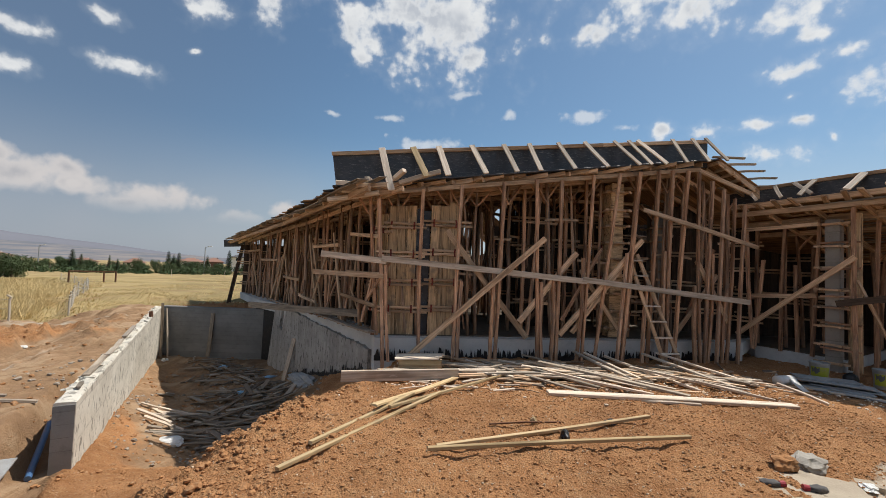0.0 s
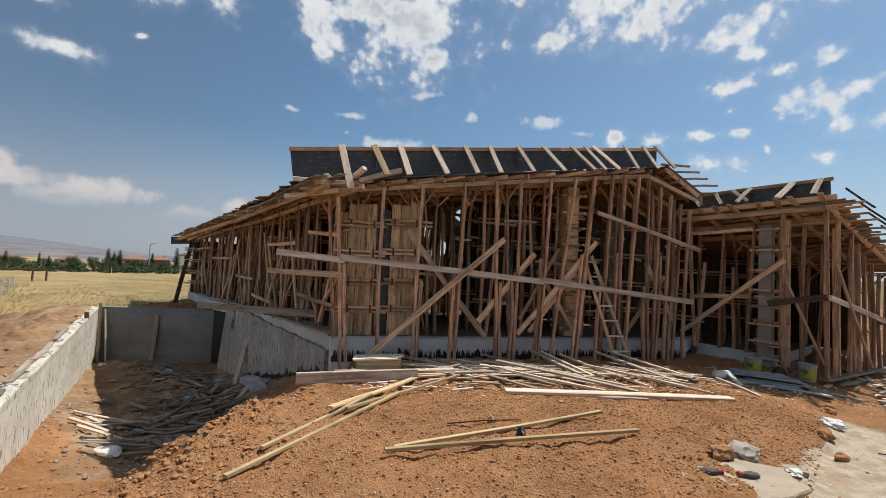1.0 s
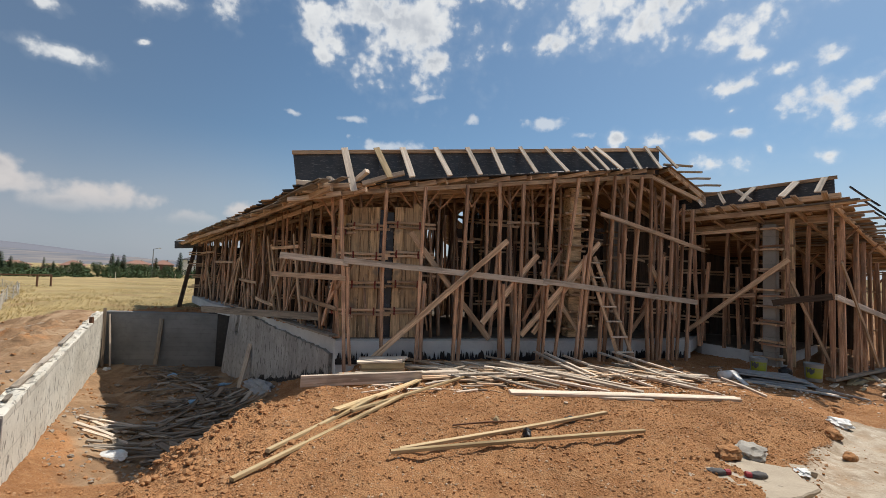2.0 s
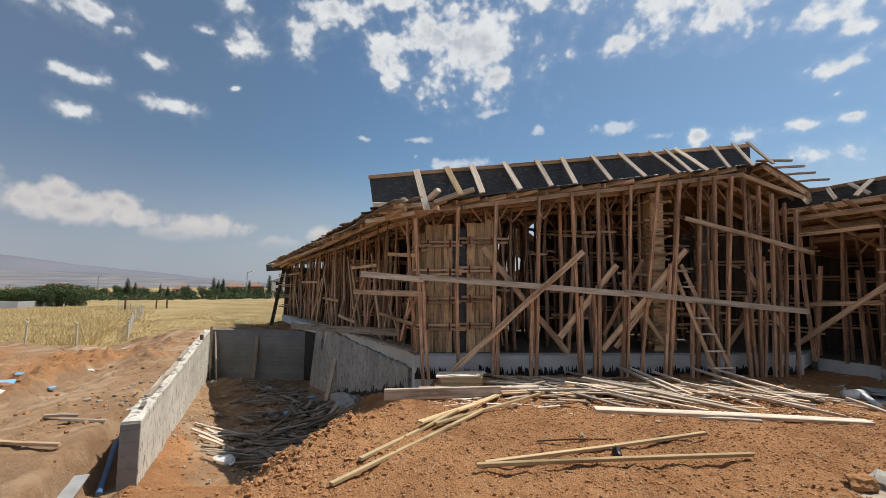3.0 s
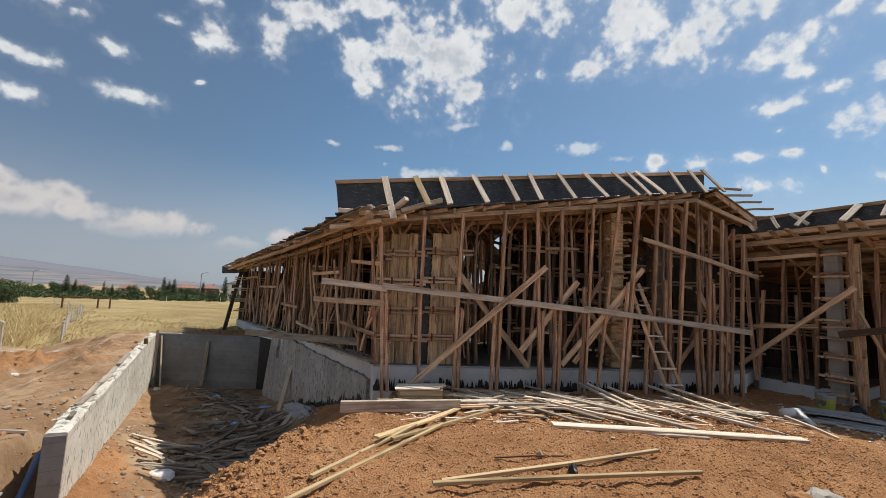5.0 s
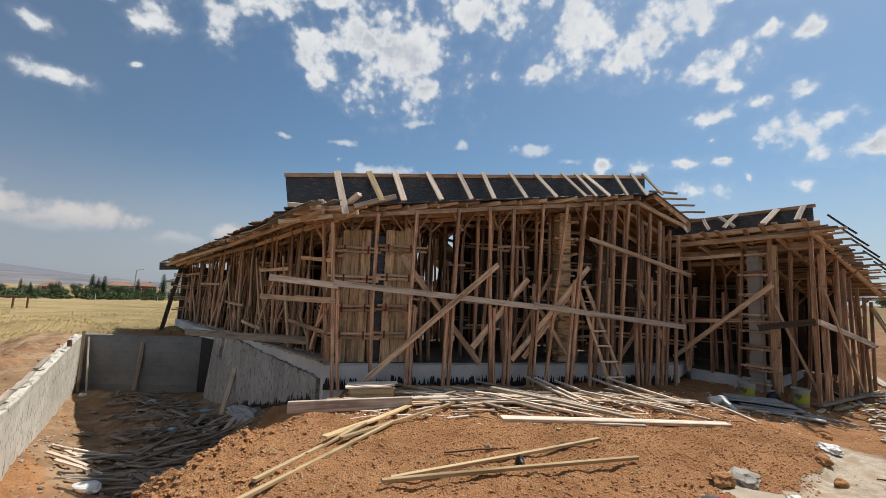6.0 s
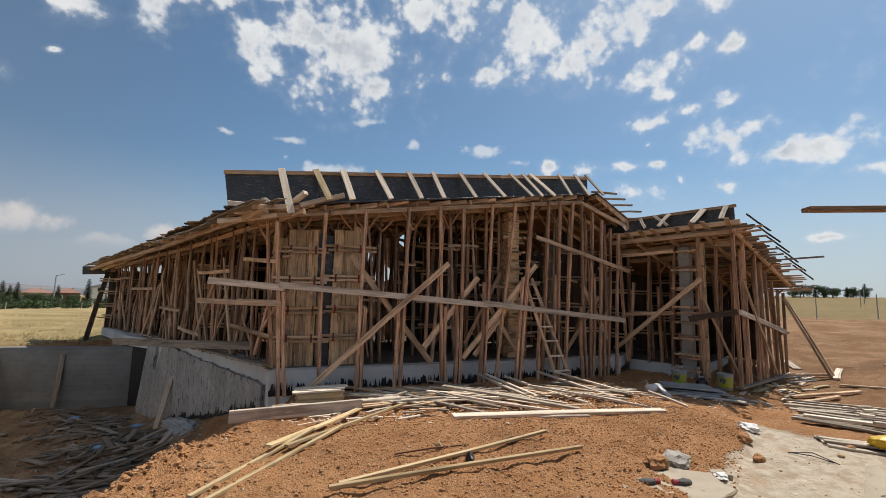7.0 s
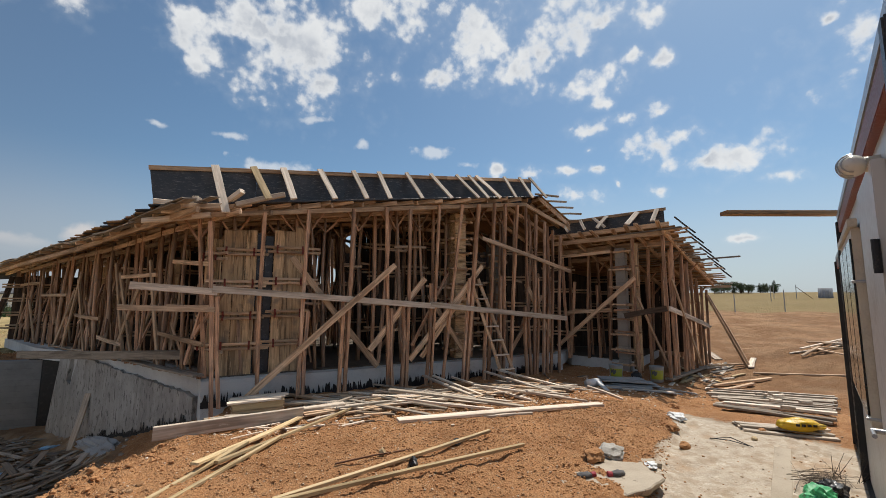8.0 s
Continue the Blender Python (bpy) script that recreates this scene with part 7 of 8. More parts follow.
def bucket(x, y, label, lid):
    b = thing("bucket", (x, y, gz_at(x, y)), label, "bucket", "plastic buckets")
    bm = bmesh.new()
    rings = []
    for z, r in ((0, 0.125), (0.01, 0.13), (0.30, 0.15), (0.33, 0.157), (0.345, 0.157), (0.345, 0.146), (0.30, 0.14), (0.02, 0.12)):
        rings.append([bm.verts.new((math.cos(a) * r, math.sin(a) * r, z)) for a in [2 * math.pi * i / 20 for i in range(20)]])
    for p, q in zip(rings, rings[1:]):
        for i in range(20):
            bm.faces.new((p[i], p[(i + 1) % 20], q[(i + 1) % 20], q[i]))
    bm.faces.new(rings[0][::-1])
    bm.faces.new(rings[-1])
    part("body", bm, BUCKET_WHITE, b, smooth=True)
    bm = bmesh.new()
    prev = None
    for i in range(9):
        a = radians(175 + i * 14)
        pair = (bm.verts.new((math.cos(a) * 0.141, math.sin(a) * 0.141, 0.07)), bm.verts.new((math.cos(a) * 0.152, math.sin(a) * 0.152, 0.27)))
        if prev:
            bm.faces.new((prev[0], pair[0], pair[1], prev[1]))
        prev = pair
    made = bmesh.ops.extrude_face_region(bm, geom=bm.faces[:])
    bmesh.ops.scale(bm, vec=(1.02, 1.02, 1), verts=[v for v in made["geom"] if isinstance(v, bmesh.types.BMVert)])
    part("label_band", bm, BUCKET_YELLOW, b, "lime yellow printed band")
    bm = bmesh.new()
    prev = None
    for i in range(5):
        a = radians(185 + i * 11)
        pair = (bm.verts.new((math.cos(a) * 0.150, math.sin(a) * 0.150, 0.16 + 0.03 * math.sin(i * 2.0))), bm.verts.new((math.cos(a) * 0.160, math.sin(a) * 0.160, 0.25 + 0.02 * math.cos(i * 3.0))))
        if prev:
            bm.faces.new((prev[0], pair[0], pair[1], prev[1]))
        prev = pair
    made = bmesh.ops.extrude_face_region(bm, geom=bm.faces[:])
    bmesh.ops.scale(bm, vec=(1.01, 1.01, 1), verts=[v for v in made["geom"] if isinstance(v, bmesh.types.BMVert)])
    part("label_patch", bm, BUCKET_LABEL, b, "dark printed patch")
    bm = bmesh.new()
    for i in range(12):
        a0, a1 = math.pi * i / 12, math.pi * (i + 1) / 12
        tube_bm(bm, (math.cos(a0) * 0.155, -0.155 * 0.4 * math.sin(a0), 0.32 + math.sin(a0) * 0.02), (math.cos(a1) * 0.155, -0.155 * 0.4 * math.sin(a1), 0.32 + math.sin(a1) * 0.02), 0.004, None, 5)
    part("bail", bm, STEEL_GREY, b, "thin wire bail")
    return b


bucket(7.25, 7.95, "dull white paint bucket with lime yellow band by the wing", False)
bucket(8.05, 7.55, "dirty white bucket with lime yellow band by the wing", True)
lay("tar_can", (0.13, 0.11, 0.12), BLACK_PLASTIC, 7.75, 7.85, "squat black tar can beside yellow buckets", "can", 3.1, 10, 3, 0.12)

# crumbs of earth and stone
ico = bmesh.new()
bmesh.ops.create_icosphere(ico, subdivisions=1, radius=1.0)
octa, octa_f = [tuple(v.co) for v in ico.verts], [tuple(v.index for v in f.verts) for f in ico.faces]
ico.free()


def scatter(name, count, place, size, mat, label, seed):
    rnd = random.Random(seed)
    pts = [place(rnd) for _ in range(count)]
    zs = ground(np.array([p[0] for p in pts]), np.array([p[1] for p in pts]))[0]
    verts, faces = [], []
    for (x, y), z in zip(pts, zs):
        s = size(rnd)
        k = len(verts)
        for v in octa:
            verts.append((x + (v[0] + rnd.uniform(-0.24, 0.24)) * s, y + (v[1] + rnd.uniform(-0.24, 0.24)) * s, z + s * 0.25 + (v[2] + rnd.uniform(-0.24, 0.24)) * s * 0.7))
        faces += [tuple(k + i for i in f) for f in octa_f]
    return tagged(new(name, link_mesh(name, verts, faces, mat)), label, "stones", kind="stuff")


def on_mound(rnd):
    while True:
        x, y = rnd.uniform(-2.6, 5.6), rnd.uniform(1.6, 7.2)
        if x > -1.5 or rnd.random() < 0.6:
            if (x - 1.75) * 0.645 - (y - 2.0) * 0.764 < 0.2 or rnd.random() < 0.03:
                return x, y


def on_crest(rnd):
    y = rnd.uniform(2.0, 7.0)
    return -1.55 - 0.1 * (y - 4) + rnd.gauss(-0.25, 0.45), y


scatter("soil_crumbs", 22000, on_mound, lambda r: 0.004 + 0.012 * r.random() ** 2, CLOD, "loose crumbs of red soil on the mound", 1)
scatter("soil_crumbs", 6000, on_crest, lambda r: 0.005 + 0.030 * r.random() ** 6, CLOD, "coarse clods of red soil on the mound's edge", 2)
scatter("gravel", 3500, on_mound, lambda r: 0.003 + 0.010 * r.random() ** 3, STONE, "pale gravel strewn over the soil", 3)
scatter("gravel", 500, lambda r: (r.uniform(2.5, 9.5), r.uniform(2.4, 8.5)), lambda r: 0.004 + 0.014 * r.random() ** 3, STONE, "pale gravel strewn over the slab and soil", 4)
scatter("soil_crumbs", 900, lambda r: (r.uniform(-12, -4.6), r.uniform(3.0, 13)), lambda r: 0.008 + 0.04 * r.random() ** 4, CLOD, "loose clods along the dirt track", 5)
scatter("soil_crumbs", 900, lambda r: (r.uniform(-6, -2.2), r.uniform(4.5, 12)), lambda r: 0.010 + 0.03 * r.random() ** 3, CLOD, "loose clods on the pit floor", 6)
scatter("soil_crumbs", 260, lambda r: (-8.0 + r.gauss(0, 1.1), 15.9 + r.gauss(0, 0.35)), lambda r: 0.012 + 0.05 * r.random() ** 2, CLOD, "dark clods heaped behind the pit wall", 7)
scatter("wood_chips", 900, lambda r: (r.uniform(-1.4, 8.5), r.gauss(7.0, 0.7)), lambda r: 0.008 + 0.022 * r.random() ** 2, WOOD_PALE, "splinters and chips strewn before the house", 8)
scatter("wood_chips", 700, lambda r: (r.uniform(-6.5, -2.6), r.uniform(6.0, 13.5)), lambda r: 0.012 + 0.035 * r.random() ** 2, WOOD_PALE, "splinters and chips on the pit floor", 9)

# ---- site containers ----
K0 = Vector((5.435, 2.66))                        # far end of the near unit, on its front
UK = Vector((0.883, 0.469))                       # along the fronts, away from the eye
NK = Vector((-0.469, 0.883))                      # out of the fronts


def site_container(origin, length, label, fitted, tall=1.146):
    box = thing("site_container", (origin.x, origin.y, 0.0), label, "container", "site containers")
    # local axes: x towards the eye along the front, y into the container, z up
    box.matrix_world = Matrix(((-UK.x, -NK.x, 0, origin.x), (-UK.y, -NK.y, 0, origin.y), (0, 0, tall, 0.01), (0, 0, 0, 1)))
    bpy.context.view_layer.update()
    bm = bmesh.new()
    box_bm(bm, (0.05, 0.035, 0.08), (length - 0.05, 2.3, 2.30), 0.004)
    part("body", bm, CONTAINER_WHITE, box)
    for x in (0.0, length - 0.075):
        bm = bmesh.new()
        box_bm(bm, (x, -0.02, 0.0), (x + 0.075, 0.12, 2.30), 0.006)
        part("corner_post", bm, STEEL_DARK, box, "black painted steel corner post")
        bm = bmesh.new()
        cx = x + 0.045
        for i in range(14):
            a0, a1 = math.pi * i / 14, math.pi * (i + 1) / 14
            tube_bm(bm, (cx + math.cos(a0) * 0.028, 0.06, 2.46 + math.sin(a0) * 0.05), (cx + math.cos(a1) * 0.028, 0.06, 2.46 + math.sin(a1) * 0.05), 0.009, None, 6)
        for d in (-0.028, 0.028):
            tube_bm(bm, (cx + d, 0.06, 2.33), (cx + d, 0.06, 2.46), 0.009, None, 6)
        part("lifting_eye", bm, STEEL_DARK, box, "black steel lifting eye")
    bm = bmesh.new()
    box_bm(bm, (0.0, 0.0, 2.20), (length, 0.05, 2.30), 0.004)
    part("top_rail", bm, CONTAINER_RED, box, "brown-red painted top rail")
    bm = bmesh.new()
    box_bm(bm, (-0.01, -0.004, 2.302), (length + 0.01, 2.34, 2.365), 0.008)
    part("roof_edge", bm, STEEL_GREY, box, "galvanised roof edge")
    bm = bmesh.new()
    box_bm(bm, (0.0, 0.0, 0.0), (length, 0.08, 0.10), 0.004)
    part("base_rail", bm, STEEL_DARK, box)
    if fitted:
        bm = bmesh.new()
        box_bm(bm, (0.35, -0.012, 0.88), (2.05, 0.034, 2.02), 0.004)
        win = part("window", bm, FRAME_CREAM, box, "window with dark panes")
        for x0, x1 in ((0.40, 0.92), (0.98, 1.46), (1.52, 2.0)):
            bm = bmesh.new()
            box_bm(bm, (x0, -0.024, 0.94), (x1, -0.013, 1.96), 0.002)
            part("pane", bm, DARK_GLASS, win)
        bm = bmesh.new()
        box_bm(bm, (0.30, -0.03, 2.02), (2.1, 0.02, 2.07), 0.004)
        part("canopy", bm, FRAME_CREAM, win, "cream window canopy")
        bm = bmesh.new()
        box_bm(bm, (2.75, -0.010, 0.10), (3.55, 0.034, 2.10), 0.004)
        door = part("door", bm, CONTAINER_WHITE, box)
        bm = bmesh.new()
        tube_bm(bm, (2.85, -0.06, 1.02), (2.85, -0.01, 1.02), 0.011, None, 10)
        tube_bm(bm, (2.85, -0.055, 1.02), (2.97, -0.055, 1.02), 0.010, None, 10)
        part("handle", bm, STEEL_GREY, door, "bright metal door handle")
        for z in (0.4, 1.75):
            bm = bmesh.new()
            tube_bm(bm, (3.56, -0.022, z - 0.06), (3.56, -0.022, z + 0.06), 0.014, None, 10)
            part("hinge", bm, STEEL_DARK, door)
        for z in (0.95, 1.70):
            bm = bmesh.new()
            tube_bm(bm, (2.08, -0.03, z), (2.15, -0.03, z), 0.009, 0.006, 10)
            tube_bm(bm, (2.15, -0.04, z), (2.15, 0.03, z), 0.009, None, 10)
            part("latch", bm, STEEL_GREY, box, "bright metal shutter latch")
        # caged lamp under the top rail
        bm = bmesh.new()
        made = bmesh.ops.create_uvsphere(bm, u_segments=18, v_segments=10, radius=1.0)
        for v in bm.verts:
            v.co = Vector((3.42 + v.co.x * 0.065, -0.055 + v.co.y * 0.05, 2.11 + v.co.z * 0.042))
        lamp = part("wall_lamp", bm, LAMP_GLASS, box, "bulkhead lamp with ribbed cover", smooth=True)
        for k in range(5):
            bm = bmesh.new()
            x = 3.37 + k * 0.025
            for i in range(10):
                a0, a1 = math.pi * i / 10 - math.pi / 2, math.pi * (i + 1) / 10 - math.pi / 2
                h = math.sqrt(max(0.05, 1 - ((x - 3.42) / 0.07) ** 2))
                tube_bm(bm, (x, -0.055 - math.cos(a0) * 0.054 * h, 2.11 + math.sin(a0) * 0.046 * h), (x, -0.055 - math.cos(a1) * 0.054 * h, 2.11 + math.sin(a1) * 0.046 * h), 0.0028, None, 5)
            part("cage_wire", bm, STEEL_GREY, lamp)
        bm = bmesh.new()
        tube_bm(bm, (3.42, -0.02, 2.11), (3.42, 0.034, 2.11), 0.03, None, 14)
        part("lamp_base", bm, FRAME_CREAM, lamp)
    return box


site_container(K0, 4.32, "off-white sheet-metal site container with window, door and lamp", True)
site_container(K0 + UK * 1.5, 1.42, "plain off-white sheet-metal site container behind another", False, 1.01)
# timber lying across the container's roof
tagged(beam("roof_plank", (4.57, 3.24, 2.79), (6.55, 2.40, 2.79), 0.14, 0.045, WOOD_DECK, rnd=sr), "reddish-brown plank jutting out over the container roof", "plank")

# ---- fences and field ----
fr = random.Random(66)


def bent_post(x, y, turn, h=1.25):
    p = thing("fence_post", (x, y, gz_at(x, y)), "pale concrete fence post with bent top at the field's edge", "fence post", "field fence")
    bm = bmesh.new()
    z0 = gz_at(x, y)
    m = p.matrix_world.inverted() @ pose(x, y, z0, 0, fr.uniform(-2, 6), turn)
    pts = [(0, 0, -0.1), (0, 0, h * 0.8), (0.03, 0, h * 0.9), (-0.06, 0, h)]
    for a, b in zip(pts, pts[1:]):
        tube_bm(bm, a, b, 0.027, 0.024, 8)
    bmesh.ops.transform(bm, matrix=m, verts=bm.verts)
    part("post", bm, WALL_CREAM, p)
    return p


posts = [(-11.69, 11.42), (-13.62, 11.68), (-15.71, 11.9), (-17.8, 12.15), (-19.9, 12.4)]
for x, y in posts:
    bent_post(x, y, 40, 0.69)
row2 = [(-11.75, 13.3), (-12.6, 14.3), (-13.5, 15.4), (-14.6, 16.7), (-15.8, 18.1), (-17.2, 19.9), (-18.9, 22.2), (-21.2, 25.2), (-24.0, 28.4), (-28.0, 32.0), (-33.6, 37.0)]
for x, y in row2:
    bent_post(x, y, 130, 0.64)


def wires(name, pts, heights, label, r=0.008):
    bm = bmesh.new()
    for (x0, y0), (x1, y1) in zip(pts, pts[1:]):
        for h in heights:
            tube_bm(bm, (x0, y0, gz_at(x0, y0) + h), (x1, y1, gz_at(x1, y1) + h), r, None, 4)
    data = bpy.data.meshes.new(name)
    bm.to_mesh(data)
    bm.free()
    data.materials.append(STEEL_GREY)
    return tagged(new(name, data), label, "fence wire", "field fence")


wires("fence_wire", row2, (0.06, 0.13, 0.20, 0.27, 0.34, 0.41, 0.48, 0.55), "galvanised fence wires along the field", 0.007)
wires("fence_wire", posts, (0.3, 0.56), "galvanised fence wires along the field", 0.004)
# rusty frame in the field
goal = thing("goal_frame", (-29.9, 33.6, -0.8), "rusty brown steel pipe frame standing in the field", "frame")
gz0 = gz_at(-29, 34.3)
for a, b in (((-29.9, 33.6, gz0 - 0.2), (-29.9, 33.6, gz0 + 0.9)), ((-27.6, 35.5, gz0 - 0.2), (-27.6, 35.5, gz0 + 0.9)), ((-29.9, 33.6, gz0 + 0.9), (-27.6, 35.5, gz0 + 0.9)), ((-28.2, 35.0, gz0 - 0.2), (-28.2, 35.0, gz0 + 0.9))):
    beam("pipe", a, b, 0.10, 0.10, STEEL_RUST, goal, rnd=fr)
# far small posts in the field
for k in range(9):
    x, y = -40 + k * 5.3, 62 + 9 * math.sin(k * 0.5) + k * 0.7
    z = gz_at(x, y)
    tagged(beam("field_post", (x, y, z - 0.1), (x, y, z + 1.1), 0.06, 0.06, WALL_CREAM, rnd=fr), "thin pale post far out in the dry field", "fence post", "far field fence")
# posts on the right-hand ridge
for x, y, h, lean in ((31.1, 21.8, 1.25, 0), (34.4, 20.4, 1.7, 0), (51.1, 31.3, 1.5, 0), (52.2, 29.7, 1.5, 1), (46.2, 28.6, 1.6, 0)):
    z = gz_at(x, y)
    q = thing("ridge_post", (x, y, z), "thin grey fence post on the bare slope", "fence post", "ridge fence")
    beam("post", (x, y, z - 0.2), (x, y, z + h), 0.05, 0.05, GARDEN_WALL, q, rnd=fr)
    if lean:
        beam("stay", (x + 1.2, y - 0.8, z), (x, y, z + h * 0.85), 0.05, 0.05, STEEL_RUST, q, rnd=fr)
tank = thing("tank", (55.2, 28.6, gz_at(55.2, 28.6)), "grey ribbed sheet-metal tank on the ridge", "tank")
bm = bmesh.new()
tube_bm(bm, (0, 0, -0.5), (0, 0, 1.05), 0.62, 0.58, 20)
for k in range(20):
    a = 2 * math.pi * k / 20
    tube_bm(bm, (math.cos(a) * 0.62, math.sin(a) * 0.62, -0.4), (math.cos(a) * 0.58, math.sin(a) * 0.58, 1.07), 0.03, None, 6)
part("shell", bm, GARDEN_WALL, tank, smooth=True)

# dry grass
gr = random.Random(77)
verts, faces = [], []
pts = []
while len(pts) < 95000:
    d = 14 + 42 * gr.random() ** 1.7
    az = radians(gr.uniform(-66, -14))
    x, y = d * math.sin(az), d * math.cos(az)
    pts.append((x, y))
arr = np.array(pts)
zz, gg, _, _ = ground(arr[:, 0], arr[:, 1])
clump = rough(arr[:, 0], arr[:, 1], 0.25, 3, 91)
tall = (np.degrees(np.arctan2(arr[:, 0], arr[:, 1])) < -41.5 - 3.0 * clump) & (arr[:, 1] - 11.35 + 0.12 * (arr[:, 0] + 11.7) > 0.4) & (arr[:, 0] < -11.9)
for (x, y), z, g, c, t in zip(pts, zz, gg, clump, tall):
    if g < 0.5 or (not t and (c < 0.2 or gr.random() < 0.5)):
        continue
    h = (gr.uniform(0.12, 0.24) if t else gr.uniform(0.05, 0.13)) * (1 + 0.25 * c)
    spread = 0.22 if t else 0.10
    for _ in range(3 if t else 1):
        a = gr.uniform(0, 6.28)
        w = gr.uniform(0.005, 0.009) * (1 + math.hypot(x, y) / 30)
        bx, by = x + gr.uniform(-0.15, 0.15), y + gr.uniform(-0.15, 0.15)
        k = len(verts)
        verts += [(bx - math.cos(a) * w, by - math.sin(a) * w, z - 0.02), (bx + math.cos(a) * w, by + math.sin(a) * w, z - 0.02),
                  (bx + gr.uniform(-spread, spread) + 0.08, by + gr.uniform(-spread, spread), z + h)]
        faces.append((k, k + 1, k + 2))
tagged(new("dry_grass", link_mesh("dry_grass", verts, faces, GRASS_DRY)), "tall dry yellow grass in the fenced field", "grass", kind="stuff")
# weeds beside the track
verts, faces = [], []
for cx, cy, n, r in ((-9.0, 6.3, 500, 0.22), (-8.7, 6.6, 250, 0.15), (-12.4, 9.2, 900, 0.45)):
    for _ in range(n):
        x, y = cx + gr.gauss(0, r), cy + gr.gauss(0, r * 0.5)
        z = gz_at(x, y)
        a, h = gr.uniform(0, 6.28), gr.uniform(0.02, 0.07)
        k = len(verts)
        verts += [(x - math.cos(a) * 0.008, y - math.sin(a) * 0.008, z - 0.01), (x + math.cos(a) * 0.008, y + math.sin(a) * 0.008, z - 0.01), (x + gr.uniform(-0.05, 0.05), y + gr.uniform(-0.05, 0.05), z + h)]
        faces.append((k, k + 1, k + 2))
tagged(new("weeds", link_mesh("weeds", verts, faces, LEAF_WEED)), "low green weeds beside the dirt track", "weeds", kind="stuff")

# ---- trees ----


def leaf_cloud(rnd, clumps, leaves, size):
    verts, faces = [], []
    for cx, cy, cz, cr in clumps:
        for _ in range(leaves):
            while True:
                d = Vector((rnd.uniform(-1, 1), rnd.uniform(-1, 1), rnd.uniform(-1, 1)))
                if 0.05 < d.length < 1:
                    break
            d = d.normalized() * d.length ** 0.5
            p = Vector((cx, cy, cz)) + d * cr
            n = (d + Vector((rnd.uniform(-0.7, 0.7), rnd.uniform(-0.7, 0.7), rnd.uniform(-0.2, 0.8)))).normalized()
            u = n.orthogonal().normalized() * size * rnd.uniform(0.6, 1.3)
            v = n.cross(u) * rnd.uniform(0.5, 0.9)
            k = len(verts)
            verts += [p - u, p - v * 0.6, p + u, p + v * 0.6]
            faces.append((k, k + 1, k + 2, k + 3))
    return verts, faces


def broad_tree(seed, h, label, group="far trees"):
    rnd = random.Random(seed)
    t = thing("tree", (0, 0, 0), label, "tree", group)
    bm = bmesh.new()
    tube_bm(bm, (0, 0, -0.2), (0.05, 0, h * 0.4), h * 0.035, h * 0.022, 8)
    tips = []
    for i in range(6):
        a = i * 1.05 + rnd.uniform(-0.3, 0.3)
        e = (math.cos(a) * h * 0.26, math.sin(a) * h * 0.26, h * rnd.uniform(0.25, 0.7))
        tube_bm(bm, (0.05, 0, h * rnd.uniform(0.22, 0.4)), e, h * 0.016, h * 0.006, 6)
        tips.append(e)
    part("trunk", bm, BARK, t)
    clumps = [(x * 1.1, y * 1.1, z, h * rnd.uniform(0.13, 0.2)) for x, y, z in tips] + [(rnd.uniform(-0.2, 0.2) * h, rnd.uniform(-0.2, 0.2) * h, h * rnd.uniform(0.12, 0.85), h * rnd.uniform(0.12, 0.2)) for _ in range(10)]
    verts, faces = leaf_cloud(rnd, clumps, 100, h * 0.028)
    ob = new("crown", link_mesh("crown", verts, faces, LEAF_MID))
    ob.parent = t
    return t


def conifer(seed, h, label, group="far trees"):
    rnd = random.Random(seed)
    t = thing("conifer", (0, 0, 0), label, "tree", group)
    bm = bmesh.new()
    tube_bm(bm, (0, 0, -0.2), (0, 0, h * 0.97), h * 0.022, h * 0.004, 7)
    part("trunk", bm, BARK, t)
    verts, faces = [], []
    for i in range(34):
        f = (i + 0.5) / 34
        z = h * (0.08 + 0.9 * f)
        reach = h * 0.20 * (1 - f) ** 0.8 + 0.04 * h
        for j in range(9):
            a = j * 0.7 + i * 1.9 + rnd.uniform(-0.3, 0.3)
            r = reach * rnd.uniform(0.55, 1.15)
            tip = Vector((math.cos(a) * r, math.sin(a) * r, z - r * 0.25))
            root = Vector((math.cos(a) * r * 0.1, math.sin(a) * r * 0.1, z))
            side = Vector((-math.sin(a), math.cos(a), 0.2)) * h * 0.035
            k = len(verts)
            mid = root.lerp(tip, 0.6)
            verts += [root, mid + side, tip, mid - side]
            faces.append((k, k + 1, k + 2, k + 3))
    ob = new("crown", link_mesh("crown", verts, faces, LEAF_DARK))
    ob.parent = t
    return t


kinds = [broad_tree(1, 3.4, "dense green broadleaf tree beyond the field"), broad_tree(2, 4.2, "rounded green broadleaf tree beyond the field"), broad_tree(3, 2.6, "low green bush beyond the field"),
         conifer(4, 6.0, "dark slender conifer beyond the field"), conifer(5, 4.2, "dark young conifer beyond the field")]
for k, t in enumerate(kinds):
    az = radians(-36 + k * 3)
    x, y = 118 * math.sin(az), 118 * math.cos(az)
    t.matrix_world = pose(x, y, gz_at(x, y))
tr = random.Random(88)


def plant(kind, az, d, scale=1.0):
    a = radians(az)
    x, y = d * math.sin(a), d * math.cos(a)
    m = pose(x, y, gz_at(x, y), 0, 0, tr.uniform(0, 360))
    ob = copy_thing(kinds[kind], m)
    ob.scale = (scale * tr.uniform(0.85, 1.25),) * 2 + (scale,)
    return ob


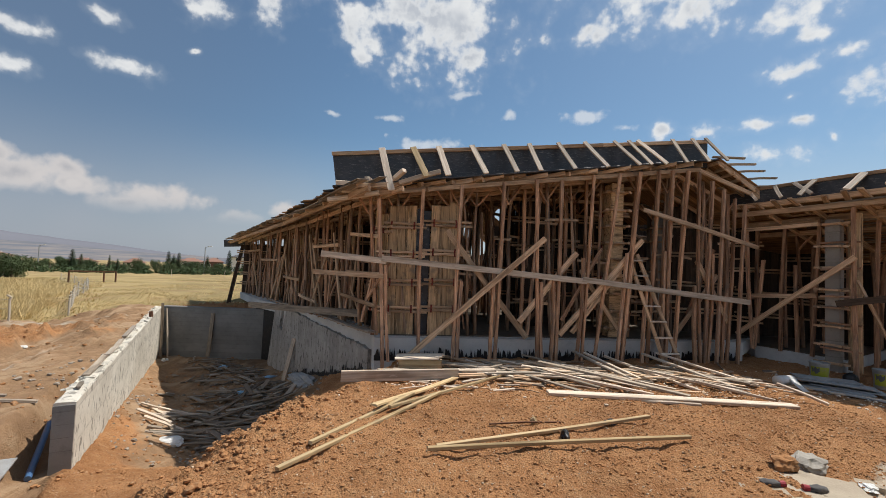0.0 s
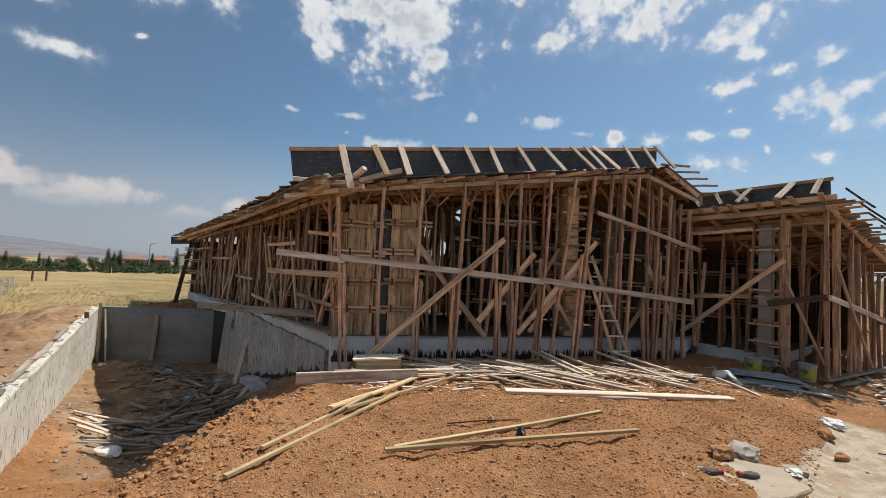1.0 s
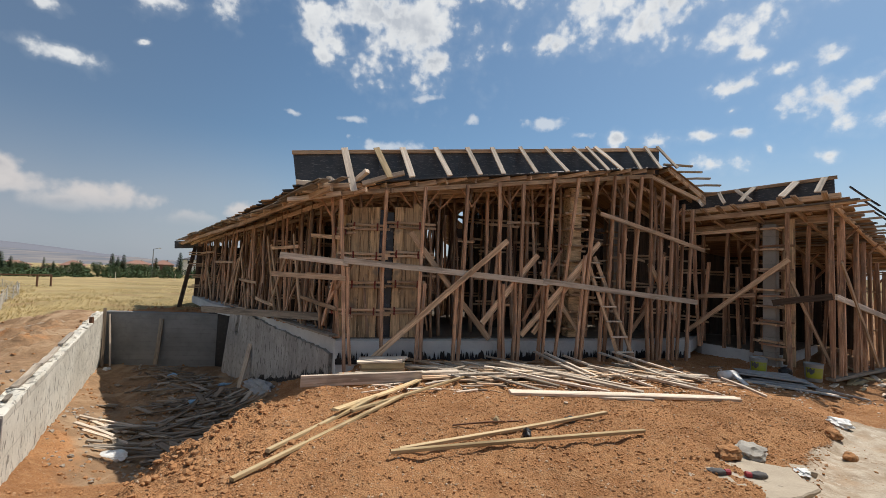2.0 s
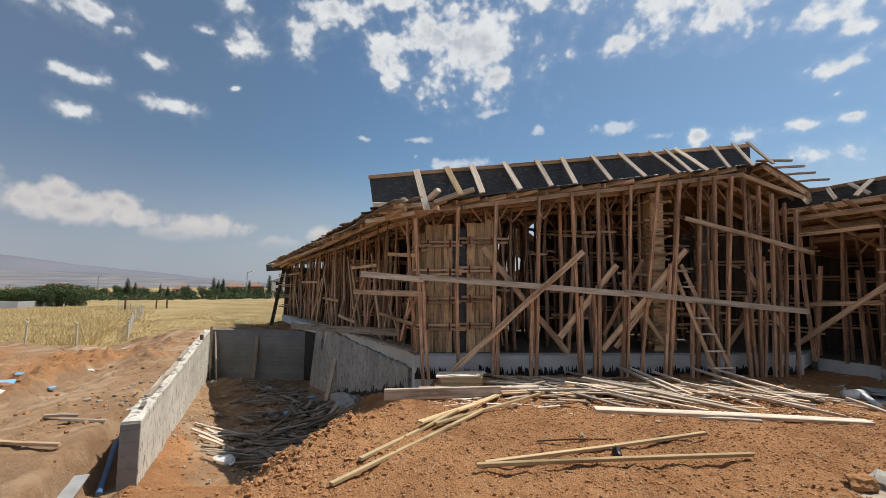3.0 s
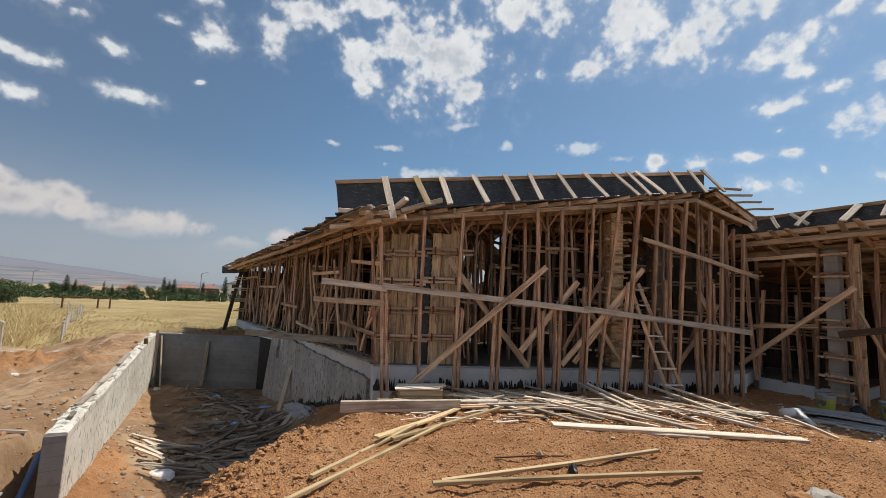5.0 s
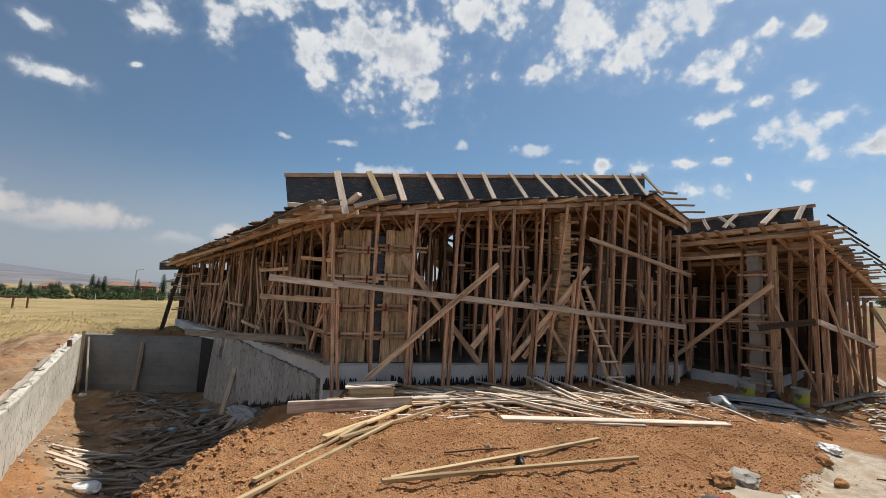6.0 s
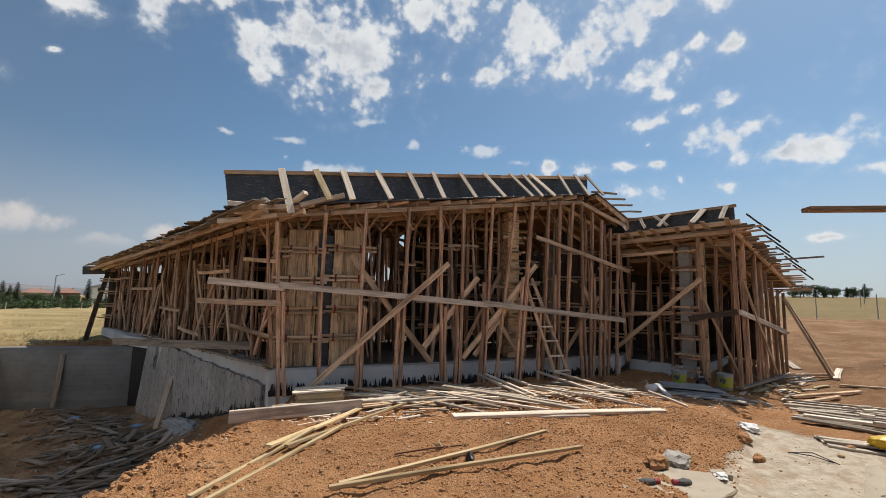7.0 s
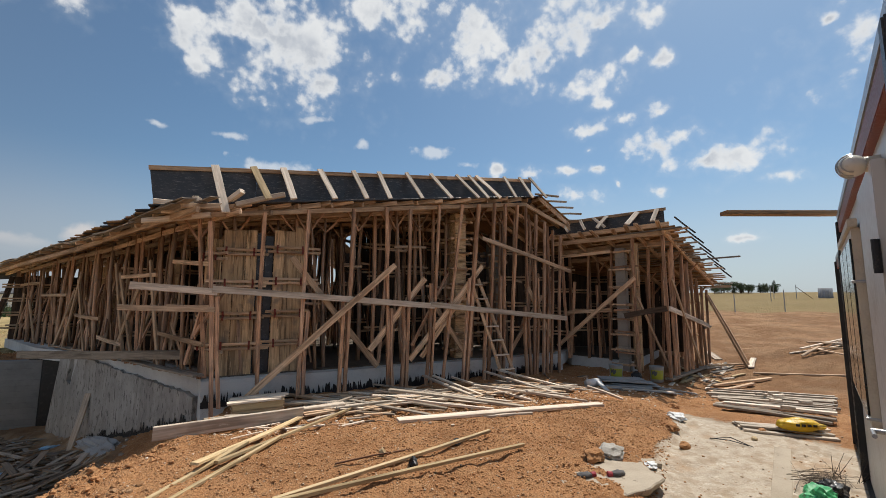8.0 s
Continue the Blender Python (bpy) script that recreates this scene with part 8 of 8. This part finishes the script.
for k in range(190):
    az = tr.uniform(-57, -20)
    plant(tr.choice((0, 0, 1, 2, 2)), az, tr.uniform(98, 135), tr.uniform(0.45, 0.85))
for az, sc in ((-44.5, 1.0), (-41.5, 1.1), (-40.8, 0.9), (-38.5, 1.2), (-37.8, 1.0), (-33.2, 1.35), (-32.7, 1.1), (-32.2, 1.2), (-29.3, 1.1), (-47.5, 1.0), (-52.0, 0.9), (-25.5, 1.0)):
    plant(tr.choice((3, 4)), az, tr.uniform(98, 125), sc * 0.66)
for k in range(46):
    plant(tr.choice((0, 1, 2)), tr.uniform(-54.6, -45.0), tr.uniform(58, 64), tr.uniform(0.5, 0.8))
for k in range(22):
    az = tr.uniform(52.5, 58.8)
    ob = plant(tr.choice((4, 4, 0, 2, 1)), az, tr.uniform(70, 80), tr.uniform(0.28, 0.5))
    ob.scale = (ob.scale.x * 1.5, ob.scale.y * 1.5, ob.scale.z)

# scrub that closes the far edge of the field
hedge_rnd = random.Random(19)
clumps = []
for k in range(420):
    a = radians(hedge_rnd.uniform(-58, -19))
    d = hedge_rnd.uniform(93, 112)
    x, y = d * math.sin(a), d * math.cos(a)
    h = hedge_rnd.uniform(0.4, 1.1) * (1 + 0.5 * noise.noise(Vector((a * 14, 0, 4))))
    clumps.append((x, y, gz_at(x, y) + h * 0.5, max(0.35, h)))
verts, faces = leaf_cloud(hedge_rnd, clumps, 34, 0.24)
tagged(new("far_scrub", link_mesh("far_scrub", verts, faces, LEAF_MID)), "dark green scrub along the far edge of the field", "scrub", kind="stuff")

# ---- far houses ----


def far_house(name, az, d, w, deep, wall_h, roof_h, wall_mat, roof_mat, label, turn=0.0, storeys=1, dz=0.9):
    a = radians(az)
    x, y = d * math.sin(a), d * math.cos(a)
    h = thing(name, (x, y, gz_at(x, y)), label, "house", "far houses")
    h.matrix_world = pose(x, y, gz_at(x, y) + dz, 0, 0, -az + turn)
    bpy.context.view_layer.update()
    bm = bmesh.new()
    box_bm(bm, (-w / 2, -deep / 2, -1.0), (w / 2, deep / 2, wall_h), 0.02)
    part("wall", bm, wall_mat, h)
    bm = bmesh.new()
    o = 0.5
    base = [bm.verts.new(v) for v in ((-w / 2 - o, -deep / 2 - o, wall_h), (w / 2 + o, -deep / 2 - o, wall_h), (w / 2 + o, deep / 2 + o, wall_h), (-w / 2 - o, deep / 2 + o, wall_h))]
    edge = [bm.verts.new(v.co + Vector((0, 0, 0.18))) for v in base]
    ridge = [bm.verts.new((-w / 2 + deep / 2, 0, wall_h + roof_h)), bm.verts.new((w / 2 - deep / 2, 0, wall_h + roof_h))]
    for f in ([base[3], base[2], base[1], base[0]], [base[0], base[1], edge[1], edge[0]], [base[1], base[2], edge[2], edge[1]], [base[2], base[3], edge[3], edge[2]], [base[3], base[0], edge[0], edge[3]],
              [edge[0], edge[1], ridge[1], ridge[0]], [edge[1], edge[2], ridge[1]], [edge[2], edge[3], ridge[0], ridge[1]], [edge[3], edge[0], ridge[0]]):
        bm.faces.new(f)
    roof = part("roof", bm, roof_mat, h)
    bm = bmesh.new()
    box_bm(bm, (w * 0.15, -0.2, wall_h + roof_h * 0.4), (w * 0.15 + 0.4, 0.2, wall_h + roof_h + 0.15), 0.02)
    part("chimney", bm, wall_mat, roof)
    for s in range(storeys):
        z = wall_h * (s + 0.35) / storeys
        for k in range(max(2, int(w / 3))):
            wx = -w / 2 + (k + 0.5) * w / max(2, int(w / 3))
            bm = bmesh.new()
            box_bm(bm, (wx - 0.6, -deep / 2 - 0.05, z), (wx + 0.6, -deep / 2 + 0.02, z + 1.3), 0.02)
            win = part("window", bm, WALL_WHITE, h)
            bm = bmesh.new()
            box_bm(bm, (wx - 0.5, -deep / 2 - 0.07, z + 0.1), (wx + 0.5, -deep / 2 - 0.04, z + 1.2))
            part("pane", bm, DARK_GLASS, win)
    return h


far_house("house", -40.6, 215, 8, 6, 1.8, 1.5, WALL_CREAM, ROOF_RED, "low house with orange-red hipped roof among trees", 10)
far_house("house", -36.3, 195, 6, 5, 1.6, 1.8, WALL_CREAM, ROOF_RED, "small house with red roof half hidden by trees", -8)
far_house("house", -31.0, 205, 9, 7, 2.8, 1.7, WALL_CREAM, ROOF_RED, "cream house with red hipped roof beyond the field", 20)
far_house("house", -28.6, 203, 7, 6, 3.0, 1.8, WALL_BROWN, ROOF_RED, "brownish house with red hipped roof beyond the field", 0)
far_house("house", -24.5, 167, 13, 9, 4.2, 2.0, WALL_WHITE, ROOF_GREY, "modern house with dark grey roof beyond the field", 5, 2)
far_house("house", -47.0, 180, 8.0, 6, 2.3, 1.4, WALL_WHITE, ROOF_RED, "wide white house with orange-red hipped roof above the trees", 15)
for az, d, w, mat, dz in ((-50.4, 190, 5.5, WALL_BROWN, -1.1), (-51.5, 215, 4, WALL_CREAM, -0.4), (-49.0, 240, 5, WALL_CREAM, -0.6), (-38.0, 150, 4, WALL_CREAM, -1.7), (-44.1, 250, 5, WALL_WHITE, -1.3), (-42.6, 265, 5, WALL_CREAM, -1.2)):
    far_house("house", az, d, w, 4, 2.6, 1.1, mat, ROOF_RED, "small distant house with red tiled roof among trees", tr.uniform(-25, 25), 1, dz)
far_house("house", -22.3, 171, 8, 7, 3.6, 1.6, WALL_WHITE, ROOF_GREY, "modern house with dark grey roof beyond the field", -5, 2)

villa = far_house("villa", -61.1, 60, 11.0, 9, 4.6, 1.35, WALL_BROWN, ROOF_GREY, "two-storey brown villa with dark hipped roof and white balcony", 8, 2, -1.1)
bm = bmesh.new()
box_bm(bm, (-6.4, -5.6, 2.15), (4.6, -4.4, 2.45), 0.03)
part("canopy", bm, ROOF_GREY, villa, "dark lower canopy")
bm = bmesh.new()
box_bm(bm, (5.5, -5.0, -1.0), (7.3, 3.0, 1.9), 0.03)
part("wall", bm, WALL_BROWN, villa)
bm = bmesh.new()
box_bm(bm, (5.5, -4.45, 2.12), (6.2, 3.0, 4.55), 0.03)
box_bm(bm, (6.2, -2.6, 2.12), (7.1, 3.0, 4.55), 0.03)
part("wall", bm, WALL_BROWN, villa)
bm = bmesh.new()
box_bm(bm, (3.6, -5.5, 1.9), (7.6, 3.0, 2.12), 0.03)
box_bm(bm, (3.6, -5.5, 2.12), (7.6, -5.36, 2.45), 0.02)
balcony = part("balcony", bm, WALL_WHITE, villa, "white balcony slab")
bm = bmesh.new()
box_bm(bm, (7.40, -5.45, 2.12), (7.54, -5.31, 4.6), 0.02)
part("post", bm, WALL_WHITE, balcony)
bm = bmesh.new()
low = [bm.verts.new(v) for v in ((3.0, -6.0, 4.55), (7.8, -6.0, 4.55), (7.8, 4.6, 4.55), (3.0, 4.6, 4.55))]
rim = [bm.verts.new(v.co + Vector((0, 0, 0.22))) for v in low]
top = [bm.verts.new((0.9, 0.0, 6.1)), bm.verts.new((2.6, -0.6, 6.1))]
for f in ((low[3], low[2], low[1], low[0]), (low[0], low[1], rim[1], rim[0]), (low[1], low[2], rim[2], rim[1]), (low[2], low[3], rim[3], rim[2]), (rim[0], rim[1], top[1], top[0]), (rim[1], rim[2], top[1]), (rim[2], rim[3], top[0], top[1]), (rim[3], rim[0], top[0]), (low[3], low[0], rim[0], rim[3])):
    bm.faces.new(f)
part("terrace_roof", bm, ROOF_GREY, villa)
for k in range(9):
    bm = bmesh.new()
    box_bm(bm, (3.7 + k * 0.38, -5.44, 2.45), (3.75 + k * 0.38, -5.39, 2.95), 0.004)
    part("baluster", bm, STEEL_GREY, balcony)
# garden wall in front of the villa
gw = [(-50.0, 20.5, 0.5), (-43.3, 28.8, 0.37), (-39.8, 33.5, 0.0), (-57.0, 56.0, -0.7)]
for (x0, y0, z0), (x1, y1, z1) in zip(gw, gw[1:]):
    rough_wall("garden_wall", Vector((x0, y0)), Vector((x1, y1)), 0.25, -3.0, lambda f: z0 + (z1 - z0) * f, GARDEN_WALL, "pale grey block garden wall before a villa", 1.5, 0.02)
# street lamps and poles
for az, d, h in ((-29.6, 100, 5.6), (-44.0, 130, 5.0)):
    a = radians(az)
    x, y = d * math.sin(a), d * math.cos(a)
    p = thing("street_lamp", (x, y, gz_at(x, y)), "thin grey street lamp beyond the field", "street lamp", "street lamps")
    bm = bmesh.new()
    tube_bm(bm, (0, 0, 0), (0, 0, h), 0.13, 0.08, 8)
    part("pole", bm, STEEL_GREY, p)
    bm = bmesh.new()
    tube_bm(bm, (0, 0, h), (0.9, 0, h + 0.25), 0.06, 0.05, 6)
    arm = part("arm", bm, STEEL_GREY, p)
    bm = bmesh.new()
    box_bm(bm, (0.8, -0.12, h + 0.18), (1.4, 0.12, h + 0.32), 0.03)
    part("head", bm, WALL_WHITE, arm)
